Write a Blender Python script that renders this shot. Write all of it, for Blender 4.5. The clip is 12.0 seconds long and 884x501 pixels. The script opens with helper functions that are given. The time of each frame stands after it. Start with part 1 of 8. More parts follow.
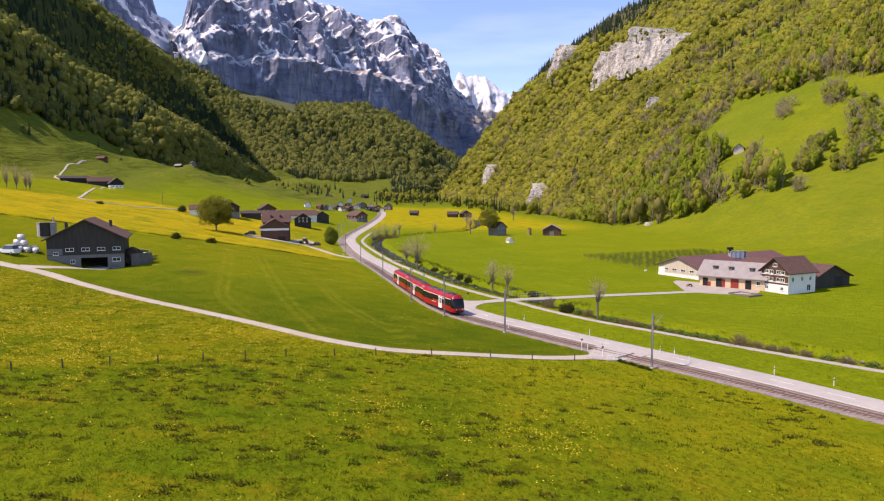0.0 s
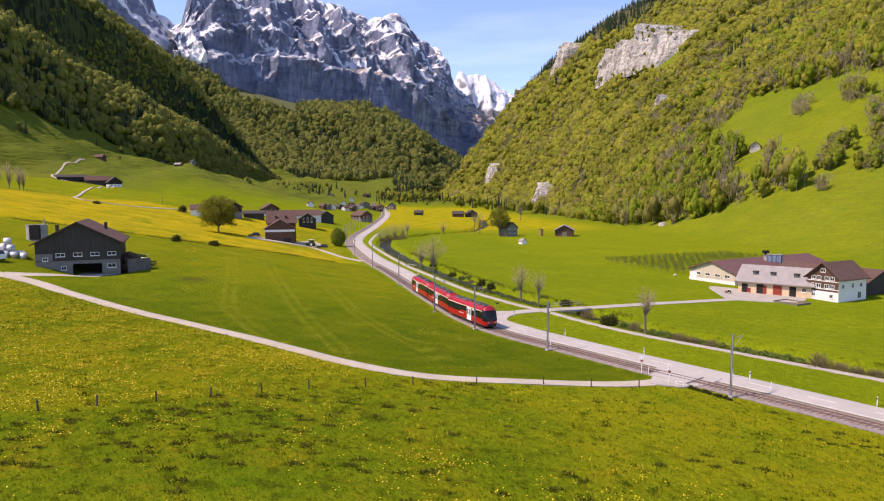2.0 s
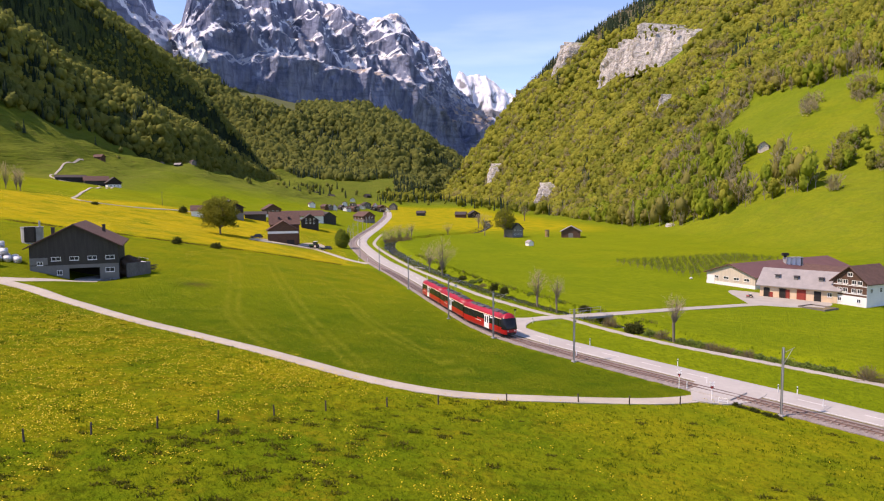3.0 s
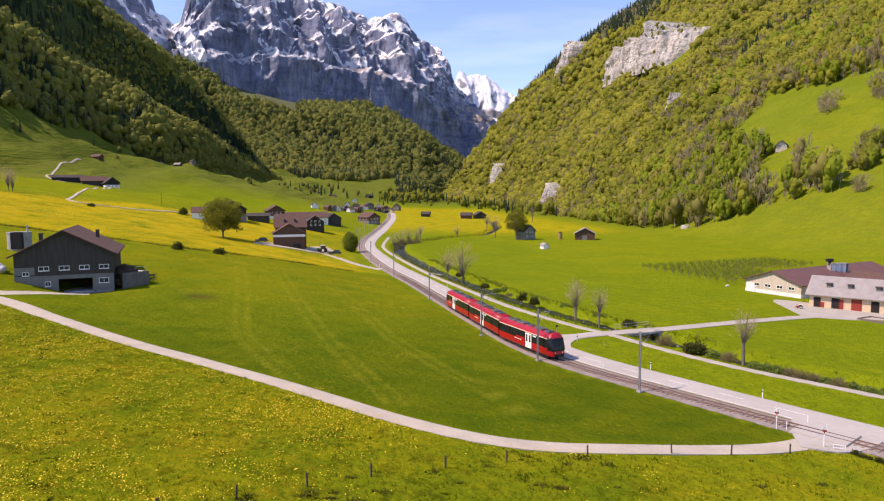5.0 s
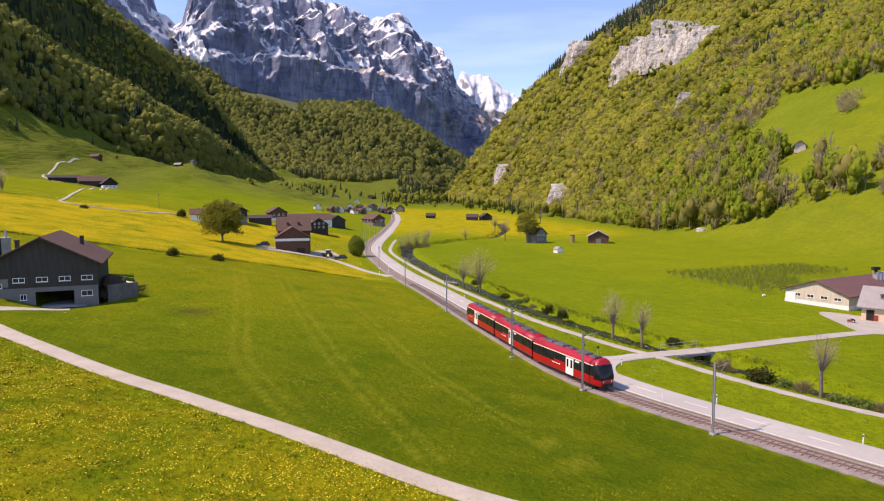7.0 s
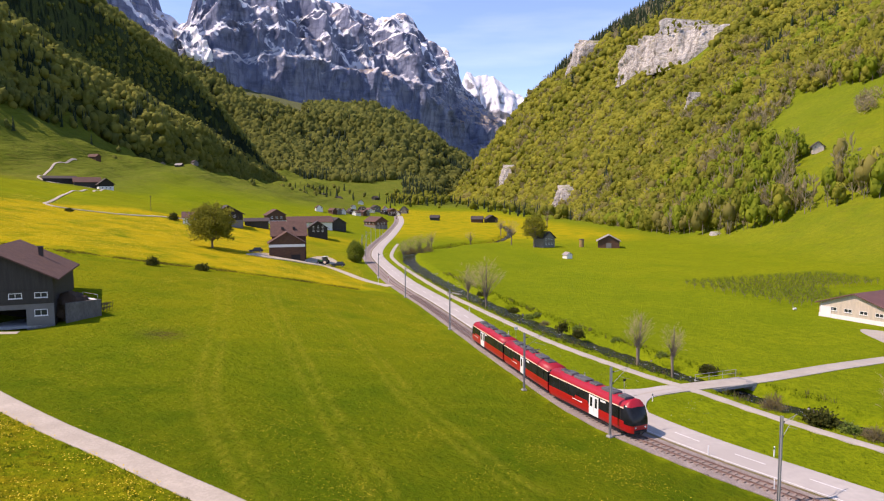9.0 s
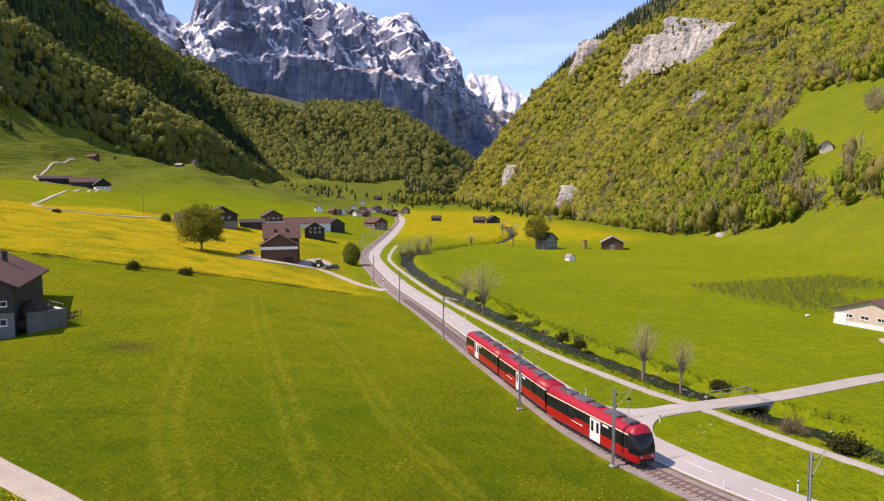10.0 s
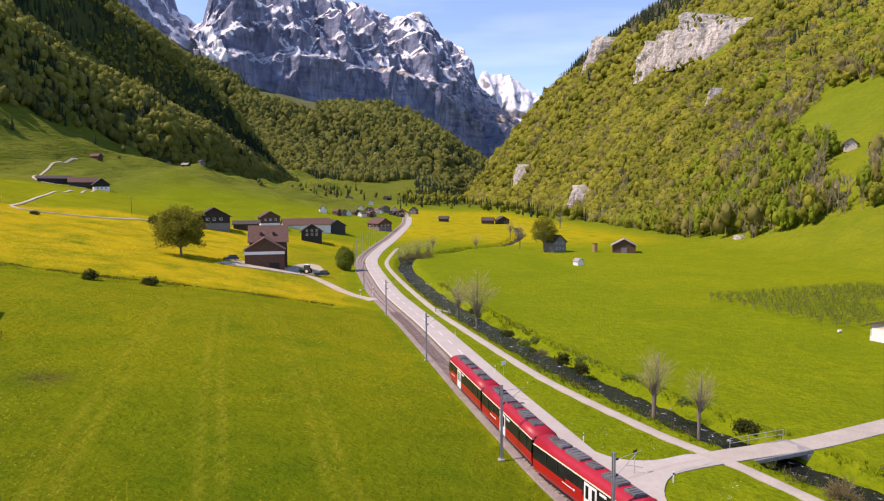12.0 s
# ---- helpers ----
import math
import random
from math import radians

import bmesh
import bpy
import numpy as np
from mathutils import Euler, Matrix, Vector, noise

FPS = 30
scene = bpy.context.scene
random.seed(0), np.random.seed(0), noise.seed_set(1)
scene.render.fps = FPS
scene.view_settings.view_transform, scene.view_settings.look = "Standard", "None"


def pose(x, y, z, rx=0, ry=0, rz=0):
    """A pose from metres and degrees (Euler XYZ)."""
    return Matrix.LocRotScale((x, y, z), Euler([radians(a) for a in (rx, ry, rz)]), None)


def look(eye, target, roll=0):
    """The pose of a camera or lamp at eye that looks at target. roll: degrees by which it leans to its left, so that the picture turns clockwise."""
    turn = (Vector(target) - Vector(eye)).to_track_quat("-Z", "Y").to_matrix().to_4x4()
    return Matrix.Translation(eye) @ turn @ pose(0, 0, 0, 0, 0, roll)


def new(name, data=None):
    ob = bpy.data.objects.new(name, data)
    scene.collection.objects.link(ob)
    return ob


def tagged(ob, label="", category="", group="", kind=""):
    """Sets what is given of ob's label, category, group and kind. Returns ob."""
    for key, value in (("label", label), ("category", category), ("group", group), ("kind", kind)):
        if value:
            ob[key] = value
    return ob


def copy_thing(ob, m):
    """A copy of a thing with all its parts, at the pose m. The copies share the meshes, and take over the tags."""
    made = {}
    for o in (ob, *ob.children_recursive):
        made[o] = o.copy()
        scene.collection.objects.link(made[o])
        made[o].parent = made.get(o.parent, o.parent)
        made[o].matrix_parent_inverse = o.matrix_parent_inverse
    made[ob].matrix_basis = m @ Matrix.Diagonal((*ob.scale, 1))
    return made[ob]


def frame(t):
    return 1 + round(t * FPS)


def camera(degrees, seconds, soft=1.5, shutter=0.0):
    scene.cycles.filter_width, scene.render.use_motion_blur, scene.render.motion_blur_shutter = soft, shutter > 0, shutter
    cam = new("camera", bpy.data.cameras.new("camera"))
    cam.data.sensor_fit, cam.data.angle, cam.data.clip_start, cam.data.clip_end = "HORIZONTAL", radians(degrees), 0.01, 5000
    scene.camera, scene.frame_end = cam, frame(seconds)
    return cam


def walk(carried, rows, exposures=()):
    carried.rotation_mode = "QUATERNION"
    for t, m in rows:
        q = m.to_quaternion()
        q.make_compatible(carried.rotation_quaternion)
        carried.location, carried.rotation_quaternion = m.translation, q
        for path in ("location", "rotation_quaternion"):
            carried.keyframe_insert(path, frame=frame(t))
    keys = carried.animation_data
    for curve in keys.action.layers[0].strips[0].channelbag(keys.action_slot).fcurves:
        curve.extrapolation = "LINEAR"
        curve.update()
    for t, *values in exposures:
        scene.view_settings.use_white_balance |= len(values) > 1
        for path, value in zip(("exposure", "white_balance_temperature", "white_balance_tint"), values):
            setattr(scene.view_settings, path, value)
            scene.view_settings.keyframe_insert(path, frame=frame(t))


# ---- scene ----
cam = camera(68.0, 12.0, 1.15)
PATH = [
    (0, (6.03, -4.25, 23.373), (6.31, -2.278, 23.202), -0.4),
    (0.5, (5.237, -0.974, 23.417), (5.518, 0.999, 23.246), -0.4),
    (1, (4.381, 2.316, 23.479), (4.663, 4.288, 23.307), -0.4),
    (1.5, (3.507, 5.617, 23.564), (3.788, 7.59, 23.391), -0.4),
    (2, (2.596, 8.83, 23.611), (2.877, 10.803, 23.437), -0.4),
    (2.5, (1.649, 12.016, 23.681), (1.931, 13.989, 23.508), -0.4),
    (3, (0.706, 15.239, 23.747), (0.988, 17.211, 23.574), -0.4),
    (5, (-2.92, 28.657, 24.204), (-2.636, 30.629, 24.031), -0.4),
    (5.5, (-3.551, 31.87, 24.273), (-3.267, 33.842, 24.1), -0.4),
    (6, (-4.16, 35.158, 24.38), (-3.876, 37.13, 24.207), -0.3),
    (6.5, (-4.568, 38.428, 24.49), (-4.285, 40.4, 24.319), -0.3),
    (7, (-4.611, 41.753, 24.611), (-4.331, 43.726, 24.44), -0.3),
    (9, (-2.447, 54.55, 25.489), (-2.181, 56.525, 25.32), -0.2),
    (9.5, (-1.131, 57.897, 25.592), (-0.87, 59.872, 25.423), -0.2),
    (10, (0.296, 61.173, 25.695), (0.551, 63.149, 25.526), -0.2),
    (10.5, (1.792, 64.425, 25.829), (2.042, 66.402, 25.66), -0.2),
    (11, (3.391, 67.668, 25.941), (3.635, 69.645, 25.771), -0.1),
    (11.5, (5.023, 70.995, 26.044), (5.256, 72.974, 25.874), -0.1),
    (12, (6.645, 74.295, 26.122), (6.861, 76.276, 25.952), -0.2),
]
walk(cam, [(t, look(eye, target, roll)) for t, eye, target, roll in PATH], [(0, 0.34, 6500, 30), (12, 0.34, 6500, 30)])

# ---- daylight ----
SUN_WAY = Vector((0.61, 0.045, -0.79)).normalized()
world = bpy.data.worlds.new("sky")
scene.world = world
world.use_nodes = True
wn, wl = world.node_tree.nodes, world.node_tree.links
wn.clear()
sky = wn.new("ShaderNodeTexSky")
sky.sky_type, sky.sun_disc = "NISHITA", False
sky.sun_elevation = math.asin(-SUN_WAY.z)
sky.sun_rotation = math.atan2(-SUN_WAY.x, -SUN_WAY.y)
sky.altitude, sky.air_density, sky.dust_density, sky.ozone_density = 900, 1.0, 0.12, 3.0
# thin streaks of high cloud
wc = wn.new("ShaderNodeTexCoord")
wm = wn.new("ShaderNodeMapping")
wm.inputs["Scale"].default_value = (2.0, 2.0, 14.0)
wnoise = wn.new("ShaderNodeTexNoise")
wnoise.inputs["Scale"].default_value, wnoise.inputs["Detail"].default_value = 2.2, 7
wramp = wn.new("ShaderNodeMapRange")
wramp.inputs["From Min"].default_value, wramp.inputs["From Max"].default_value = 0.44, 0.8
wramp.inputs["To Max"].default_value = 0.13
wmix = wn.new("ShaderNodeMix")
wmix.data_type = "RGBA"
wmix.inputs[7].default_value = (7.6, 8.2, 8.6, 1)
wb = wn.new("ShaderNodeBackground")
wb.inputs["Strength"].default_value = 0.175
wo = wn.new("ShaderNodeOutputWorld")
wl.new(wc.outputs["Generated"], wm.inputs["Vector"])
wl.new(wm.outputs["Vector"], wnoise.inputs["Vector"])
wl.new(wnoise.outputs["Fac"], wramp.inputs["Value"])
wl.new(wramp.outputs["Result"], wmix.inputs[0])
wl.new(sky.outputs["Color"], wmix.inputs[6])
wl.new(wmix.outputs[2], wb.inputs["Color"])
wl.new(wb.outputs["Background"], wo.inputs["Surface"])
sun = new("sun", bpy.data.lights.new("sun", "SUN"))
sun.data.energy, sun.data.angle, sun.data.color = 4.6, radians(0.53), (1.0, 0.875, 0.67)
sun.matrix_world = look((0, 0, 400), Vector((0, 0, 400)) + SUN_WAY)


# ---- materials ----
def material(name, rough=0.8, metal=0.0, spec=0.3):
    m = bpy.data.materials.new(name)
    m.use_nodes = True
    b = m.node_tree.nodes["Principled BSDF"]
    b.inputs["Roughness"].default_value, b.inputs["Metallic"].default_value = rough, metal
    b.inputs["Specular IOR Level"].default_value = spec
    return m, m.node_tree.nodes, m.node_tree.links, b


def place(nodes, links, stretch=(1, 1, 1), local=False):
    """Coordinates in metres: of the world, or of the thing itself."""
    mp = nodes.new("ShaderNodeMapping")
    mp.inputs["Scale"].default_value = stretch
    if local:
        links.new(nodes.new("ShaderNodeTexCoord").outputs["Object"], mp.inputs["Vector"])
    else:
        links.new(nodes.new("ShaderNodeNewGeometry").outputs["Position"], mp.inputs["Vector"])
    return mp.outputs["Vector"]


def cloudy(nodes, links, at, size, detail=4, rough=0.55, lo=0.35, hi=0.65):
    """Noise whose lumps are about size metres, spread over 0 to 1."""
    n = nodes.new("ShaderNodeTexNoise")
    n.inputs["Scale"].default_value, n.inputs["Detail"].default_value, n.inputs["Roughness"].default_value = 1 / size, detail, rough
    links.new(at, n.inputs["Vector"])
    r = nodes.new("ShaderNodeMapRange")
    r.inputs["From Min"].default_value, r.inputs["From Max"].default_value = lo, hi
    links.new(n.outputs["Fac"], r.inputs["Value"])
    return r.outputs["Result"]


def blend(nodes, links, fac, a, b, mode="MIX"):
    x = nodes.new("ShaderNodeMix")
    x.data_type, x.blend_type = "RGBA", mode
    for socket, v in ((x.inputs[0], fac), (x.inputs[6], a), (x.inputs[7], b)):
        if isinstance(v, (int, float)):
            socket.default_value = v
        elif isinstance(v, tuple):
            socket.default_value = (*v, 1)
        else:
            links.new(v, socket)
    return x.outputs[2]


def times(nodes, links, a, b, op="MULTIPLY"):
    x = nodes.new("ShaderNodeMath")
    x.operation = op
    x.use_clamp = True
    for socket, v in ((x.inputs[0], a), (x.inputs[1], b)):
        if isinstance(v, (int, float)):
            socket.default_value = v
        else:
            links.new(v, socket)
    return x.outputs[0]


def relief(nodes, links, bsdf, value, strength, depth):
    bp = nodes.new("ShaderNodeBump")
    bp.inputs["Strength"].default_value, bp.inputs["Distance"].default_value = strength, depth
    links.new(value, bp.inputs["Height"])
    links.new(bp.outputs["Normal"], bsdf.inputs["Normal"])


def paint(name, a, b, size, rough=0.8, metal=0.0, spec=0.3, bump=0.3, depth=0.02, stretch=(1, 1, 1), grime=0.25, vary=0.0):
    """A surface between two colours, at two scales, with relief; vary: how far each piece differs."""
    m, n, l, s = material(name, rough, metal, spec)
    at = place(n, l, stretch)
    big = cloudy(n, l, at, size)
    fine = cloudy(n, l, at, size / 9, 3)
    col = blend(n, l, big, a, b)
    dark = tuple(c * (1 - grime) for c in a)
    col = blend(n, l, times(n, l, fine, 0.6), col, dark)
    if vary:
        info = n.new("ShaderNodeObjectInfo")
        col = blend(n, l, times(n, l, info.outputs["Random"], vary), col, tuple(c * 0.5 for c in b))
    l.new(col, s.inputs["Base Color"])
    relief(n, l, s, fine, bump, depth)
    return m


def leafy(name, a, b, c, lump=9.0, leaf=0.55):
    """Foliage: tree by tree between a and b, leaf clump by leaf clump towards c, a little light coming through."""
    m, n, l, s = material(name, 0.8, 0, 0.06)
    at = place(n, l)
    col = blend(n, l, cloudy(n, l, at, lump, 2, 0.5, 0.3, 0.7), a, b)
    isl = n.new("ShaderNodeNewGeometry")
    col = blend(n, l, times(n, l, isl.outputs["Random Per Island"], leaf), col, c)
    l.new(col, s.inputs["Base Color"])
    t = n.new("ShaderNodeBsdfTranslucent")
    l.new(col, t.inputs["Color"])
    mx = n.new("ShaderNodeMixShader")
    mx.inputs[0].default_value = 0.55
    l.new(s.outputs[0], mx.inputs[1])
    l.new(t.outputs[0], mx.inputs[2])
    l.new(mx.outputs[0], n["Material Output"].inputs["Surface"])
    return m


def meadow_material():
    """Meadow: grasses at three scales; the sheet's own attributes say where buttercups bloom and where it was mown."""
    m, n, l, s = material("meadow_grass", 1.0, 0, 0.02)
    at = place(n, l)
    flat = place(n, l, (0.12, 1.0, 1.0))
    bloom = n.new("ShaderNodeAttribute")
    bloom.attribute_name = "bloom"
    mown = n.new("ShaderNodeAttribute")
    mown.attribute_name = "mown"
    rough_grass = n.new("ShaderNodeAttribute")
    rough_grass.attribute_name = "pasture"
    col = blend(n, l, cloudy(n, l, at, 22, 5), (0.140, 0.200, 0.003), (0.200, 0.246, 0.004))
    col = blend(n, l, times(n, l, cloudy(n, l, at, 2.2, 5), 0.7), col, (0.105, 0.155, 0.003))
    col = blend(n, l, times(n, l, cloudy(n, l, at, 0.35, 3), 0.35), col, (0.21, 0.235, 0.005))
    col = blend(n, l, times(n, l, cloudy(n, l, flat, 1.6, 3), times(n, l, mown.outputs["Fac"], 0.5)), col, (0.120, 0.175, 0.003))
    col = blend(n, l, times(n, l, mown.outputs["Fac"], 0.82), col, blend(n, l, cloudy(n, l, at, 7, 6, 0.68, 0.38, 0.62), (0.036, 0.081, 0.002), (0.080, 0.112, 0.003)))
    worn = n.new("ShaderNodeAttribute")
    worn.attribute_name = "worn"
    col = blend(n, l, times(n, l, times(n, l, worn.outputs["Fac"], cloudy(n, l, at, 3.0, 4, 0.6, 0.32, 0.58)), 0.5), col, (0.265, 0.255, 0.016))
    mud = n.new("ShaderNodeAttribute")
    mud.attribute_name = "mud"
    col = blend(n, l, times(n, l, mud.outputs["Fac"], cloudy(n, l, at, 0.8, 5, 0.6, 0.36, 0.52)), col, (0.062, 0.052, 0.020))
    col = blend(n, l, times(n, l, rough_grass.outputs["Fac"], 0.8), col, blend(n, l, cloudy(n, l, at, 7, 6, 0.7, 0.4, 0.6), (0.064, 0.122, 0.002), (0.122, 0.154, 0.003)))
    # muted alp grass, with haze put in as extra blue
    alp = n.new("ShaderNodeAttribute")
    alp.attribute_name = "alp"
    col = blend(n, l, times(n, l, alp.outputs["Fac"], 0.75), col, blend(n, l, cloudy(n, l, at, 30, 6, 0.65, 0.35, 0.65), (0.088, 0.116, 0.018), (0.132, 0.146, 0.028)))
    terr = place(n, l, (1.0, 1.0, 5.0))
    col = blend(n, l, times(n, l, times(n, l, cloudy(n, l, terr, 9, 5, 0.6, 0.54, 0.66), alp.outputs["Fac"]), 0.55), col, (0.105, 0.100, 0.022))
    col = blend(n, l, times(n, l, times(n, l, cloudy(n, l, at, 5, 5, 0.65, 0.52, 0.62), alp.outputs["Fac"]), 0.35), col, (0.060, 0.092, 0.008))
    # darker blades and clover between the grasses
    col = blend(n, l, times(n, l, cloudy(n, l, at, 0.55, 5, 0.7, 0.50, 0.64), 0.38), col, (0.055, 0.090, 0.003))
    col = blend(n, l, times(n, l, times(n, l, cloudy(n, l, at, 3.4, 6, 0.7, 0.52, 0.66), mown.outputs["Fac"]), 0.42), col, (0.045, 0.080, 0.003))
    # tussocks
    col = blend(n, l, times(n, l, times(n, l, cloudy(n, l, at, 1.7, 5, 0.65, 0.53, 0.62), rough_grass.outputs["Fac"]), 0.8), col, (0.044, 0.067, 0.002))
    # faded dandelions and dry stalks in loose patches
    dry = times(n, l, cloudy(n, l, at, 5.5, 3, 0.6, 0.50, 0.66), cloudy(n, l, at, 0.9, 4, 0.7, 0.40, 0.60))
    col = blend(n, l, times(n, l, times(n, l, dry, rough_grass.outputs["Fac"]), 0.62), col, (0.235, 0.185, 0.006))
    # buttercups
    fl = times(n, l, cloudy(n, l, at, 9, 6, 0.62, 0.30, 0.56), bloom.outputs["Fac"])
    fl2 = times(n, l, fl, cloudy(n, l, at, 0.8, 4, 0.7, 0.2, 0.55))
    col = blend(n, l, times(n, l, fl2, 0.95), col, (0.47, 0.345, 0.005))
    l.new(col, s.inputs["Base Color"])
    relief(n, l, s, cloudy(n, l, at, 0.9, 6, 0.65), 0.7, 0.25)
    slope = n.new("ShaderNodeBump")
    slope.inputs["Distance"].default_value, slope.inputs["Strength"].default_value = 1.6, 0.75
    l.new(times(n, l, cloudy(n, l, terr, 13, 4, 0.55, 0.3, 0.7), alp.outputs["Fac"]), slope.inputs["Height"])
    l.new(slope.outputs["Normal"], [x for x in n if x.bl_idname == "ShaderNodeBump" and x != slope][0].inputs["Normal"])
    return m


def rock_material(name, a, b, dark, tan, size, snow=None):
    """Limestone: beds, dark streaks, tan ledges where grass dries, and snow where it can lie (snow: size of its patches, least slope)."""
    m, n, l, s = material(name, 0.9, 0, 0.15)
    at = place(n, l)
    up = place(n, l, (1, 1, 0.22))
    beds = place(n, l, (0.18, 0.18, 1.0))
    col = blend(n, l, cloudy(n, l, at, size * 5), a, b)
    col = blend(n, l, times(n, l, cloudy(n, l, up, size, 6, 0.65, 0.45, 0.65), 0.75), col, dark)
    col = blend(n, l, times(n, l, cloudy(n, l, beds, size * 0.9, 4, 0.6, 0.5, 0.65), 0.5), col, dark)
    geo = n.new("ShaderNodeNewGeometry")
    sep = n.new("ShaderNodeSeparateXYZ")
    l.new(geo.outputs["Normal"], sep.inputs[0])
    lie = n.new("ShaderNodeMapRange")
    lie.inputs["From Min"].default_value, lie.inputs["From Max"].default_value = 0.50, 0.72
    l.new(sep.outputs["Z"], lie.inputs["Value"])
    col = blend(n, l, times(n, l, lie.outputs["Result"], cloudy(n, l, at, size * 4, 4, 0.6, 0.4, 0.55)), col, tan)
    if snow:
        patch, least, line = snow
        ly = n.new("ShaderNodeMapRange")
        ly.inputs["From Min"].default_value, ly.inputs["From Max"].default_value = least, least + 0.12
        l.new(sep.outputs["Z"], ly.inputs["Value"])
        pos = n.new("ShaderNodeSeparateXYZ")
        l.new(geo.outputs["Position"], pos.inputs[0])
        high = n.new("ShaderNodeMapRange")
        high.inputs["From Min"].default_value, high.inputs["From Max"].default_value = line, line + 200
        l.new(pos.outputs["Z"], high.inputs["Value"])
        ly_ = times(n, l, ly.outputs["Result"], high.outputs["Result"])
        col = blend(n, l, times(n, l, ly_, cloudy(n, l, at, patch, 5, 0.6, 0.43, 0.47)), col, (0.88, 0.89, 0.92))
    l.new(col, s.inputs["Base Color"])
    relief(n, l, s, cloudy(n, l, at, size * 0.7, 6, 0.65), 0.8, size * 0.35)
    return m


def water_material():
    m, n, l, s = material("stream_water", 0.12, 0, 0.06)
    at = place(n, l)
    foam = cloudy(n, l, at, 0.9, 6, 0.75, 0.60, 0.67)
    col = blend(n, l, foam, (0.012, 0.014, 0.013), (0.50, 0.53, 0.56))
    l.new(col, s.inputs["Base Color"])
    rr = blend(n, l, foam, (0.14, 0.14, 0.14), (0.7, 0.7, 0.7))
    l.new(rr, s.inputs["Roughness"])
    relief(n, l, s, cloudy(n, l, at, 0.7, 5), 0.8, 0.15)
    return m


def glass_material(name, tint=(0.02, 0.025, 0.03), rough=0.06):
    m, n, l, s = material(name, rough, 0, 0.6)
    col = blend(n, l, cloudy(n, l, place(n, l), 1.2, 2), tint, tuple(c * 1.8 for c in tint))
    l.new(col, s.inputs["Base Color"])
    return m


MEADOW = meadow_material()
WATER = water_material()
ASPHALT = paint("worn_asphalt", (0.445, 0.415, 0.375), (0.38, 0.35, 0.315), 6, 0.9, bump=0.3, depth=0.01, grime=0.18)
GRAVEL = paint("gravel_track", (0.51, 0.45, 0.36), (0.41, 0.36, 0.285), 2.5, 0.95, bump=0.5, depth=0.03)
CONCRETE_PATH = paint("pale_path", (0.44, 0.40, 0.34), (0.36, 0.33, 0.28), 3, 0.9, bump=0.3)
BALLAST = paint("ballast_stone", (0.37, 0.315, 0.28), (0.27, 0.225, 0.20), 1.4, 0.95, bump=0.9, depth=0.06, grime=0.5)
VERGE = paint("dry_verge", (0.26, 0.20, 0.11), (0.16, 0.15, 0.05), 1.2, 0.95, bump=0.8, depth=0.08, grime=0.4)
SLEEPER = paint("sleeper_steel", (0.34, 0.265, 0.22), (0.27, 0.21, 0.175), 0.6, 0.8, bump=0.3, vary=0.3)
RAIL_STEEL = paint("rail_steel", (0.26, 0.175, 0.145), (0.19, 0.13, 0.11), 1.5, 0.5, 0.3, bump=0.1)
LINE_PAINT = paint("road_paint", (0.74, 0.73, 0.70), (0.62, 0.61, 0.58), 1.0, 0.7, bump=0.1)
POLE_STEEL = paint("galvanised_steel", (0.40, 0.39, 0.375), (0.31, 0.30, 0.29), 1.2, 0.6, 0.2, bump=0.1)
CONCRETE = paint("weathered_concrete", (0.42, 0.41, 0.39), (0.30, 0.295, 0.28), 2.0, 0.9, bump=0.3)
ROCK = rock_material("pale_limestone", (0.62, 0.59, 0.54), (0.48, 0.455, 0.42), (0.22, 0.20, 0.18), (0.20, 0.21, 0.07), 5.0)
# walls blued and darkened for haze and shade, tan ledges lightened for sun
ALP = rock_material("haze_blue_limestone", (0.31, 0.345, 0.45), (0.185, 0.215, 0.315), (0.075, 0.095, 0.165), (0.48, 0.39, 0.30), 22, (95, 0.36, 430))
SNOWY = rock_material("snow_covered_rock", (0.36, 0.35, 0.36), (0.28, 0.28, 0.29), (0.2, 0.2, 0.21), (0.8, 0.8, 0.83), 40, (420, 0.28, -200))
FOREST_FLOOR = paint("forest_floor", (0.060, 0.085, 0.015), (0.040, 0.055, 0.012), 14, 0.95, bump=0.8, depth=1.0, grime=0.4)
LEAF_LIGHT = leafy("spring_beech_leaves", (0.30, 0.315, 0.040), (0.45, 0.43, 0.058), (0.34, 0.35, 0.047), 30, 0.22)
LEAF_MID = leafy("maple_leaves", (0.235, 0.262, 0.034), (0.33, 0.33, 0.043), (0.21, 0.235, 0.032), 18, 0.3)
LEAF_FRESH = leafy("fresh_maple_leaves", (0.255, 0.325, 0.026), (0.35, 0.395, 0.036), (0.20, 0.265, 0.024), 16, 0.3)
LEAF_SLOPE = leafy("steep_wood_leaves", (0.24, 0.262, 0.055), (0.37, 0.36, 0.078), (0.17, 0.20, 0.05), 22, 0.5)
# blue share of the far leaves raised in place of distance haze
LEAF_DARK = leafy("valley_wood_leaves", (0.18, 0.205, 0.050), (0.31, 0.31, 0.070), (0.12, 0.15, 0.045), 22, 0.5)
NEEDLES = leafy("spruce_needles", (0.044, 0.072, 0.040), (0.068, 0.098, 0.050), (0.036, 0.058, 0.034), 12)
TWIGS = leafy("budding_twigs", (0.42, 0.36, 0.215), (0.385, 0.335, 0.185), (0.33, 0.28, 0.16), 8)
LEAF_BUD = leafy("opening_leaves", (0.29, 0.275, 0.075), (0.37, 0.335, 0.09), (0.25, 0.24, 0.06), 10, 0.4)
BARK = paint("bark", (0.25, 0.205, 0.155), (0.16, 0.13, 0.10), 0.8, 0.95, bump=0.8, depth=0.05, stretch=(1, 1, 0.25))
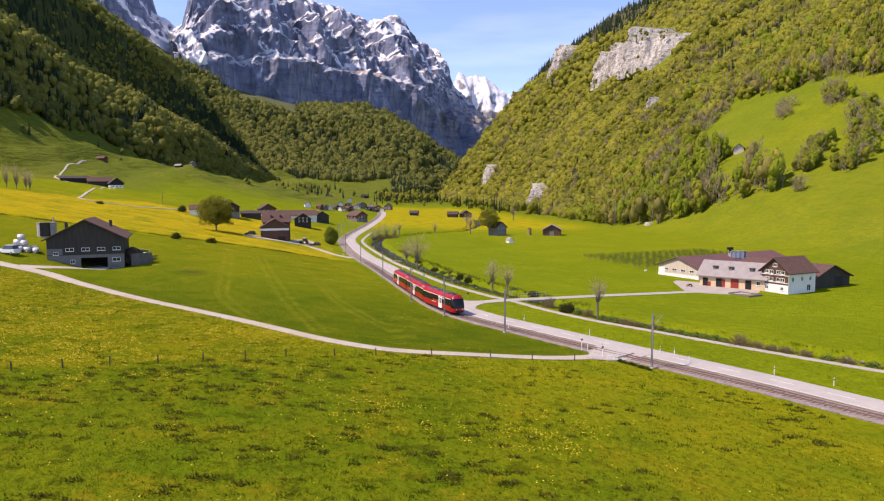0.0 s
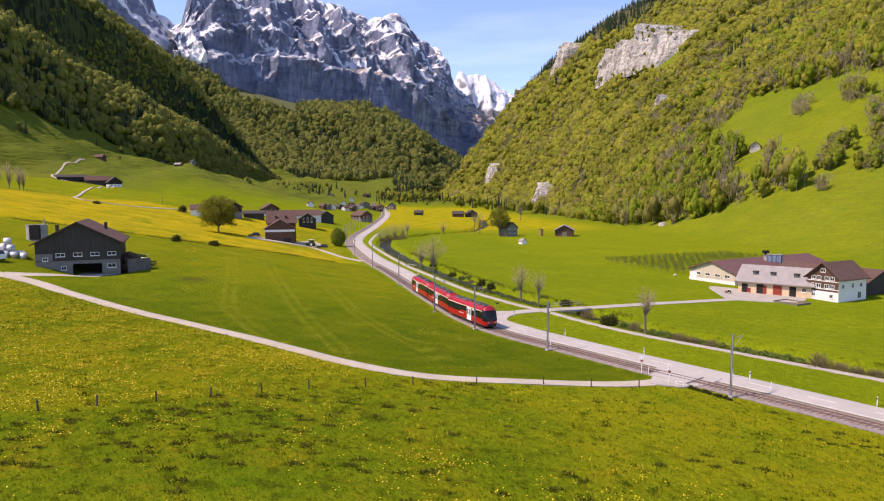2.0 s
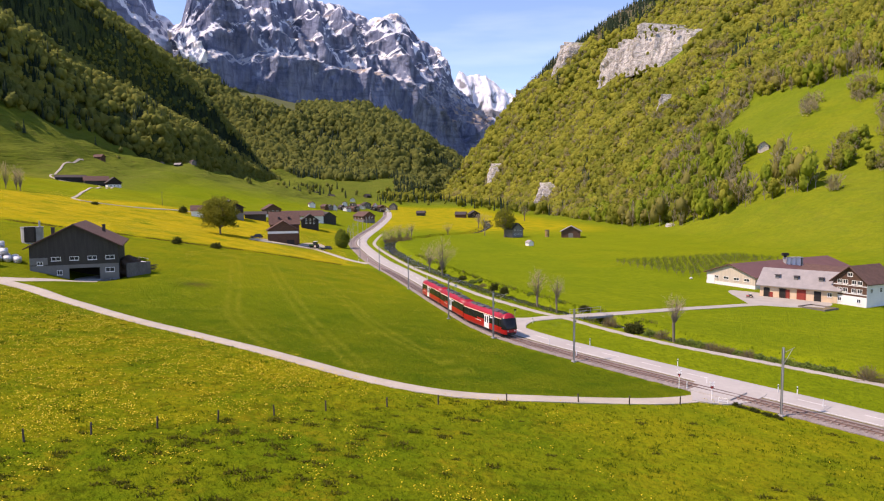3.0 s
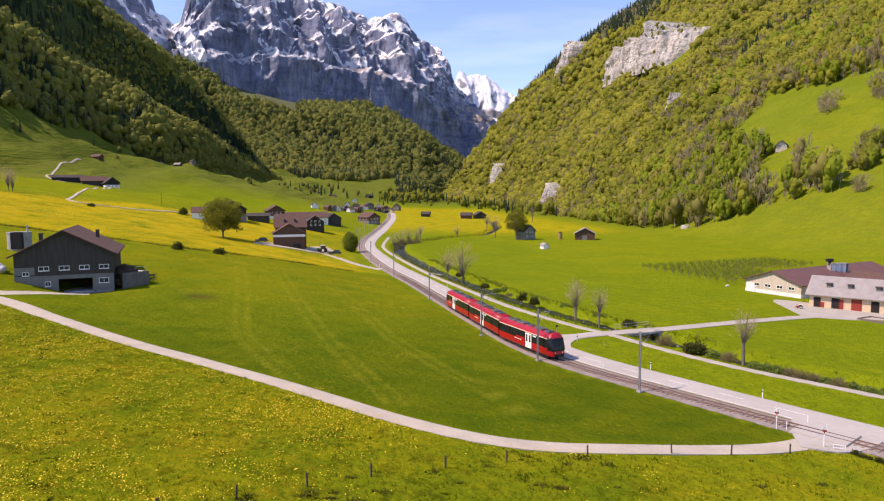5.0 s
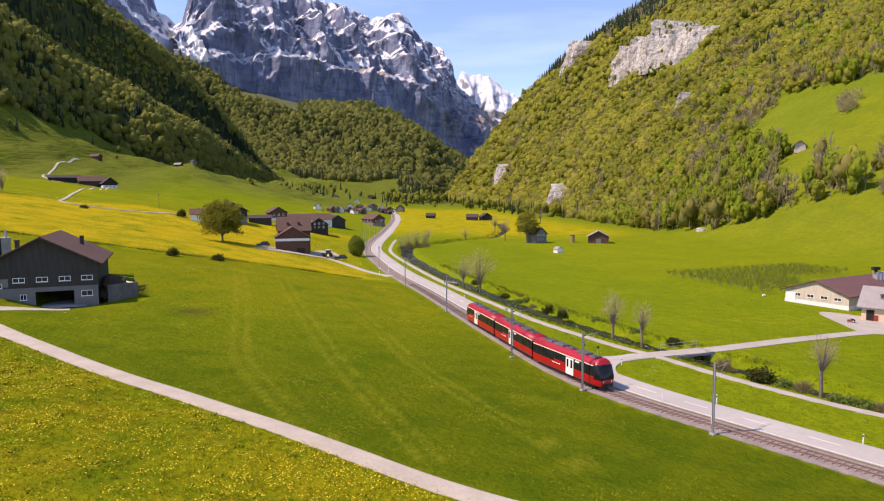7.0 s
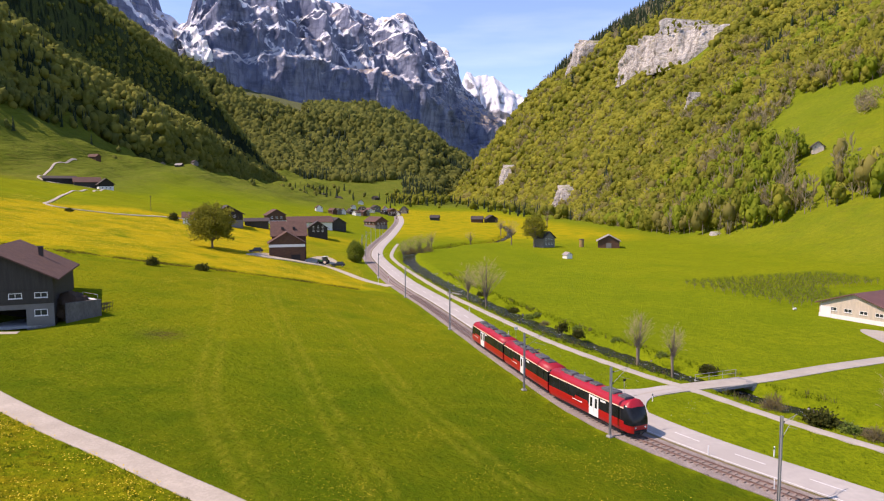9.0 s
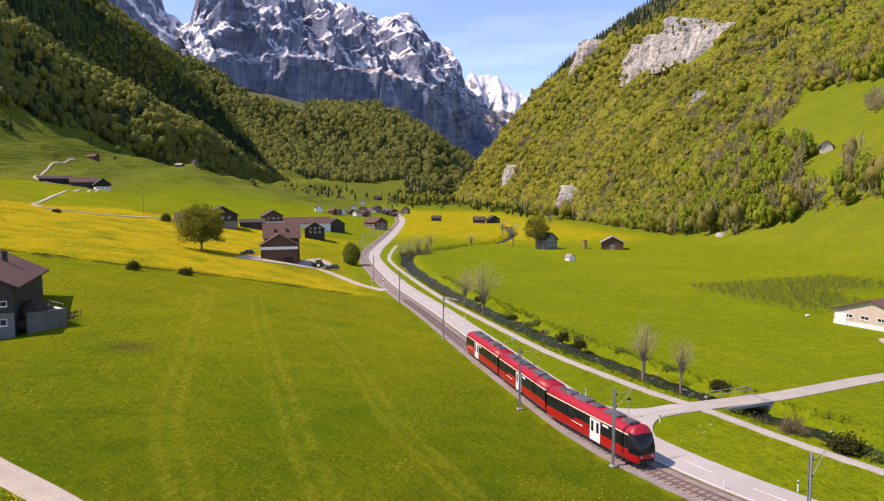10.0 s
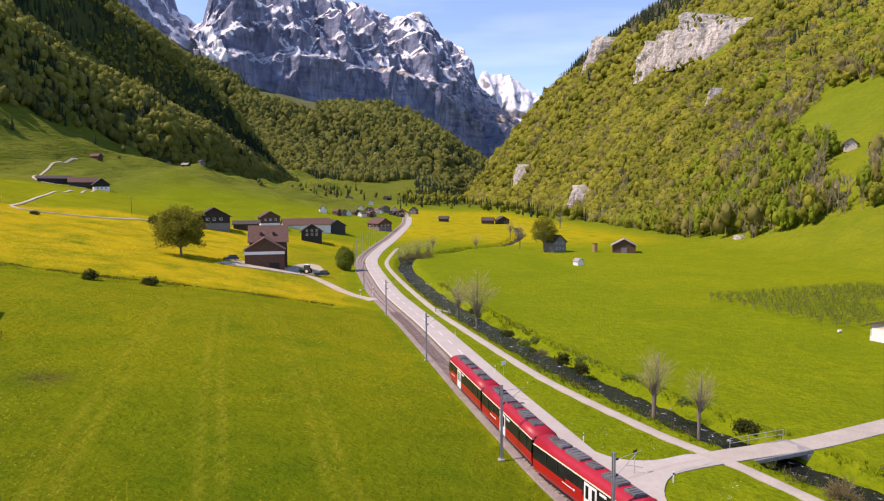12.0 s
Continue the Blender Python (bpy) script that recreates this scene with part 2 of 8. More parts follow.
BUSH_LEAF = leafy("bush_leaves", (0.085, 0.098, 0.020), (0.115, 0.120, 0.028), (0.055, 0.068, 0.014), 2.0)
GRASS_TUFT = leafy("long_grass", (0.115, 0.165, 0.003), (0.15, 0.195, 0.004), (0.08, 0.12, 0.003), 5)
PETALS = paint("buttercup_petals", (0.68, 0.50, 0.008), (0.60, 0.45, 0.010), 2.0, 0.6, bump=0.0)
PALE_BARK = paint("pale_bark", (0.25, 0.215, 0.17), (0.17, 0.145, 0.115), 1.5, 0.95, bump=0.3, stretch=(1, 1, 0.25))
HILL_GRASS = paint("mountain_grass", (0.105, 0.115, 0.035), (0.075, 0.092, 0.028), 40, 0.95, bump=0.6, depth=1.0, grime=0.3)
SNOW = paint("old_snow", (0.86, 0.87, 0.89), (0.78, 0.79, 0.82), 60, 0.7, bump=0.5, depth=4.0, grime=0.12)
STONE = paint("stream_stone", (0.34, 0.33, 0.31), (0.22, 0.215, 0.205), 0.5, 0.9, bump=0.3)
POLLARD_TWIGS = leafy("pollard_twigs", (0.62, 0.49, 0.33), (0.56, 0.45, 0.29), (0.47, 0.37, 0.24), 3)


# ---- mesh helpers ----
def mesh_of(name, verts, faces, mats, smooth=False, index=None):
    me = bpy.data.meshes.new(name)
    me.from_pydata([tuple(v) for v in verts], [], [tuple(f) for f in faces])
    for m in (mats if isinstance(mats, (list, tuple)) else [mats]):
        me.materials.append(m)
    if index is not None:
        me.polygons.foreach_set("material_index", index)
    if smooth:
        me.polygons.foreach_set("use_smooth", [True] * len(me.polygons))
    me.update()
    return me


def big_mesh(name, verts, faces, mat, smooth=False):
    """A mesh from arrays of vertices and of equal faces, for large counts."""
    verts, faces = np.asarray(verts, np.float32), np.asarray(faces, np.int32)
    me = bpy.data.meshes.new(name)
    k = faces.shape[1]
    me.vertices.add(len(verts))
    me.vertices.foreach_set("co", verts.ravel())
    me.loops.add(faces.size)
    me.loops.foreach_set("vertex_index", faces.ravel())
    me.polygons.add(len(faces))
    me.polygons.foreach_set("loop_start", np.arange(0, faces.size, k, dtype=np.int32))
    me.polygons.foreach_set("use_smooth", np.full(len(faces), smooth))
    me.update(calc_edges=True)
    me.validate()
    me.materials.append(mat)
    return me


def part(name, bm, mat, parent, label="", smooth=False):
    """One mesh object under a thing or a part, from a bmesh or a finished mesh."""
    if isinstance(bm, bmesh.types.BMesh):
        me = bpy.data.meshes.new(name)
        bm.normal_update()
        bm.to_mesh(me)
        bm.free()
        me.materials.append(mat)
        if smooth:
            me.polygons.foreach_set("use_smooth", [True] * len(me.polygons))
    else:
        me = bm
    ob = new(name, me)
    ob.parent = parent
    return tagged(ob, label) if label else ob


def thing(name, m, label, category, group="", kind=""):
    ob = new(name)
    ob.matrix_world = m
    ob.empty_display_size = 0.2
    return tagged(ob, label, category, group, kind)


def box(bm, x0, x1, y0, y1, z0, z1, bevel=0.0):
    geo = bmesh.ops.create_cube(bm, size=1.0, matrix=Matrix.LocRotScale(((x0 + x1) / 2, (y0 + y1) / 2, (z0 + z1) / 2), None, (x1 - x0, y1 - y0, z1 - z0)))
    if bevel:
        edges = {e for v in geo["verts"] for e in v.link_edges}
        bmesh.ops.bevel(bm, geom=list(edges), offset=bevel, segments=2, affect="EDGES")
    return bm


def boxes(*rows, bevel=0.0):
    bm = bmesh.new()
    for r in rows:
        box(bm, *r, bevel=bevel)
    return bm


def tube(bm, a, b, r0, r1, n=8):
    a, b = Vector(a), Vector(b)
    turn = (b - a).to_track_quat("Z", "Y").to_matrix().to_4x4()
    bmesh.ops.create_cone(bm, cap_ends=True, segments=n, radius1=r0, radius2=r1, depth=(b - a).length, matrix=Matrix.Translation((a + b) / 2) @ turn)
    return bm


def tubes(*rows):
    bm = bmesh.new()
    for r in rows:
        tube(bm, *r)
    return bm


# ---- the lie of the land ----
def smooth(pts, step=2.0):
    """A Catmull-Rom curve through plan points, resampled at even steps."""
    p = np.array(pts, float)
    p = np.vstack([2 * p[0] - p[1], p, 2 * p[-1] - p[-2]])
    out = []
    for i in range(1, len(p) - 2):
        n = max(2, int(np.linalg.norm(p[i + 1] - p[i]) / step))
        for k in range(n):
            t = k / n
            out.append(0.5 * ((2 * p[i]) + (p[i + 1] - p[i - 1]) * t + (2 * p[i - 1] - 5 * p[i] + 4 * p[i + 1] - p[i + 2]) * t * t
                              + (3 * p[i] - p[i - 1] - 3 * p[i + 1] + p[i + 2]) * t ** 3))
    out.append(p[-2])
    return np.array(out)


RAIL = smooth([(108, -30), (95, -5), (82, 18), (71, 38), (61.3, 55.5), (55, 67.5), (48.3, 79), (41, 91), (33.9, 103.3), (28.8, 112.5), (25.2, 121),
               (22.9, 130), (21.4, 140), (19, 157), (17, 173), (13.5, 200), (10.3, 221), (7.6, 241), (5.1, 270), (3.2, 297), (2.4, 318), (3.4, 341),
               (7.2, 377), (15.6, 442), (27, 544), (34, 620), (40, 720)])
STREAM = smooth([(118, 28), (98, 55), (82, 76), (72, 89), (62.5, 101), (57.2, 110), (53.5, 119), (50.8, 126), (48, 132), (46, 137), (44, 141.5), (42.5, 146), (39.7, 155), (36.9, 164), (35.3, 169.5), (31.4, 188),
                 (28.3, 206), (26, 221), (23.6, 240), (21, 266), (19.0, 302), (19.6, 318), (21.5, 334), (28, 348), (40, 363), (53, 387), (77, 419), (100, 481), (110, 520), (125, 600)])


def lerp(v, xs, ys):
    return np.interp(v, xs, ys)


def sstep(a, b, v):
    t = np.clip((v - a) / (b - a), 0, 1)
    return t * t * (3 - 2 * t)


def rail_z(y):
    return lerp(y, [-50, 60, 102, 135, 200, 300, 600, 1100, 1600, 3000], [-1.6, -0.5, 0, 0.35, 0.75, 1.0, 3, 8, 14, 40])


def height(x, y):
    """The height of the land over the plan, without the stream's bed."""
    x, y = np.asarray(x, float), np.asarray(y, float)
    rx = lerp(y, RAIL[:, 1], RAIL[:, 0])
    left = np.maximum(rx - 3.0 - x, 0)
    k = lerp(y, [0, 90, 131, 155, 215, 350, 420, 540, 620, 690, 900, 1200, 1600], [0.09, 0.095, 0.1, 0.135, 0.185, 0.195, 0.172, 0.138, 0.18, 0.205, 0.2, 0.1, 0.06])
    up = k * left * (0.75 + 0.25 * sstep(0, 25, left)) + 0.5 * np.maximum(left - 275, 0) * sstep(450, 650, y)
    sx = lerp(y, STREAM[:, 1], STREAM[:, 0])
    right = np.maximum(x - rx - 9, 0)
    down = -2.9 * sstep(5, 75, right)
    foot = lerp(y, [-60, 100, 250, 400, 460, 730, 950, 1300, 1800], [190, 180, 172, 180, 190, 213, 226, 215, 225])
    d = np.maximum(x - foot, 0)
    kr = lerp(y, [0, 100, 150, 250, 350, 430, 700, 950, 1300], [0.05, 0.1, 0.14, 0.25, 0.45, 0.66, 0.9, 1.13, 1.27])
    hill = kr * d * sstep(-10, 70, d) + 26 * sstep(150, 270, d) * sstep(1020, 1200, y)
    hill = hill * (1 - sstep(1600, 1950, y + 0.1 * x))
    hill = 520 * np.tanh(hill / 520)
    head = 52 * sstep(950, 1700, y) * (1 - sstep(120, 220, x)) * sstep(-420, -200, x)
    return rail_z(y) + up + down + hill + head


def nearest(points, line):
    """Distance of plan points to a line."""
    best = np.full(len(points), 1e9)
    for i in range(len(line) - 1):
        a, d = line[i], line[i + 1] - line[i]
        t = np.clip(((points - a) @ d) / (d @ d), 0, 1)
        best = np.minimum(best, np.hypot(*(points - a - t[:, None] * d).T))
    return best


def shifted(line, off):
    """A line beside another, off metres to its right as it runs."""
    d = np.gradient(line, axis=0)
    d /= np.linalg.norm(d, axis=1)[:, None]
    return line + off * np.stack([d[:, 1], -d[:, 0]], 1)


ROAD = shifted(RAIL, 4.45)
PATH_LINE = smooth([(112, 22), (90, 52), (76, 71.8), (68.6, 82.0), (58.8, 97.0), (51.4, 108.0), (46.9, 116.5), (43.7, 124.0), (41.4, 130.5), (39.6, 134.6), (37.6, 138.6), (35.3, 145.0), (32.2, 154.5), (29.6, 164.5), (26.2, 182.5),
                    (23.4, 198), (20.9, 213), (17.7, 240), (14.6, 272), (12.6, 299.5), (12.6, 320), (15.6, 350), (19, 376)])
FARM_ROAD = smooth([(29.6, 129.6), (35, 131.9), (41, 133.5), (47, 135.0), (52, 136.4), (60, 139.7), (74, 146.0), (89.7, 152.0), (99, 153.2), (107, 148)])
TRACK = smooth([(45.5, 88), (41.2, 84.8), (36, 83), (30.5, 82.1), (22, 81.2), (14, 81), (8, 82.8), (1.5, 87.4), (-5.5, 94.2), (-11.2, 99.6), (-16, 103.7), (-22, 108.9), (-28, 113.7), (-34.4, 119.3), (-45, 128.9), (-52.3, 134.7), (-57.4, 137.6), (-65.2, 141), (-90, 152), (-130, 166)])
FENCE = ((36.7, 81.6), (30.4, 80.8), (24.5, 80.3), (16.4, 79.0), (9.1, 77.2), (4.0, 75.6), (-1.6, 73.6), (-5.9, 71.6), (-10.1, 69.4), (-14.2, 67.2), (-18.3, 65.3), (-22.0, 63.4), (-25.7, 61.4), (-31, 58.6))
BARN_DRIVE = smooth([(-61, 140), (-57, 141), (-53.5, 143.2), (-50, 145.4), (-46.5, 146.6)])
HOUSE_DRIVE = smooth([(7.6, 231), (0.5, 240), (-6, 254), (-11, 262), (-19, 266)])
HILL_TRACK = smooth([(-63, 356), (-84, 328), (-104.5, 306), (-112, 308), (-115.5, 318), (-131, 373), (-140, 420), (-155, 480), (-164, 524)])
ALP_TRACK = smooth([(-178, 528), (-205, 536), (-221, 550), (-229, 578), (-236, 615), (-240, 645), (-241, 668)])
BANK = smooth([(-120, 196), (-80, 202), (-46, 207), (-36, 210), (-18, 213), (-2, 217)])


def bed(points):
    """How far the stream's bed lies under the land."""
    return -1.9 * (1 - sstep(1.9, 3.9, nearest(points, STREAM)))


def barn_dip(x, y):
    """The level ground dug out for the barn."""
    return -2.6 * np.exp(-((x + 50.5) / 7.4) ** 2 - ((y - 154.8) / 8.2) ** 2)


def humps(p_):
    """Hollows and humps of the slopes, away from the valley floor."""
    x, y = p_[:, 0], p_[:, 1]
    lumps = np.array([noise.noise(Vector((a / 60, b / 60, 0))) + 0.5 * noise.noise(Vector((a / 22, b / 22, 3))) for a, b in p_])
    side_ = lerp(y, RAIL[:, 1], RAIL[:, 0]) - x
    lumps = lumps * (1 - np.exp(-((x + 188) / 45) ** 2 - ((y - 535) / 34) ** 2))
    # ravines that run down the wooded slope
    dr = x - 190
    ravine = np.array([0.5 - abs(noise.noise(Vector((a / 260, (b + 0.25 * a) / 85, 8)))) * 1.6 - 0.5 * abs(noise.noise(Vector((a / 110, (b + 0.2 * a) / 34, 2)))) if a > 205 else 0.0 for a, b in p_])
    return barn_dip(x, y) - 17 * ravine * sstep(25, 120, dr) * sstep(480, 640, y) + lumps * (sstep(15, 110, side_) * sstep(240, 420, y) * 3.0 + sstep(130, 230, side_) * sstep(430, 580, y) * 6.0 + sstep(60, 200, x - 180) * 7 * sstep(380, 620, y)
                    + sstep(25, 90, side_) * sstep(680, 900, y) * 9)


def land(p_):
    """The ground as it lies, but for banks and beds."""
    return height(p_[:, 0], p_[:, 1]) + humps(p_)


def ground_at(x, y):
    p_ = np.array([[x, y]], float)
    return float(land(p_)[0] + bed(p_)[0])


def spaced(*runs):
    """Coordinates with a spacing of its own in each run: (from, to, step)."""
    out = []
    for a, b, s in runs:
        out += list(np.arange(a, b - 1e-6, s))
    return np.array(out + [runs[-1][1]])


gx = spaced((-1500, -420, 60), (-420, -130, 6), (-130, -70, 3), (-70, -36, 1.5), (-36, 12, 0.5), (12, 80, 1.5), (80, 140, 3), (140, 460, 7), (460, 1000, 30), (1000, 1600, 100))
gy = spaced((-260, -20, 20), (-20, 30, 5), (30, 250, 1.5), (250, 420, 3), (420, 1000, 6), (1000, 2000, 22), (2000, 4800, 140))
GX, GY = np.meshgrid(gx, gy)
flat = np.stack([GX.ravel(), GY.ravel()], 1)
gz = height(flat[:, 0], flat[:, 1])
near = (flat[:, 0] > -140) & (flat[:, 0] < 140) & (flat[:, 1] > -60) & (flat[:, 1] < 640)
cut = np.zeros(len(flat))
cut[near] = bed(flat[near])
for line, half in ((RAIL, 1.6), (ROAD, 2.0), (PATH_LINE, 0.9), (FARM_ROAD, 1.3), (TRACK, 1.2)):
    dn = nearest(flat[near], line)
    cut[near] = np.minimum(cut[near], -0.16 * (1 - sstep(half - 0.9, half - 0.1, dn)))
gz = gz + cut + humps(flat)
rxs = lerp(flat[:, 1], RAIL[:, 1], RAIL[:, 0])
dbank = nearest(flat[near], BANK)
gz[near] -= 0.9 * np.exp(-(dbank / 2.2) ** 2)
nx, ny = len(gx), len(gy)
idx = np.arange(nx * ny).reshape(ny, nx)
gf = np.stack([idx[:-1, :-1], idx[:-1, 1:], idx[1:, 1:], idx[1:, :-1]], -1).reshape(-1, 4)
gme = big_mesh("ground", np.column_stack([flat, gz]), gf, MEADOW, True)
gme.materials.append(FOREST_FLOOR)
# where buttercups bloom, where it was mown, where it is rough pasture
fx, fy = flat[:, 0], flat[:, 1]
side = rxs - fx
bankline = lerp(fx, BANK[:, 0], BANK[:, 1])
bloom = sstep(0, 5, fy - bankline) * sstep(0, 14, side) * (1 - sstep(330, 470, fy - 0.55 * side)) * 1.0
bloom = np.maximum(bloom, 0.75 * (side < 0) * sstep(380, 470, fy) * (1 - sstep(850, 1000, fy)) * (1 - sstep(150, 200, fx)))
bloom = np.maximum(bloom, 0.55 * (side > 0) * sstep(420, 470, fy) * (1 - sstep(560, 640, fy)) * (1 - sstep(60, 120, side)))
bloom *= 1 - 0.82 * sstep(-4, 14, fy - lerp(fx, [-200, -135, -116, -100, -78, -55, -20, 0], [292, 292, 306, 334, 350, 366, 378, 390])) * (side > 0) * (fy < 640)
bloom *= 1 - 0.65 * sstep(235, 250, fy) * (1 - sstep(20, 42, side)) * (side > 0) * (1 - sstep(330, 400, fy))
trackline = np.where(fx < 40, lerp(fx, TRACK[::-1, 0], TRACK[::-1, 1]), 86)
below = sstep(-2, 4, trackline - fy) * (side > 0)
fence_y = np.interp(fx, [q_[0] for q_ in FENCE[::-1]], [q_[1] for q_ in FENCE[::-1]]) - 0.45 * np.maximum(-31 - fx, 0)
above = sstep(-1.5, 1.5, fy - fence_y)
bloom = np.maximum(bloom, below * (0.06 + 0.20 * (1 - sstep(18, 60, side)) + 0.20 * above * sstep(12, 50, side)))
bloom = np.maximum(bloom, 0.06 * (side > 0) * (fy < bankline))
bloom = np.maximum(bloom, 0.08 * (fx > 80) * (fy > 230) * (fy < 420))
mown = (side > 2) * (fy < bankline) * sstep(-2, 3, fy - trackline) * (1 - 0.6 * sstep(100, 175, fy))
bloom = np.maximum(bloom, 0.22 * (side > 4) * (fy < bankline) * sstep(110, 185, fy))
WHEELS = [smooth(p_, 1.5) for p_ in ([(-6.0, 94), (-11, 106), (-14.8, 115.5), (-18.6, 126.9), (-20.4, 138.4), (-23.1, 157.4), (-26.1, 176.5), (-29, 192)], [(1.6, 93), (-1.5, 106), (-4.4, 117.9), (-6.0, 125.1), (-8.7, 137.2), (-12.4, 154.0), (-17.9, 182.3), (-20, 196)],
                                    [(14.5, 92), (8.5, 112), (3.3, 131.0), (1.0, 143.2), (-2.5, 158.8), (-6.7, 177.2), (-12, 200)])]
worn, mud = np.zeros(len(flat)), np.zeros(len(flat))
for line in WHEELS:
    worn[near] = np.maximum(worn[near], np.exp(-((nearest(flat[near], line) - 0.95) / 0.38) ** 2))
mud[near] = np.exp(-((fx[near] + 29) / 2.6) ** 2 - ((fy[near] - 149) / 2.0) ** 2)
for key, v in (("worn", worn), ("mud", mud), ("bloom", bloom), ("mown", mown), ("pasture", below * (0.32 + 0.68 * sstep(8, 66, side))), ("alp", np.maximum(0.4 * sstep(165, 225, fx) * (fy > 0), np.maximum(sstep(150, 230, side) * sstep(430, 560, fy), 1.0 * np.maximum(sstep(10, 60, side) * sstep(580, 720, fy), sstep(960, 1150, fy)))))):
    at = gme.attributes.new(key, "FLOAT", "POINT")
    at.data.foreach_set("value", v.astype(np.float32))
tagged(new("ground", gme), "rolling valley meadows, bright green with yellow buttercups", "meadow", kind="structure")


def sheet(p):
    """The height of the ground's sheet between its grid points."""
    i = np.clip(np.searchsorted(gx, p[:, 0]) - 1, 0, nx - 2)
    j = np.clip(np.searchsorted(gy, p[:, 1]) - 1, 0, ny - 2)
    u, v = (p[:, 0] - gx[i]) / (gx[i + 1] - gx[i]), (p[:, 1] - gy[j]) / (gy[j + 1] - gy[j])
    z = gz.reshape(ny, nx)
    return (z[j, i] * (1 - u) + z[j, i + 1] * u) * (1 - v) + (z[j + 1, i] * (1 - u) + z[j + 1, i + 1] * u) * v


def ribbon(name, line, half, lift, mat, edge=0.25, a=0, b=None, level=None):
    """A strip that lies on the land along a line, with thickness at its sides."""
    line = line[a:b]
    l, r = shifted(line, -half), shifted(line, half)
    li, ri = shifted(line, -half + 0.12), shifted(line, half - 0.12)
    def up(p, d):
        return np.column_stack([p, (level or land)(p) + d])
    rows = [up(l, -edge), up(l, lift - 0.03), up(li, lift), up(line, lift + 0.03), up(ri, lift), up(r, lift - 0.03), up(r, -edge)]
    n, k = len(line), len(rows)
    v = np.stack(rows, 1).reshape(-1, 3)
    i = np.arange(n * k).reshape(n, k)
    f = np.stack([i[:-1, :-1], i[:-1, 1:], i[1:, 1:], i[1:, :-1]], -1).reshape(-1, 4)
    return big_mesh(name, v, f, mat, False)


tagged(new("road", ribbon("road", ROAD, 2.3, 0.10, ASPHALT)), "pale grey asphalt country road with a dashed centre line", "road", kind="structure")
tagged(new("cycle_path", ribbon("cycle_path", PATH_LINE, 0.75, 0.07, CONCRETE_PATH)), "narrow pale surfaced path beside the stream", "path", kind="structure")
tagged(new("farm_road", ribbon("farm_road", FARM_ROAD, 1.4, 0.09, CONCRETE_PATH)), "pale narrow farm road over a small bridge", "road", kind="structure")
tagged(new("farm_track", ribbon("farm_track", TRACK, 1.25, 0.07, GRAVEL)), "pale curved farm track through the meadow", "track", kind="structure")
tagged(new("barn_drive", ribbon("barn_drive", BARN_DRIVE, 1.3, 0.06, GRAVEL)), "short gravel drive to the barn", "drive", kind="structure")
tagged(new("house_drive", ribbon("house_drive", HOUSE_DRIVE, 1.6, 0.14, GRAVEL)), "pale gravel drive to the farmhouse", "drive", kind="structure")
tagged(new("hill_track", ribbon("hill_track", HILL_TRACK, 0.6, 0.30, GRAVEL, 0.1, level=sheet)), "pale gravel track winding up the hillside", "track", kind="structure")
tagged(new("alp_track", ribbon("alp_track", ALP_TRACK, 0.75, 0.35, GRAVEL, 0.1, level=sheet)), "pale gravel track to the upper meadow", "track", kind="structure")
tagged(new("verge", ribbon("verge", shifted(RAIL, 1.95), 0.5, 0.05, VERGE)), "dry brown verge between railway and road", "verge", kind="structure")


def fan(name, mat, pts, lift):
    """A paved patch on the land with an outline of its own."""
    bm = bmesh.new()
    ring = smooth(pts + [pts[0]], 1.0)[:-1]
    c = ring.mean(0)
    layers = []
    for s in (0, 0.3, 0.6, 0.85, 1.0):
        layers.append([bm.verts.new((*(c + (p - c) * s), float(height(*(c + (p - c) * s))) + lift)) for p in ring] if s else [bm.verts.new((*c, float(height(*c)) + lift))])
    low = [bm.verts.new((v.co.x, v.co.y, v.co.z - lift - 0.25)) for v in layers[-1]]
    layers.append(low)
    n = len(ring)
    for i in range(n):
        j = (i + 1) % n
        bm.faces.new((layers[0][0], layers[1][i], layers[1][j]))
        for k in range(1, len(layers) - 1):
            bm.faces.new((layers[k][i], layers[k + 1][i], layers[k + 1][j], layers[k][j]))
    bmesh.ops.recalc_face_normals(bm, faces=bm.faces)
    return part(name, bm, mat, None)


tagged(fan("junction", ASPHALT, [(30.6, 122.5), (28.6, 128), (27.2, 134.5), (27.0, 138.5), (30.0, 134.2), (33.6, 133.2), (38.0, 134.2), (39.2, 132.2), (34.6, 130.4), (31.8, 127.0)], 0.115), "widening of asphalt where the farm road joins", "road", kind="structure")
tagged(fan("crossing_apron", ASPHALT, [(39, 83.2), (42.5, 89.5), (46, 91.5), (49.5, 85.5), (46, 82.6), (42, 81.8)], 0.15), "asphalt level crossing between track and road", "crossing", kind="structure")
tagged(fan("farm_yard", CONCRETE_PATH, [(92, 153), (95, 162), (99, 173), (103, 172.5), (112, 157), (112, 152), (108, 148.5), (101, 148.5)], 0.06), "pale concrete farmyard in front of the stable", "yard", kind="structure")
tagged(fan("house_yard", GRAVEL, [(-34.5, 255.5), (-33, 262), (-30, 268), (-16, 272), (-10, 264), (-16, 258.5), (-24, 256.5), (-30, 255)], 0.25), "pale gravel yard round the farmhouse", "yard", kind="structure")

tagged(fan("machine_yard", GRAVEL, [(-18, 269), (-13, 269.5), (-8, 273), (-8.5, 284), (-11, 294), (-15, 290), (-17, 280)], 0.2), "pale gravel yard for machines behind the farmhouse", "yard", kind="structure")

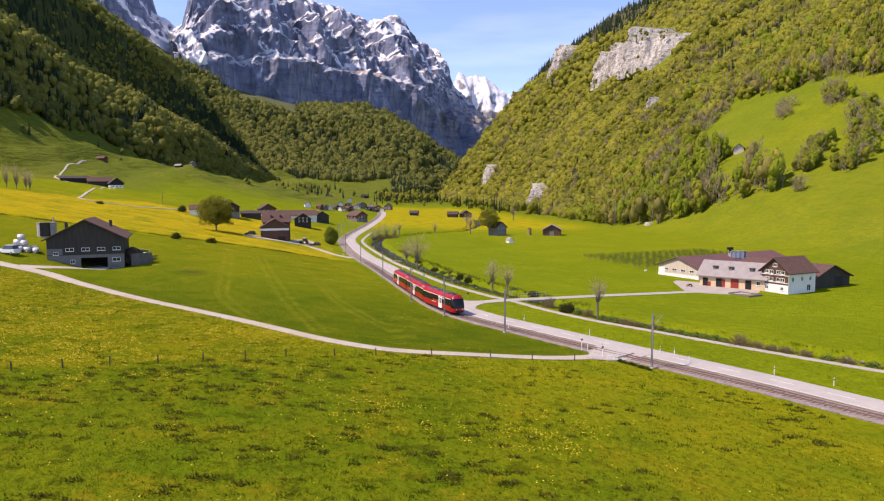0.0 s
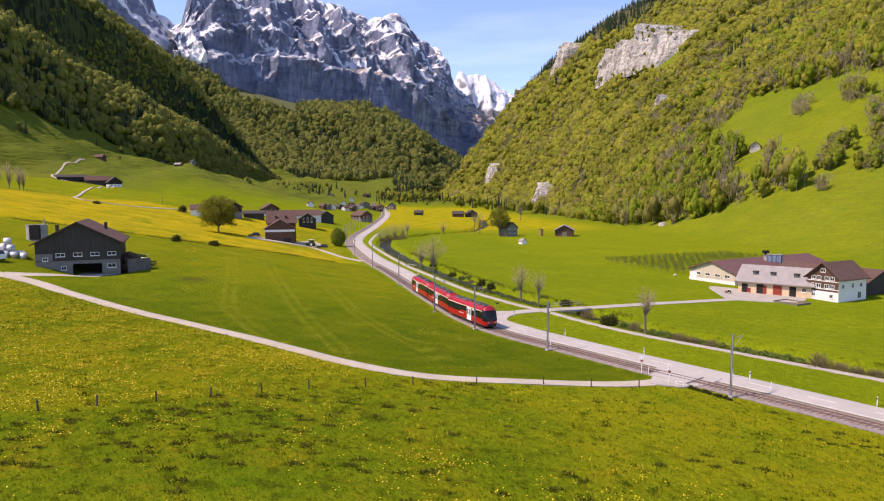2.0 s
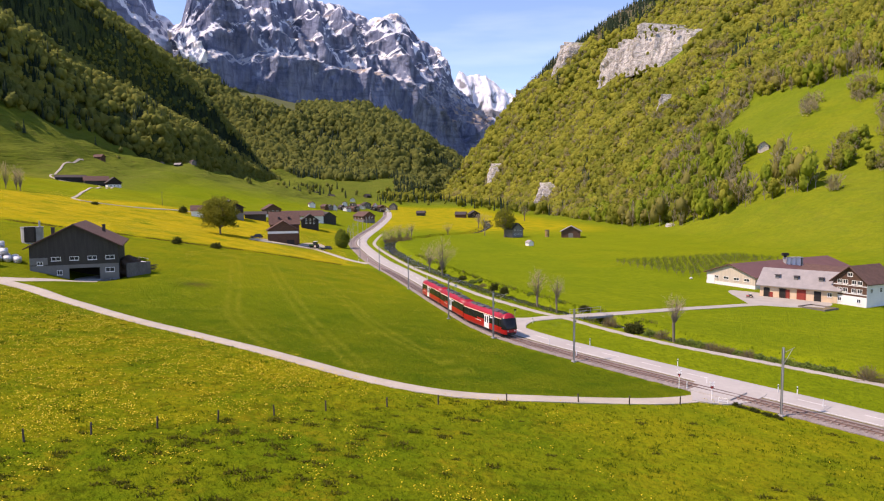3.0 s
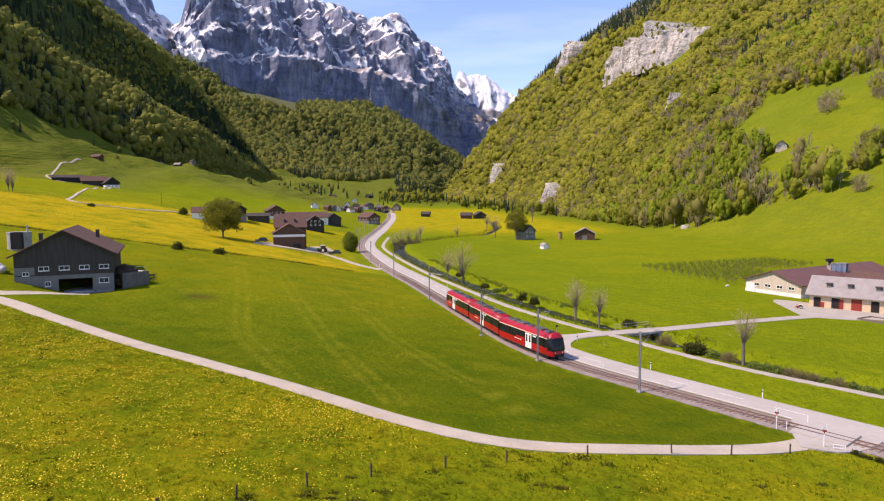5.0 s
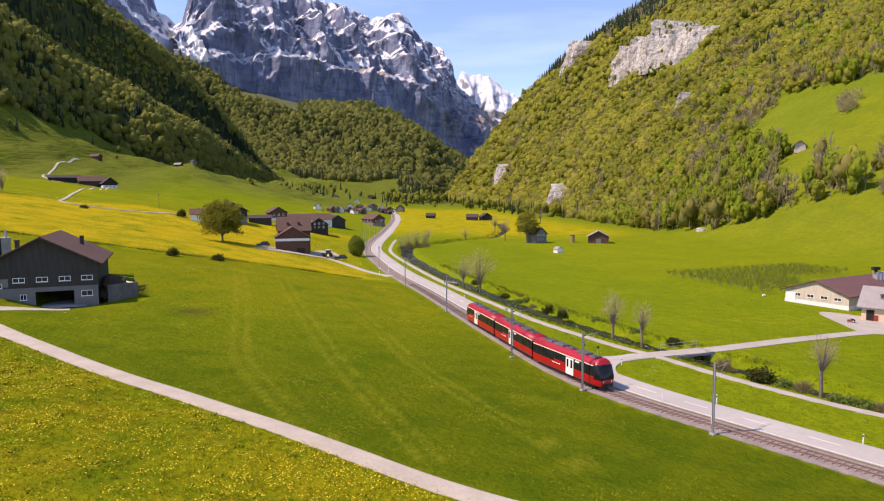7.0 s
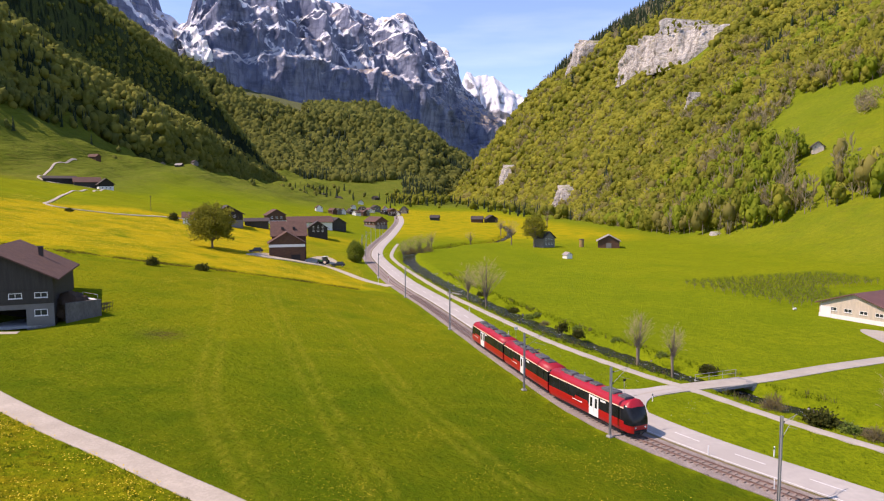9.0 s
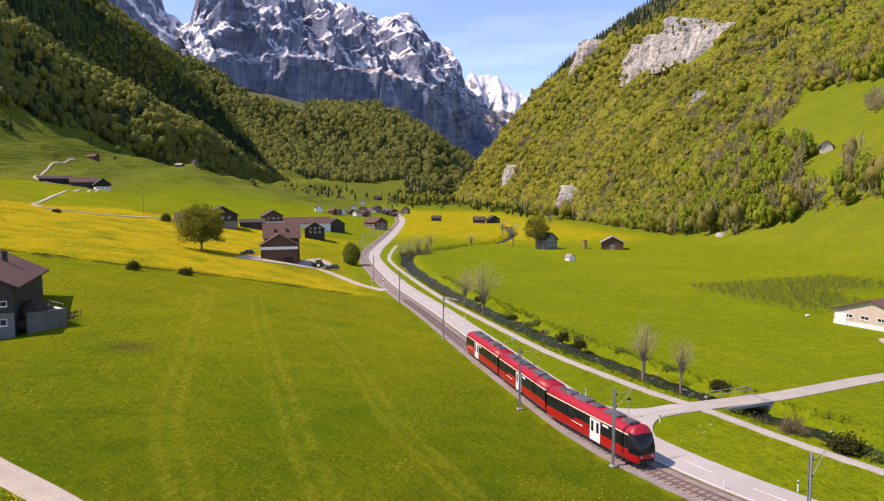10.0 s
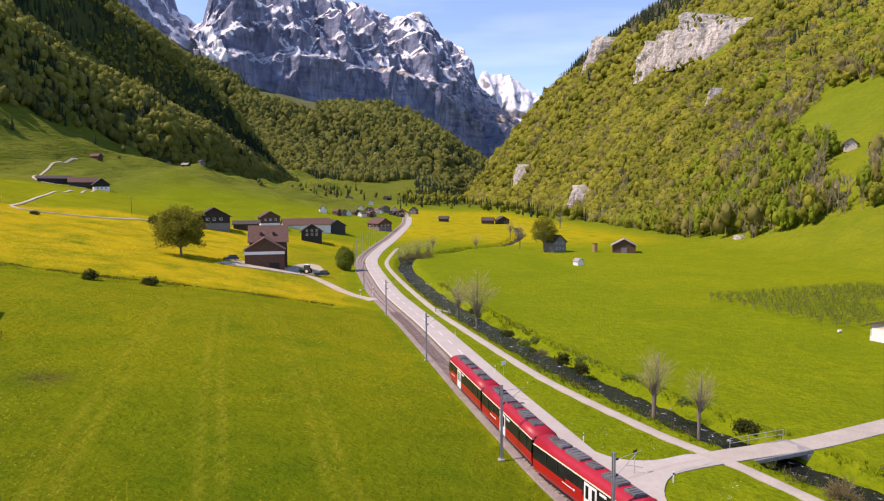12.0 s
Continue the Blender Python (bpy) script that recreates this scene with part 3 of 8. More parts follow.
# the stream
wl_, wr_ = shifted(STREAM, -3.0), shifted(STREAM, 3.0)
wz = height(STREAM[:, 0], STREAM[:, 1]) - 1.35
wv = np.stack([np.column_stack([wl_, wz]), np.column_stack([STREAM, wz + 0.03]), np.column_stack([wr_, wz])], 1).reshape(-1, 3)
wi = np.arange(len(wv)).reshape(-1, 3)
wf = np.stack([wi[:-1, :-1], wi[:-1, 1:], wi[1:, 1:], wi[1:, :-1]], -1).reshape(-1, 4)
tagged(new("water", big_mesh("water", wv, wf, WATER, True)), "dark mountain stream with white ripples", "stream", kind="structure")


# ---- mountains ----
def fold(p, size, octaves=4, sharp=True):
    s, a, v = 0.0, 1.0, Vector(p) / size
    for _ in range(octaves):
        n = noise.noise(v)
        s += a * ((1 - 2 * abs(n)) if sharp else n)
        a, v = a * 0.5, v * 2.1
    return s


def along(points, n):
    """n even steps along a line of 3D points."""
    p = np.array(points, float)
    d = np.r_[0, np.cumsum(np.linalg.norm(np.diff(p, axis=0), axis=1))]
    t = np.linspace(0, d[-1], n)
    return np.stack([np.interp(t, d, p[:, k]) for k in range(3)], 1)


def ridge(name, mat, foot, crest, nu, nv, profile, gully, size, back=350, jag=0.0, seed=0.0, upright=0.45, wander=0.0, octaves=3):
    """A mountain side from its foot to its crest and down behind; profile: pairs (share of the way back, share of the height)."""
    f, c = along(foot, nu), along(crest, nu)
    px, pz = zip(*profile)
    rows = []
    drift = np.array([0.13 * noise.noise(Vector((7.0 * i / nu, seed, 0))) + 0.07 * noise.noise(Vector((26.0 * i / nu, seed, 2))) for i in range(nu)]) * wander
    for j in range(nv + 1):
        s = j / nv
        sv = np.clip(s + drift * math.sin(math.pi * s), 0, 1)
        k = np.interp(sv, np.linspace(0, 1, len(px)), px)[:, None]
        h = np.interp(sv, np.linspace(0, 1, len(pz)), pz)[:, None]
        row = f + (c - f) * np.hstack([k, k, h])
        fade = math.sin(math.pi * min(1, s * 1.02)) ** 0.6 if s < 1 else 0
        for i in range(nu):
            q = row[i]
            g = fold((q[0] + seed, q[1] * 0.6, q[2] * upright), size, octaves)
            row[i] = q + np.array([0.25 * g, -1.0 * g, 0.3 * g]) * gully * (0.25 + fade)
            row[i][2] += jag * fold((q[0], 7.7 + seed, s), size * 0.4, 3) * (s ** 3)
        rows.append(row)
    behind = rows[-1].copy() + np.array([0, back, -0.75 * back])
    rows.append(behind)
    v = np.stack(rows, 0).reshape(-1, 3)
    i = np.arange(len(v)).reshape(len(rows), nu)
    q = np.stack([i[:-1, :-1], i[:-1, 1:], i[1:, 1:], i[1:, :-1]], -1).reshape(-1, 4)
    return big_mesh(name, v, q, mat, True), rows


SLOPE = [(0, 0), (0.3, 0.24), (0.65, 0.62), (1, 1)]
BENCHED = [(0, 0), (0.055, 0.14), (0.15, 0.27), (0.30, 0.36), (0.44, 0.39), (0.452, 0.53), (0.475, 0.70), (0.57, 0.81), (0.74, 0.94), (1, 1)]
STEPPED = [(0, 0), (0.22, 0.15), (0.46, 0.34), (0.56, 0.45), (0.64, 0.62), (0.73, 0.79), (0.86, 0.92), (1, 1)]
WALL = [(0, 0), (0.06, 0.12), (0.11, 0.32), (0.23, 0.38), (0.26, 0.49), (0.38, 0.54), (0.42, 0.65), (0.55, 0.69), (0.60, 0.81), (0.75, 0.86), (0.80, 0.96), (1, 1)]
spur_a, rows_a = ridge("hillside_near", FOREST_FLOOR, [(-520, 480, 165), (-350, 690, 118), (-305, 850, 96), (-228, 900, 56), (-190, 1100, 34), (-135, 1360, 15)],
                       [(-760, 850, 440), (-640, 1200, 428), (-585, 1420, 402), (-480, 1500, 343), (-410, 1500, 299), (-330, 1480, 225), (-250, 1460, 140), (-195, 1440, 78), (-130, 1420, 22)],
                       120, 56, BENCHED, 30, 210, 300)
tagged(new("hillside", spur_a), "steep wooded mountainside above the meadows", "hillside", kind="structure")
spur_b, rows_b = ridge("hillside_mid", FOREST_FLOOR, [(-700, 1600, 120), (-420, 1650, 90), (-260, 1700, 60), (-120, 1650, 20)],
                       [(-930, 2300, 640), (-645, 2350, 480), (-560, 2400, 470), (-435, 2350, 405), (-355, 2300, 345), (-310, 2200, 275), (-230, 2100, 175), (-165, 2000, 95)],
                       60, 30, STEPPED, 24, 220, 300, seed=31)
tagged(new("hillside", spur_b), "shaded wooded mountainside behind the nearer one", "hillside", kind="structure")
spur_c, rows_c = ridge("hillside_far", HILL_GRASS, [(-330, 1800, 100), (-170, 1720, 66), (-95, 1700, 48), (100, 1700, 56), (160, 1650, 26), (280, 1700, 12)],
                       [(-480, 2750, 470), (-360, 2600, 408), (-135, 2500, 343), (50, 2400, 333), (165, 2350, 288), (280, 2300, 208), (350, 2250, 148), (420, 2200, 80)],
                       80, 34, [(0, 0), (0.25, 0.3), (0.6, 0.72), (1, 1)], 26, 260, 400, seed=77)
tagged(new("hillside", spur_c), "wooded spur closing the head of the valley", "hillside", kind="structure")
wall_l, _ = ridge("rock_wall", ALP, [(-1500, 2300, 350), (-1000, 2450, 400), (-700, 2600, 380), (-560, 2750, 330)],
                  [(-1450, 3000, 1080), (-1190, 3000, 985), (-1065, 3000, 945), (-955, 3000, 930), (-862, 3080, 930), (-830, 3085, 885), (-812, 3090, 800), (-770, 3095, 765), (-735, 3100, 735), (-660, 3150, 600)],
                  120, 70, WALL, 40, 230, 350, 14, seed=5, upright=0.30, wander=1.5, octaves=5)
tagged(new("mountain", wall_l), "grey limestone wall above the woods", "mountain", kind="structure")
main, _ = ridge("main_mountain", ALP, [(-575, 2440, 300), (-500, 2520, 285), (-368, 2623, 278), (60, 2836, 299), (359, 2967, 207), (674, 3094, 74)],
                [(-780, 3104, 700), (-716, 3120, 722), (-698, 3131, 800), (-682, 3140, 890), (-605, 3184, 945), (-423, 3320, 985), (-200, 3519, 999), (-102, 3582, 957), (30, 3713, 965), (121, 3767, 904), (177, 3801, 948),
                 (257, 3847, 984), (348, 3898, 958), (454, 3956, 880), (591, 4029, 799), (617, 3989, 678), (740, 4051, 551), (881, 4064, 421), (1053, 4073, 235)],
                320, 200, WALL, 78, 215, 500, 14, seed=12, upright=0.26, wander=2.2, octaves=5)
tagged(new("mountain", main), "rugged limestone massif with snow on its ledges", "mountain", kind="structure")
peak, _ = ridge("snow_peak", SNOWY, [(450, 4250, 250), (800, 4250, 300), (1100, 4250, 300), (1400, 4250, 300)],
                [(590, 4500, 520), (710, 4500, 715), (775, 4550, 845), (835, 4550, 815), (915, 4550, 828), (995, 4550, 800), (1095, 4550, 706), (1160, 4500, 660), (1300, 4500, 575)],
                90, 50, SLOPE, 38, 160, 150, 16, seed=3)
tagged(new("mountain", peak), "far snow-covered peak at the valley's end", "mountain", kind="structure")
# unseen ridge, added out of view to throw shade on the slope
shade, _ = ridge("shade_ridge", FOREST_FLOOR, [(-760, 300, 300), (-860, 1000, 470), (-880, 1500, 520), (-980, 1950, 560), (-1140, 2330, 600)],
                 [(-950, 450, 470), (-950, 700, 510), (-950, 850, 550), (-960, 1000, 580), (-960, 1100, 610), (-960, 1300, 660), (-970, 1600, 760), (-1010, 1900, 890), (-1160, 2290, 985)], 90, 20, SLOPE, 16, 180, 60, seed=41)
tagged(new("mountain", shade), "unseen wooded ridge added to shade the western slope", "mountain", kind="structure")
snowfield, _ = ridge("couloir", SNOW, [(-570, 2480, 506), (-525, 2478, 478), (-478, 2490, 492)], [(-672, 2690, 655), (-628, 2660, 630), (-577, 2650, 650)], 50, 40, [(0, 0), (0.5, 0.42), (1, 1)], 34, 60, 60, seed=9, octaves=4)
tagged(new("snowfield", snowfield), "old snow in the gap between two rock walls", "snow", kind="structure")


# ---- woods ----
rng = np.random.default_rng(7)


def ico():
    g = (1 + 5 ** 0.5) / 2
    v = np.array([(-1, g, 0), (1, g, 0), (-1, -g, 0), (1, -g, 0), (0, -1, g), (0, 1, g), (0, -1, -g), (0, 1, -g), (g, 0, -1), (g, 0, 1), (-g, 0, -1), (-g, 0, 1)], float)
    f = np.array([(0, 11, 5), (0, 5, 1), (0, 1, 7), (0, 7, 10), (0, 10, 11), (1, 5, 9), (5, 11, 4), (11, 10, 2), (10, 7, 6), (7, 1, 8),
                  (3, 9, 4), (3, 4, 2), (3, 2, 6), (3, 6, 8), (3, 8, 9), (4, 9, 5), (2, 4, 11), (6, 2, 10), (8, 6, 7), (9, 8, 1)])
    return v / np.linalg.norm(v[0]), f


def broadleaf(clumps, leaf, lobes, size=0.5):
    """A crown one unit wide each way: ragged lobes of foliage with leaf clumps standing off them. Triangles only."""
    v0, f0 = ico()
    vs, fs, balls, n = [], [], [], 0
    for k in range(lobes):
        a, h = rng.uniform(0, 2 * math.pi), rng.uniform(-0.55, 0.62)
        out = 0.0 if k == 0 and lobes > 1 else (0.62 - 0.35 * abs(h + 0.15)) * rng.uniform(0.6, 1.0)
        c = np.array([out * math.cos(a), out * math.sin(a), h if k else 0.25])
        rad = size * rng.uniform(0.75, 1.15) * (1.15 if k == 0 else 1.0)
        balls.append((c, rad))
        vs.append(c + v0 * rad * rng.uniform(0.78, 1.2, (12, 1)))
        fs.append(f0 + n)
        n += 12
    for _ in range(clumps):
        c0, rad = balls[rng.integers(0, len(balls))]
        d = rng.normal(size=3) + 0.9 * c0
        d[2] += 0.35
        d /= np.linalg.norm(d)
        c = c0 + d * rad * rng.uniform(0.95, 1.22)
        a = np.cross(d, rng.normal(size=3))
        a /= np.linalg.norm(a)
        b = np.cross(d, a)
        tilt = rng.normal(size=3) * 0.3
        a, b = a + d * tilt[0], b + d * tilt[1]
        s = leaf * rng.uniform(0.6, 1.3)
        vs.append(np.array([c - a * s, c + b * s * 0.8 + d * 0.06, c + a * s, c - b * s * 0.8 - d * 0.03]))
        fs.append(np.array([(n, n + 1, n + 2), (n, n + 2, n + 3)]))
        n += 4
    return np.vstack(vs), np.vstack(fs)


def conifer():
    vs, fs, n = [], [], 0
    for k in range(4):
        z0, z1, r = -1 + 0.45 * k, -0.25 + 0.45 * k, 0.62 - 0.14 * k
        a = np.linspace(0, 2 * math.pi, 8, endpoint=False) + k
        rr = r * np.where(np.arange(8) % 2, 1.0, 0.62) * rng.uniform(0.85, 1.15, 8)
        ring = np.stack([rr * np.cos(a), rr * np.sin(a), z0 + rng.uniform(-0.06, 0.06, 8)], 1)
        vs += [ring, np.array([[0, 0, z1]])]
        fs.append(np.array([(n + i, n + (i + 1) % 8, n + 8) for i in range(8)]))
        n += 9
    return np.vstack(vs), np.vstack(fs)


def bare(twigs):
    """A leafless crown: many thin twigs that fan out upwards."""
    vs, fs, n = [], [], 0
    for _ in range(twigs):
        d = rng.normal(size=3)
        d[2] = abs(d[2]) * 0.7 + 0.75
        d /= np.linalg.norm(d)
        a = np.array([0, 0, rng.uniform(-0.85, 0.35)]) + d * rng.uniform(0.0, 0.45)
        b = a + d * rng.uniform(0.35, 0.75)
        w = np.cross(d, rng.normal(size=3)) * rng.uniform(0.022, 0.058)
        vs.append(np.array([a, (a + b) / 2 + w, b, (a + b) / 2 - w]))
        fs.append(np.array([(n, n + 1, n + 2), (n, n + 2, n + 3)]))
        n += 4
    return np.vstack(vs), np.vstack(fs)


def wood(name, mat, spots, shapes, label):
    """Many crowns in one mesh: spots are rows x, y, z of the crown's middle, half width, half height."""
    spots = np.asarray(spots)
    if len(spots) == 0:
        return None
    pick = rng.integers(0, len(shapes), len(spots))
    turn = rng.uniform(0, 2 * math.pi, len(spots))
    vs, fs, n = [], [], 0
    for k, (v, f) in enumerate(shapes):
        s = spots[pick == k]
        if len(s) == 0:
            continue
        t = turn[pick == k]
        c, sn = np.cos(t)[:, None], np.sin(t)[:, None]
        x = (v[:, 0] * c - v[:, 1] * sn) * s[:, 3:4] + s[:, 0:1]
        y = (v[:, 0] * sn + v[:, 1] * c) * s[:, 3:4] + s[:, 1:2]
        z = v[:, 2] * s[:, 4:5] + s[:, 2:3]
        vs.append(np.stack([x, y, z], -1).reshape(-1, 3))
        fs.append((f[None] + (np.arange(len(s)) * len(v))[:, None, None] + n).reshape(-1, 3))
        n += len(s) * len(v)
    ob = new(name, big_mesh(name, np.vstack(vs), np.vstack(fs), mat, True))
    return tagged(ob, label, "woodland", kind="stuff")


def inside(px, py, poly):
    hit = np.zeros(len(px), bool)
    for (x0, y0), (x1, y1) in zip(poly, poly[1:] + poly[:1]):
        cross = ((y0 > py) != (y1 > py)) & (px < (x1 - x0) * (py - y0) / (y1 - y0 + 1e-9) + x0)
        hit ^= cross
    return hit


def scatter(n, x0, x1, y0, y1):
    """Evenly jittered plan points."""
    k = int(math.sqrt(n * (x1 - x0) / (y1 - y0))) + 1
    m = int(n / k) + 1
    gx_, gy_ = np.meshgrid(np.linspace(x0, x1, k), np.linspace(y0, y1, m))
    p = np.stack([gx_.ravel(), gy_.ravel()], 1)
    return p + rng.uniform(-0.48, 0.48, p.shape) * np.array([(x1 - x0) / k, (y1 - y0) / m])


def wavy(p, size, z=0.0):
    return np.array([noise.noise(Vector((x / size, y / size, z))) for x, y in p])


# the lit wood on the sunny side of the valley, open pasture left free
WOOD_EDGE = [(196, 463), (199, 396), (214, 364), (229, 342), (240, 322), (249, 338), (257, 366), (263, 398), (262, 425), (262, 452), (268, 484), (284, 494), (312, 508), (334, 521), (338, 474), (340, 444), (352, 405), (420, 330),
             (620, 330), (700, 700), (720, 1900), (215, 1900), (218, 1300), (226, 950), (214, 730), (206, 590)]
p = scatter(15500, 190, 560, 315, 1150)
p = p[inside(p[:, 0] + 3 * wavy(p, 15), p[:, 1] + 3 * wavy(p, 15, 5), WOOD_EDGE)]
q = scatter(3900, 200, 640, 1150, 1850)
q = q[inside(q[:, 0], q[:, 1], WOOD_EDGE)]
p = np.vstack([p, q])
p = p[p[:, 0] < 0.92 * p[:, 1] + 30]
CLIFFS = [(401, 912, 132, 58), (426, 1290, 40, 60), (262, 1190, 18, 36), (240, 815, 14, 28), (331, 680, 4.5, 22), (199, 402, 4.5, 2.6)]
on_rock = np.zeros(len(p), bool)
for cx, cy, half, _ in CLIFFS:
    on_rock |= (p[:, 0] > cx - 7) & (p[:, 0] < cx + min(24, half * 0.8 + 5)) & (np.abs(p[:, 1] - cy) < half * 0.9)
off_ = p - np.array([249.0, 386.0])
clear = (off_ @ np.array([0.53, 0.85]) / 30) ** 2 + (off_ @ np.array([0.85, -0.53]) / 10) ** 2 < 1
p = p[~on_rock & ~clear]
z = land(p)
grow = rng.uniform(0.55, 1.35, len(p)) * np.where(p[:, 1] > 1150, 1.5, 1.0)
fore = 1 - sstep(430, 600, p[:, 1])
half = (5.2 - 1.1 * fore) * grow * rng.uniform(0.85, 1.2, len(p))
tall = (6.0 + 1.6 * fore) * grow
spots = np.column_stack([p, z + (0.38 + 0.66 * fore) * tall, half, tall])


def patch(x0, y0, rx, ry, turn=0.0):
    """How far the plan points belong to a patch of the wood."""
    dx, dy = p[:, 0] - x0, p[:, 1] - y0
    c_, s_ = math.cos(turn), math.sin(turn)
    return np.exp(-((dx * c_ + dy * s_) / rx) ** 2 - ((dy * c_ - dx * s_) / ry) ** 2)


brown = 0.85 * wavy(p, 52, 9) + 0.95 * patch(300, 552, 16, 60, 0.15) + 0.8 * patch(243, 372, 22, 34) + 0.85 * patch(215, 880, 22, 120) + 0.8 * patch(338, 420, 16, 45) + 0.42 * rng.normal(size=len(p)) - 0.30
streak = wavy(np.column_stack([p[:, 0] * 0.25, p[:, 1] + 0.25 * p[:, 0]]), 30, 27)
dark = 0.7 * wavy(p, 70, 21) + 0.75 * streak + 1.1 * sstep(400, 470, p[:, 0]) * sstep(1220, 1320, p[:, 1]) + 1.2 * sstep(430, 510, p[:, 0]) * sstep(1060, 1160, p[:, 1]) + 0.2 * rng.normal(size=len(p)) - 0.70
is_brown, is_dark = brown > 0, (dark > 0) & (brown <= 0) & (p[:, 1] > 560)
leafy_ = ~is_brown & ~is_dark
tone = wavy(p, 34, 33) + 0.6 * streak + 0.22 * rng.normal(size=len(p))
nearer = p[:, 1] < 760
HUGE = [broadleaf(70, 0.15, 7, 0.43) for _ in range(9)]
BIG = [broadleaf(22, 0.22, 3, 0.56) for _ in range(9)]
MED = [broadleaf(6, 0.30, 2, 0.68) for _ in range(10)]
SMALL = [broadleaf(6, 0.42, 1, 0.92) for _ in range(6)]
FIRS = [conifer() for _ in range(4)]
BARE = [bare(36) for _ in range(7)]
close = p[:, 1] < 520
bud = leafy_ & (rng.uniform(size=len(p)) < 0.10)
full = leafy_ & ~bud
fresh = full & (p[:, 1] < 640) & (tone + 1.0 * patch(250, 420, 45, 60) > 0.30)
full &= ~fresh
wood("spring_wood", LEAF_FRESH, spots[fresh & close], HUGE, "vivid green maples at the foot of the slope")
wood("spring_wood", LEAF_FRESH, spots[fresh & ~close], BIG, "vivid green maples at the foot of the slope")
for belt, shapes in ((close, HUGE), (nearer & ~close, BIG)):
    wood("spring_wood", LEAF_LIGHT, spots[full & belt & (tone > -0.12)], shapes, "bright spring-green beech wood on a steep slope")
    wood("spring_wood", LEAF_MID, spots[full & belt & (tone <= -0.12)], shapes, "fresh green maples among the beeches")
wood("spring_wood", LEAF_BUD, spots[bud & nearer], BIG, "pale olive trees just coming into leaf")
wood("spring_wood", LEAF_LIGHT, spots[full & ~nearer & (tone > -0.12)], MED, "bright spring-green wood higher up the slope")
wood("spring_wood", LEAF_MID, spots[full & ~nearer & (tone <= -0.12)], MED, "fresh green trees higher up the slope")
wood("spring_wood", LEAF_BUD, spots[bud & ~nearer], MED, "pale olive trees higher up the slope")
THICKETS = [(307, 419, 6, 7), (311, 428, 6, 6), (266, 340, 6, 6), (273, 346, 6, 6), (281, 353, 6, 6), (290, 358, 6, 6), (272, 319, 5, 6), (279, 322, 6, 8), (287, 326, 7, 9), (295, 333, 7, 9), (303, 341, 8, 10), (311, 350, 8, 10), (319, 360, 8, 10), (327, 372, 9, 10), (330, 398, 8, 9), (336, 410, 8, 9), (243, 314, 3, 3)]
extra = []
for tx, ty, tr_, n_ in THICKETS:
    for _ in range(n_ * 3):
        ex_, ey_ = tx + rng.normal() * tr_ * 0.5, ty + rng.normal() * tr_ * 0.5
        s_ = rng.uniform(2.0, 4.6)
        extra.append((ex_, ey_, float(height(ex_, ey_)) + 1.0 * s_, s_, s_ * 1.15))
below_hut = []
for tx, ty, tr_, n_ in THICKETS[2:15]:
    for _ in range(7):
        ex_, ey_ = tx + rng.normal() * tr_ * 0.5, ty + rng.normal() * tr_ * 0.45
        s_ = rng.uniform(2.6, 4.2)
        below_hut.append((ex_, ey_, float(height(ex_, ey_)) + 1.15 * s_, s_, s_ * 1.3))
wood("spring_wood", LEAF_MID, np.array(below_hut[::2]), HUGE, "fresh green trees in a belt below the hut")
wood("spring_wood", LEAF_FRESH, np.array(below_hut[1::2]), HUGE, "vivid green trees in a belt below the hut")
wood("bare_wood", TWIGS, np.vstack([spots[is_brown], np.array(extra)]), BARE, "grey-brown trees not yet in leaf")
stems = np.column_stack([p, z - 0.5, 0.16 + 0.05 * grow, 1.25 * tall])[close | (is_brown & nearer)]
prism = np.array([(c_ * r_, s_ * r_, h_) for h_, r_ in ((0, 1.0), (1, 0.45)) for c_, s_ in ((1, 0), (-0.5, 0.87), (-0.5, -0.87))])
prism_f = np.array([(0, 1, 4), (0, 4, 3), (1, 2, 5), (1, 5, 4), (2, 0, 3), (2, 3, 5)])
wood("tree_trunks", PALE_BARK, stems, [(prism, prism_f)], "pale grey trunks along the edge of the wood")
fir = spots[is_dark].copy()
fir[:, 3] *= 0.95
fir[:, 4] *= 1.5
wood("spruce_wood", NEEDLES, fir, FIRS, "dark spruces along the ridge")


def on_side(rows, n, edge=0.0, top=1.0):
    """Even spots on a mountain side: places, and how high up they lie."""
    a = np.stack(rows[:-1], 0)
    nv_, nu_ = a.shape[:2]
    u, s = rng.uniform(0, nu_ - 1.001, n), rng.uniform(edge, top, n) * (nv_ - 1.001)
    i, j = u.astype(int), s.astype(int)
    fu, fs_ = (u - i)[:, None], (s - j)[:, None]
    q = (a[j, i] * (1 - fu) + a[j, i + 1] * fu) * (1 - fs_) + (a[j + 1, i] * (1 - fu) + a[j + 1, i + 1] * fu) * fs_
    return q, s / (nv_ - 1)


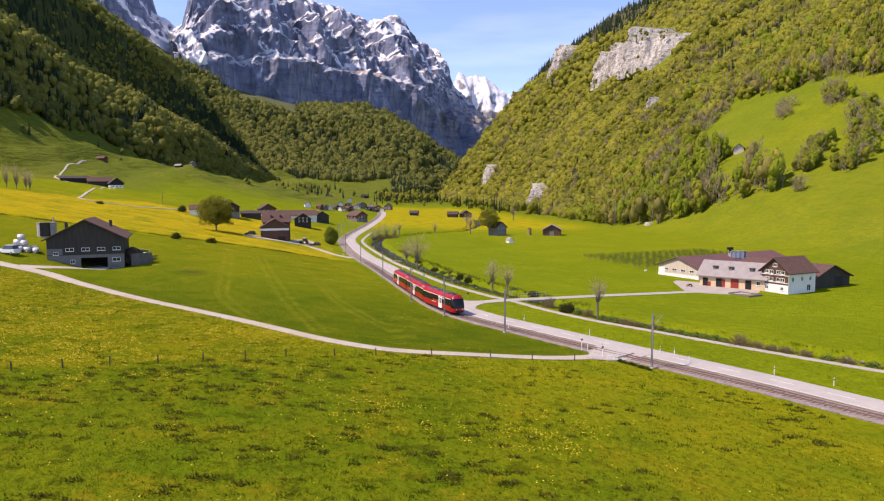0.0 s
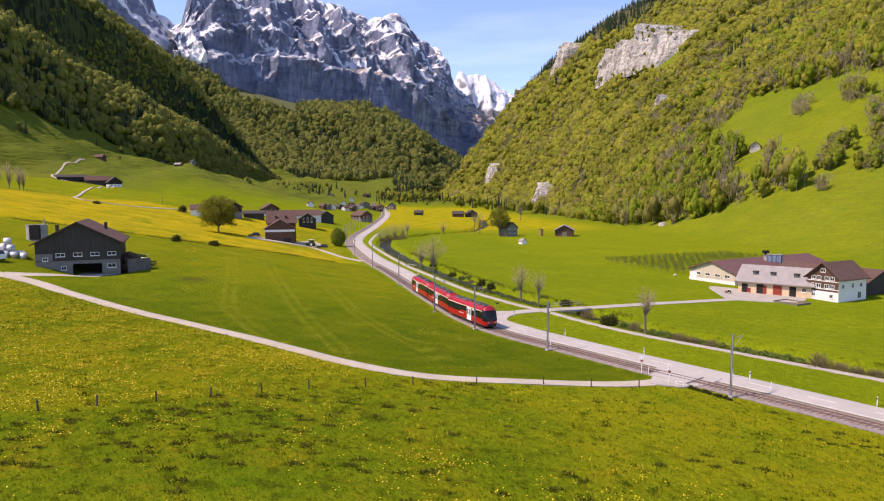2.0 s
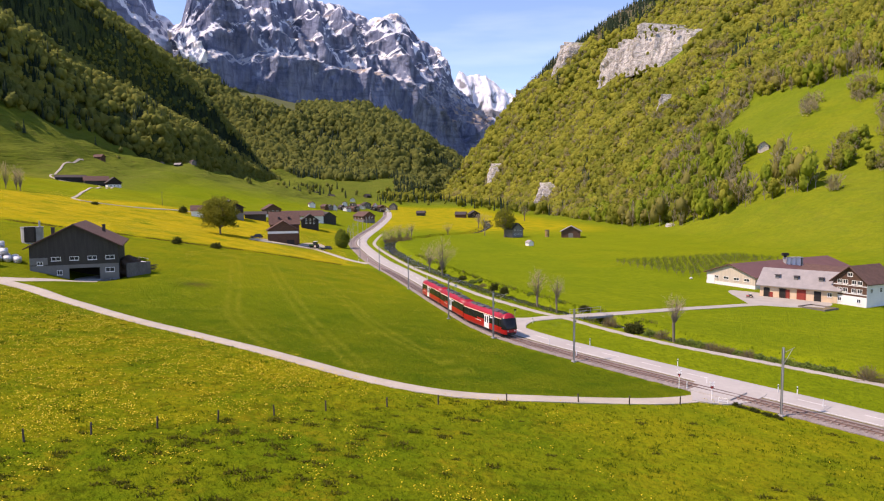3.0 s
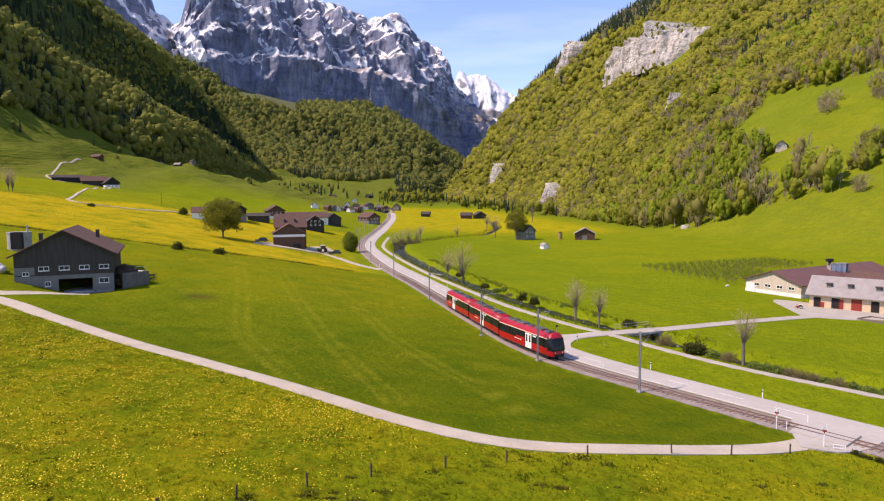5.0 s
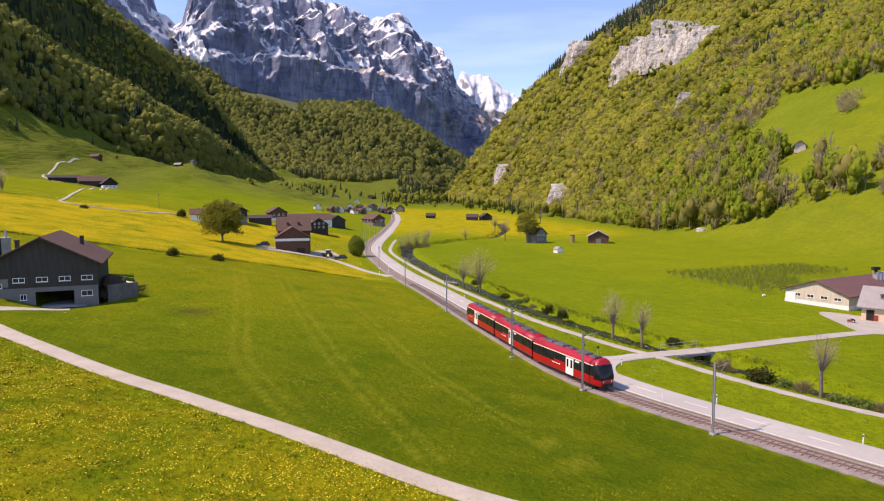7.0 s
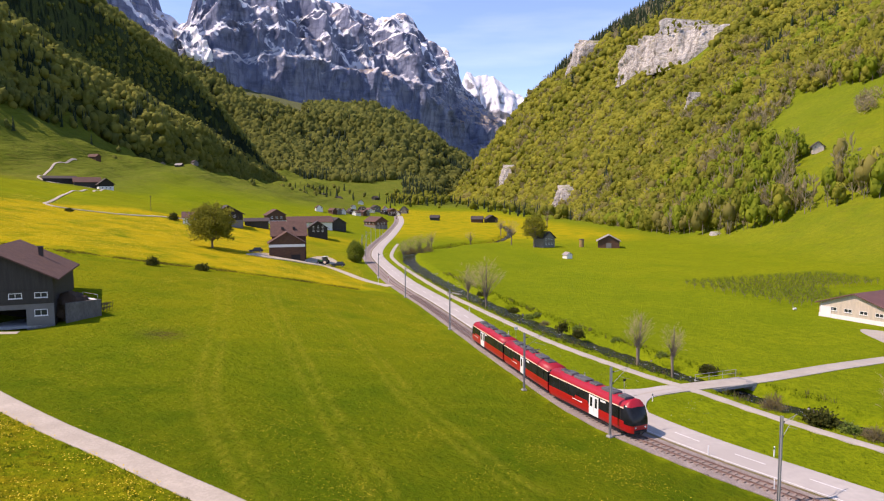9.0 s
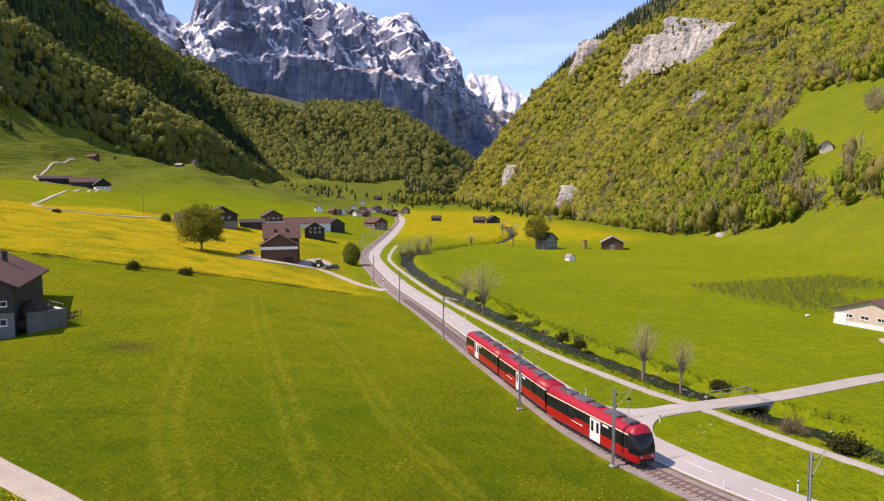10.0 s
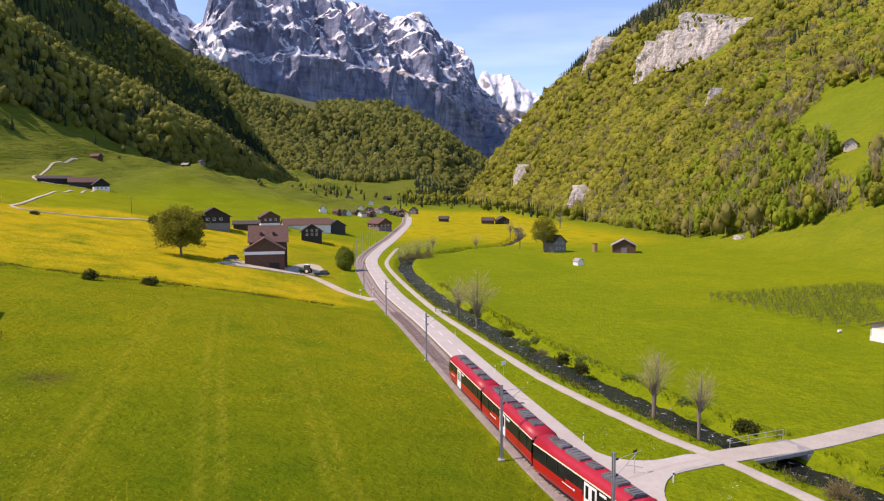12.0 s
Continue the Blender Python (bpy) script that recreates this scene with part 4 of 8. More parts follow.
def clothe(rows, n, size, dark_share, label, seed, shapes, top=1.0, higher=0.0, meadow=False, mat=None):
    q, s = on_side(rows, n, 0.0, top)
    open_ = q[:, 0] > -0.60 * q[:, 1] - 30
    q, s, n = q[open_], s[open_], int(open_.sum())
    # smaller crowns, mostly dark firs, stand in for shade on the steep band
    steep = sstep(0.40, 0.48, s) * (1 - sstep(0.64, 0.70, s)) * (higher > 0)
    g = rng.uniform(0.6, 1.4, n) * size * (1 - 0.42 * steep)
    d = np.array([noise.noise(Vector((a[0] / 130 + seed, a[1] / 130, a[2] / 90))) for a in q]) + 0.3 * rng.normal(size=n) + dark_share + higher * steep
    if meadow:
        keep_ = ~((q[:, 0] < -150) & (s > 0.62))
        q, s, g, d = q[keep_], s[keep_], g[keep_], d[keep_]
    sp = np.column_stack([q[:, :2], q[:, 2] + g * 0.62, g * rng.uniform(0.8, 1.15, len(g)), g * rng.uniform(0.95, 1.4, len(g))])
    wood("mountain_wood", mat or LEAF_DARK, sp[d <= 0], shapes, label)
    f = sp[d > 0].copy()
    f[:, 3] *= 0.95
    f[:, 4] *= 1.35
    wood("mountain_wood", NEEDLES, f, FIRS, "dark spruces deepening the shade of the mountainside")


# brighter leaves and steep-band firs carry this slope's sun and shade
clothe(rows_a, 12000, 5.8, -0.42, "mixed wood on the steep mountainside", 1, MED, higher=0.70, mat=LEAF_SLOPE)
clothe(rows_b, 4200, 9.0, -0.1, "mixed wood on the far mountainside", 2, SMALL)
clothe(rows_c, 6500, 9.0, -0.12, "mixed wood on the spur at the valley head", 3, SMALL, 0.93, meadow=True)
# the wood's lower edge above the western meadow
q = scatter(2600, -520, -215, 560, 1020)
q = q[inside(q[:, 0] + 5 * wavy(q, 25), q[:, 1] + 5 * wavy(q, 25, 3), [(-318, 600), (-306, 650), (-299, 690), (-292, 774), (-268, 850), (-222, 905), (-235, 1020), (-520, 1020), (-520, 560), (-380, 560)])]
g_ = rng.uniform(0.7, 1.3, len(q)) * 6.2
sp = np.column_stack([q, land(q) + 0.9 * g_, 0.85 * g_, 1.15 * g_])
needle = wavy(q, 45, 14) + 0.3 * rng.normal(size=len(q)) > 0.12
wood("slope_wood", LEAF_DARK, sp[~needle], MED, "mixed wood along the upper edge of the western meadow")
sp[:, 3] *= 0.75
sp[:, 4] *= 1.4
wood("slope_wood", NEEDLES, sp[needle], FIRS, "dark spruces along the upper edge of the western meadow")
q = scatter(2000, -190, 220, 1180, 1760)
q = q[(q[:, 1] > 1440) | (q[:, 0] > 70)]
q = q[inside(q[:, 0] + 12 * wavy(q, 60), q[:, 1] + 14 * wavy(q, 60, 3), [(-165, 1640), (-101, 1415), (-63, 1333), (-10, 1314), (18, 1371), (59, 1489), (89, 1583), (125, 1640), (125, 1760), (-190, 1760)]) | inside(q[:, 0] + 6 * wavy(q, 40), q[:, 1], [(88, 1190), (112, 1215), (160, 1300), (215, 1560), (215, 1700), (125, 1640), (104, 1500), (96, 1300)])]
g_ = rng.uniform(0.6, 1.4, len(q)) * 7.0
sp = np.column_stack([q, land(q) + 0.6 * g_, 0.95 * g_, 1.2 * g_])
needle = wavy(q, 70, 19) + 0.3 * rng.normal(size=len(q)) > 0.0
wood("slope_wood", LEAF_DARK, sp[~needle], SMALL, "mixed wood closing the valley's head")
wood("slope_wood", NEEDLES, sp[needle] * np.array([1, 1, 1, 0.8, 1.3]) + np.array([0, 0, 3, 0, 0]), FIRS, "dark spruces closing the valley's head")
# crowns on the ledges and along the foot of the great cliff
LEDGES = []
for _ in range(210):
    u_ = rng.uniform(-1, 1)
    low_ = rng.uniform() < 0.55
    y_ = 912 + 118 * u_
    x_ = 401 + (rng.uniform(-16, -6) if low_ else rng.uniform(-4, 26))
    s_ = rng.uniform(1.3, 3.0)
    LEDGES.append((x_, y_, float(height(401, y_)) + (rng.uniform(-6, 5) if low_ else rng.choice([26, 46, 52, 55]) + rng.uniform(-2, 3)), s_, s_ * 1.3))
wood("ledge_trees", LEAF_MID, LEDGES, BIG, "trees clinging to the foot and ledges of the cliff")


# ---- railway ----
def at_length(line):
    d = np.r_[0, np.cumsum(np.linalg.norm(np.diff(line, axis=0), axis=1))]
    return d


RAIL_LEN = at_length(RAIL)


def on_rail(s, side=0.0):
    """Plan place at a length along the railway, and the heading there."""
    x, y = np.interp(s, RAIL_LEN, RAIL[:, 0]), np.interp(s, RAIL_LEN, RAIL[:, 1])
    x2, y2 = np.interp(s + 0.5, RAIL_LEN, RAIL[:, 0]), np.interp(s + 0.5, RAIL_LEN, RAIL[:, 1])
    h = math.atan2(y2 - y, x2 - x)
    return x + side * math.sin(h), y - side * math.cos(h), h


def rail_s(y):
    return float(np.interp(y, RAIL[:, 1], RAIL_LEN))


track = thing("railway_track", Matrix(), "single metre-gauge railway track on brown ballast", "railway", kind="structure")
part("ballast", ribbon("ballast", RAIL, 1.75, 0.10, BALLAST), BALLAST, track)


def rail_profile(off):
    line = shifted(RAIL, off)
    rows = []
    z = height(RAIL[:, 0], RAIL[:, 1]) + 0.16
    for dx, dz in ((-0.06, 0), (-0.02, 0.03), (-0.02, 0.12), (-0.04, 0.14), (-0.04, 0.17), (0.04, 0.17), (0.04, 0.14), (0.02, 0.12), (0.02, 0.03), (0.06, 0)):
        l = shifted(line, dx)
        rows.append(np.column_stack([l, z + dz]))
    v = np.stack(rows, 1).reshape(-1, 3)
    i = np.arange(len(v)).reshape(-1, len(rows))
    f = np.stack([i[:-1, :-1], i[:-1, 1:], i[1:, 1:], i[1:, :-1]], -1).reshape(-1, 4)
    return big_mesh("rail", v, f, RAIL_STEEL)


part("rail", rail_profile(-0.5), RAIL_STEEL, track, "rusty steel rail with a worn top")
part("rail", rail_profile(0.5), RAIL_STEEL, track, "rusty steel rail with a worn top")

# ---- train ----
RED = paint("red_paint", (0.43, 0.008, 0.011), (0.38, 0.007, 0.011), 4, 0.32, spec=0.5, bump=0.02, grime=0.1)
ROOF_RED = paint("roof_red", (0.40, 0.012, 0.026), (0.34, 0.014, 0.028), 2, 0.45, spec=0.4, bump=0.05, grime=0.25)
BAND = glass_material("tinted_band", (0.010, 0.011, 0.013), 0.12)
BAND.node_tree.nodes["Principled BSDF"].inputs["Specular IOR Level"].default_value = 0.22
WHITE_PAINT = paint("white_paint", (0.82, 0.82, 0.80), (0.76, 0.76, 0.74), 2, 0.4, spec=0.4, bump=0.02, grime=0.1)
CREAM = paint("cream_stripe", (0.78, 0.60, 0.42), (0.72, 0.56, 0.40), 2, 0.5, bump=0.02, grime=0.1)
BLACK_PART = paint("black_rubber", (0.018, 0.018, 0.019), (0.028, 0.027, 0.027), 1, 0.7, bump=0.1)
ROOF_GEAR = paint("roof_equipment", (0.11, 0.11, 0.115), (0.17, 0.17, 0.175), 1.5, 0.6, bump=0.1)
LAMP_GLASS = glass_material("lamp_glass", (0.5, 0.5, 0.48), 0.1)
CAR_L = 15.5
SECTION = [(1.20, 0.42), (1.30, 0.75), (1.32, 1.36), (1.32, 1.52), (1.29, 2.78), (1.26, 2.90), (1.14, 3.18), (0.85, 3.42), (0.45, 3.52), (0.0, 3.55)]


def hull(i0, i1, nose0, nose1, mat_name):
    """A band of the car's side and roof between two places of its section, both sides, with drawn-in ends where there is a nose."""
    half = SECTION[i0:i1 + 1]
    ring = [(-w, z) for w, z in half] if half[-1][0] > 0 else None
    bm = bmesh.new()

    def station(y, squeeze, lean, sgn):
        out = []
        for w, z in half:
            t = max(0.0, (z - 1.3) / 2.25)
            out.append(bm.verts.new((sgn * w * squeeze, y - lean * t * t, z - 0.22 * lean * t * max(0, z - 2.9) / 0.65)))
        return out
    ys = []
    if nose0:
        ys += [(-CAR_L / 2 + d, sq, -ln) for d, sq, ln in ((0.0, 0.66, 1.0), (0.15, 0.80, 0.93), (0.4, 0.90, 0.75), (0.8, 0.965, 0.45), (1.4, 1.0, 0.0))]
    else:
        ys += [(-CAR_L / 2 + 0.25, 1, 0)]
    ys += [(-4, 1, 0), (0, 1, 0), (4, 1, 0)]
    if nose1:
        ys += [(CAR_L / 2 - d, sq, ln) for d, sq, ln in ((1.4, 1.0, 0.0), (0.8, 0.965, 0.45), (0.4, 0.90, 0.75), (0.15, 0.80, 0.93), (0.0, 0.66, 1.0))]
    else:
        ys += [(CAR_L / 2 - 0.25, 1, 0)]
    for sgn in (-1, 1):
        prev = None
        for y, sq, ln in ys:
            st = station(y, sq, ln, sgn)
            if prev:
                for k in range(len(half) - 1):
                    bm.faces.new((prev[k], st[k], st[k + 1], prev[k + 1]))
            prev = st
    # flat ends
    for y, sq, ln in (ys[0], ys[-1]):
        l, r = station(y, sq, ln, -1), station(y, sq, ln, 1)
        for k in range(len(half) - 1):
            bm.faces.new((l[k], r[k], r[k + 1], l[k + 1]))
    bmesh.ops.remove_doubles(bm, verts=bm.verts, dist=0.001)
    bmesh.ops.recalc_face_normals(bm, faces=bm.faces)
    return bm


def nose_mask(sgn):
    """The black windscreen that wraps round the end of the train."""
    bm = bmesh.new()
    prev = None
    for d, sq, ln in ((1.05, 0.985, 0.25), (0.8, 0.965, 0.45), (0.4, 0.90, 0.75), (0.15, 0.80, 0.93), (0.0, 0.66, 1.0), (-0.04, 0.0, 1.04)):
        st = []
        for w, z in ((1.33, 1.22), (1.32, 1.75), (1.31, 2.78), (1.27, 2.92), (1.14, 3.2), (0.85, 3.44), (0.45, 3.545), (0.0, 3.575)):
            t = max(0.0, (z - 1.3) / 2.25)
            st.append((w * sq + (0.015 if sq else 0), sgn * (CAR_L / 2 - d - ln * t * t + 0.02), z - 0.22 * ln * t * max(0, z - 2.9) / 0.65 + 0.01))
        if prev:
            for m in (-1, 1):
                for k in range(len(st) - 1):
                    vs = [bm.verts.new((m * q[0], q[1], q[2])) for q in (prev[k], st[k], st[k + 1], prev[k + 1])]
                    bm.faces.new(vs)
        prev = st
    bmesh.ops.remove_doubles(bm, verts=bm.verts, dist=0.002)
    bmesh.ops.recalc_face_normals(bm, faces=bm.faces)
    return bm


def train_car(train, s, nose0, nose1):
    """One car of the set, its middle at the length s along the railway; its own y runs along the line."""
    x0, y0, _ = on_rail(s - CAR_L * 0.36)
    x1, y1, _ = on_rail(s + CAR_L * 0.36)
    mx, my = (x0 + x1) / 2, (y0 + y1) / 2
    body = part("car", hull(0, 3, nose0, nose1, ""), RED, train, "red lower body of a railcar")
    body.matrix_world = Matrix.Translation((mx, my, float(height(mx, my)) + 0.33)) @ Matrix.Rotation(math.atan2(y1 - y0, x1 - x0) - math.pi / 2, 4, "Z")
    part("window_band", hull(3, 4, nose0, nose1, ""), BAND, body, "dark tinted window band")
    part("stripe", hull(4, 5, nose0, nose1, ""), CREAM, body, "thin pale stripe under the roof")
    part("roof", hull(5, 9, nose0, nose1, ""), ROOF_RED, body, "rounded red roof", True)
    part("skirt", boxes((-1.12, 1.12, -CAR_L / 2 + 1.3, CAR_L / 2 - 1.3, 0.16, 0.46), bevel=0.04), BLACK_PART, body, "black underframe skirt")
    for y in (-CAR_L * 0.34, CAR_L * 0.34):
        bm = boxes((-0.85, 0.85, y - 1.3, y + 1.3, -0.02, 0.30), bevel=0.05)
        for yy in (y - 0.9, y + 0.9):
            tube(bm, (-0.62, yy, 0.18), (-0.48, yy, 0.18), 0.36, 0.36, 16)
            tube(bm, (0.48, yy, 0.18), (0.62, yy, 0.18), 0.36, 0.36, 16)
        part("bogie", bm, BLACK_PART, body)
    dy = -1.6 if nose0 else (1.6 if nose1 else 0.4)
    for m in (-1, 1):
        x = m * 1.325
        part("door", boxes((min(x, x + m * 0.03), max(x, x + m * 0.03), dy - 0.86, dy - 0.01, 0.50, 2.72), (min(x, x + m * 0.03), max(x, x + m * 0.03), dy + 0.01, dy + 0.86, 0.50, 2.72), bevel=0.01), WHITE_PAINT, body, "white double-leaf door")
        for o in (-0.43, 0.43):
            a = x + m * 0.032
            part("door_window", boxes((min(a, a + m * 0.012), max(a, a + m * 0.012), dy + o - 0.2, dy + o + 0.2, 1.45, 2.5), bevel=0.005), BAND, body)
        # raised red panels under the windows, window posts and lettering reduced to a bar
        a = x + m * 0.004
        for y in (-6.2, -4.4, 3.4, 5.2):
            if abs(y - dy) > 1.4:
                part("window_post", boxes((min(a, a + m * 0.012), max(a, a + m * 0.012), y - 0.05, y + 0.05, 1.55, 2.74)), BLACK_PART, body)
        part("panel", boxes((min(a, a + m * 0.014), max(a, a + m * 0.014), dy + 1.1, dy + 3.6, 1.49, 1.84), bevel=0.004), RED, body)
        part("logo_bar", boxes((min(a, a + m * 0.016), max(a, a + m * 0.016), dy + 2.2, dy + 2.5, 1.27, 1.43), (min(a, a + m * 0.016), max(a, a + m * 0.016), dy + 2.6, dy + 4.1, 1.30, 1.38)), WHITE_PAINT, body, "small white lettering bar")
        part("destination_panel", boxes((min(a, a + m * 0.016), max(a, a + m * 0.016), dy - 2.1, dy - 1.2, 2.46, 2.68)), WHITE_PAINT, body, "pale destination panel")
    k = 0
    for y, w, l, h in ((-5.4, 0.7, 1.5, 0.2), (-3.0, 0.8, 2.2, 0.26), (-0.2, 0.6, 1.4, 0.2), (2.2, 0.8, 2.4, 0.24), (4.6, 0.75, 1.6, 0.28), (6.0, 0.5, 0.9, 0.18)):
        if (nose0 and y < -5.5) or (nose1 and y > 5.5):
            continue
        w, h = w * 0.74, h * 0.7
        bm = boxes((-w, w, y - l / 2, y + l / 2, 3.36, 3.56 + h), bevel=0.05)
        for g in np.arange(-0.35, 0.4, 0.23):
            box(bm, -w * 0.8, w * 0.8, y + g * l - 0.03, y + g * l + 0.03, 3.56 + h, 3.60 + h)
        part("roof_unit", bm, ROOF_GEAR, body, "dark roof equipment box")
    for sgn, on in ((-1, nose0), (1, nose1)):
        if on:
            part("windscreen", nose_mask(sgn), BAND, body, "black wrapped windscreen", True)
            y = sgn * (CAR_L / 2 - 0.02)
            part("bumper", boxes((-0.8, 0.8, min(y, y + sgn * 0.12), max(y, y + sgn * 0.12), 0.40, 0.74), (-0.15, 0.15, min(y, y + sgn * 0.38), max(y, y + sgn * 0.38), 0.42, 0.64), bevel=0.04), BLACK_PART, body)
            for x in (-0.62, 0.62):
                part("headlight", tubes(((x, y - sgn * 0.05, 1.0), (x, y + sgn * 0.05, 1.0), 0.11, 0.10, 12)), LAMP_GLASS, body, "round headlight")
            part("destination_display", boxes((-0.55, 0.55, min(y - sgn * 0.86, y - sgn * 0.74), max(y - sgn * 0.86, y - sgn * 0.74), 2.84, 3.06)), ROOF_GEAR, body, "unlit display over the windscreen")
    return body


front = rail_s(117.0)
train = thing("train", Matrix.Translation((*on_rail(front + 23)[:2], 0)), "red three-car electric train with black window bands and white doors", "train")
train_car(train, front + CAR_L * 0.5, True, False)
c2 = train_car(train, front + CAR_L * 1.5, False, False)
train_car(train, front + CAR_L * 2.5, False, True)
for s in (front + CAR_L, front + 2 * CAR_L):
    x, y, h = on_rail(s)
    bm = bmesh.new()
    for k in range(5):
        box(bm, -1.02 - 0.06 * (k % 2), 1.02 + 0.06 * (k % 2), -0.3 + 0.12 * k, -0.18 + 0.12 * k, 0.45, 3.1 + 0.06 * (k % 2), 0.0)
    g = part("gangway", bm, BLACK_PART, train, "black folded gangway bellows")
    g.matrix_world = Matrix.Translation((x, y, float(height(x, y)) + 0.33)) @ Matrix.Rotation(h - math.pi / 2, 4, "Z")
# raised pantograph frame lies folded on the middle car
bm = tubes(((-0.5, -2.2, 3.75), (0.5, -2.2, 3.75), 0.03, 0.03, 6), ((-0.45, -2.2, 3.75), (-0.25, -0.6, 3.9), 0.03, 0.03, 6), ((0.45, -2.2, 3.75), (0.25, -0.6, 3.9), 0.03, 0.03, 6),
           ((-0.75, -0.6, 3.92), (0.75, -0.6, 3.92), 0.035, 0.035, 6), ((-0.75, -0.35, 3.92), (0.75, -0.35, 3.92), 0.035, 0.035, 6))
part("pantograph", bm, ROOF_GEAR, c2, "folded pantograph")


# ---- overhead line poles ----
def overhead_pole():
    ob = thing("overhead_pole", Matrix(), "grey steel railway pole with a cantilever arm", "pole", "overhead line poles")
    bm = boxes((-0.10, 0.10, -0.10, -0.08, 0.1, 7.5), (-0.10, 0.10, 0.08, 0.10, 0.1, 7.5), (-0.012, 0.012, -0.08, 0.08, 0.1, 7.5))
    part("mast", bm, POLE_STEEL, ob)
    part("footing", boxes((-0.3, 0.3, -0.3, 0.3, -0.6, 0.2), bevel=0.05), CONCRETE, ob, "concrete footing")
    part("arm", tubes(((0.1, 0, 6.9), (2.7, 0, 7.1), 0.026, 0.022, 8), ((0.1, 0, 5.6), (2.3, 0, 7.05), 0.022, 0.022, 8), ((1.2, 0, 6.3), (2.9, 0, 5.75), 0.016, 0.014, 6)), POLE_STEEL, ob, "tubular cantilever arm")
    part("insulator", tubes(((0.1, 0, 6.9), (0.42, 0, 6.93), 0.07, 0.07, 10)), BLACK_PART, ob, "dark ribbed insulator")
    part("insulator", tubes(((0.1, 0, 5.6), (0.36, 0, 5.78), 0.07, 0.07, 10)), BLACK_PART, ob, "dark ribbed insulator")
    return ob


def stand(x, y, turn=0.0, dz=0.0):
    return Matrix.Translation((x, y, ground_at(x, y) + dz)) @ Matrix.Rotation(turn, 4, "Z")


first = overhead_pole()
POLES = [(46.2, 77.8), (31.8, 102.3), (23.8, 118.3), (19.0, 135.0)]
for k in range(4):
    x, y, _ = on_rail(rail_s(135) + 38.8 * (k + 1), -2.0)
    POLES.append((x, y))
for k in range(7):
    x, y, _ = on_rail(rail_s(312) + 24 * k, -2.0)
    POLES.append((x, y))
for k in range(3):
    x, y, _ = on_rail(rail_s(77.8) - 27 * (k + 1), -2.15)
    POLES.append((x, y))
for k, (x, y) in enumerate(POLES):
    h = on_rail(rail_s(y))[2]
    m = stand(x, y, h - math.pi / 2)
    if k == 0:
        first.matrix_world = m
    else:
        copy_thing(first, m)


# ---- buildings ----
def boards(name, a, b, size=0.5, rough=0.85):
    return paint(name, a, b, size, rough, bump=0.4, depth=0.02, stretch=(1, 1, 0.12), grime=0.35)


DARK_BOARDS = boards("weathered_dark_boards", (0.064, 0.058, 0.049), (0.045, 0.040, 0.035))
BLACK_BOARDS = boards("black_stained_boards", (0.030, 0.026, 0.024), (0.045, 0.038, 0.034))
BROWN_SHINGLE = paint("brown_shingles", (0.135, 0.072, 0.045), (0.085, 0.047, 0.032), 0.7, 0.85, bump=0.6, depth=0.03, stretch=(1, 1, 2.2), grime=0.35)
PALE_BOARDS = boards("pale_larch_boards", (0.64, 0.55, 0.43), (0.50, 0.44, 0.36))
OCHRE_WALL = paint("ochre_boards", (0.72, 0.54, 0.35), (0.62, 0.46, 0.29), 0.6, 0.85, bump=0.3, stretch=(1, 1, 0.15))
PLASTER = paint("white_plaster", (0.80, 0.79, 0.76), (0.70, 0.69, 0.66), 2.2, 0.9, bump=0.15, grime=0.12)
GREY_WALL = paint("grey_rendered_wall", (0.205, 0.196, 0.182), (0.16, 0.152, 0.14), 1.8, 0.9, bump=0.2)
ROOF_BROWN = paint("brown_roof_tiles", (0.145, 0.082, 0.062), (0.10, 0.058, 0.047), 1.0, 0.85, bump=0.5, depth=0.03, grime=0.4)
ROOF_MAROON = paint("maroon_sheet_roof", (0.165, 0.082, 0.074), (0.13, 0.066, 0.060), 3.0, 0.6, bump=0.2, grime=0.2)
ROOF_GREY = paint("grey_fibre_roof", (0.34, 0.31, 0.29), (0.27, 0.25, 0.24), 1.6, 0.85, bump=0.3, grime=0.3)
ROOF_DARK = paint("dark_slate_roof", (0.075, 0.060, 0.055), (0.055, 0.046, 0.043), 1.2, 0.8, bump=0.3)
WINDOW_GLASS = glass_material("house_glass", (0.022, 0.026, 0.030), 0.08)
DOOR_RED = boards("red_boards", (0.33, 0.055, 0.035), (0.27, 0.045, 0.03))
# near-black colour that paints the shade inside buildings
SHADE_BLACK = paint("painted_shade_black", (0.030, 0.027, 0.024), (0.02, 0.018, 0.016), 1.0, 0.95)
FILM = paint("white_bale_film", (0.80, 0.81, 0.82), (0.70, 0.71, 0.73), 0.5, 0.35, spec=0.5, bump=0.4, depth=0.03)
TYRE = paint("tyre_rubber", (0.022, 0.022, 0.022), (0.035, 0.034, 0.032), 0.4, 0.85, bump=0.3)
CAR_WHITE = paint("car_white", (0.80, 0.81, 0.82), (0.76, 0.77, 0.78), 2, 0.25, spec=0.6, bump=0.0, grime=0.1)
CAR_DARK = paint("car_dark", (0.025, 0.028, 0.034), (0.035, 0.038, 0.045), 2, 0.25, spec=0.6, bump=0.0, grime=0.1)
TRACTOR_GREEN = paint("tractor_green", (0.09, 0.20, 0.05), (0.07, 0.16, 0.045), 1, 0.4, bump=0.05)
TRACTOR_RED = paint("machine_red", (0.42, 0.05, 0.03), (0.34, 0.045, 0.03), 1, 0.45, bump=0.05)


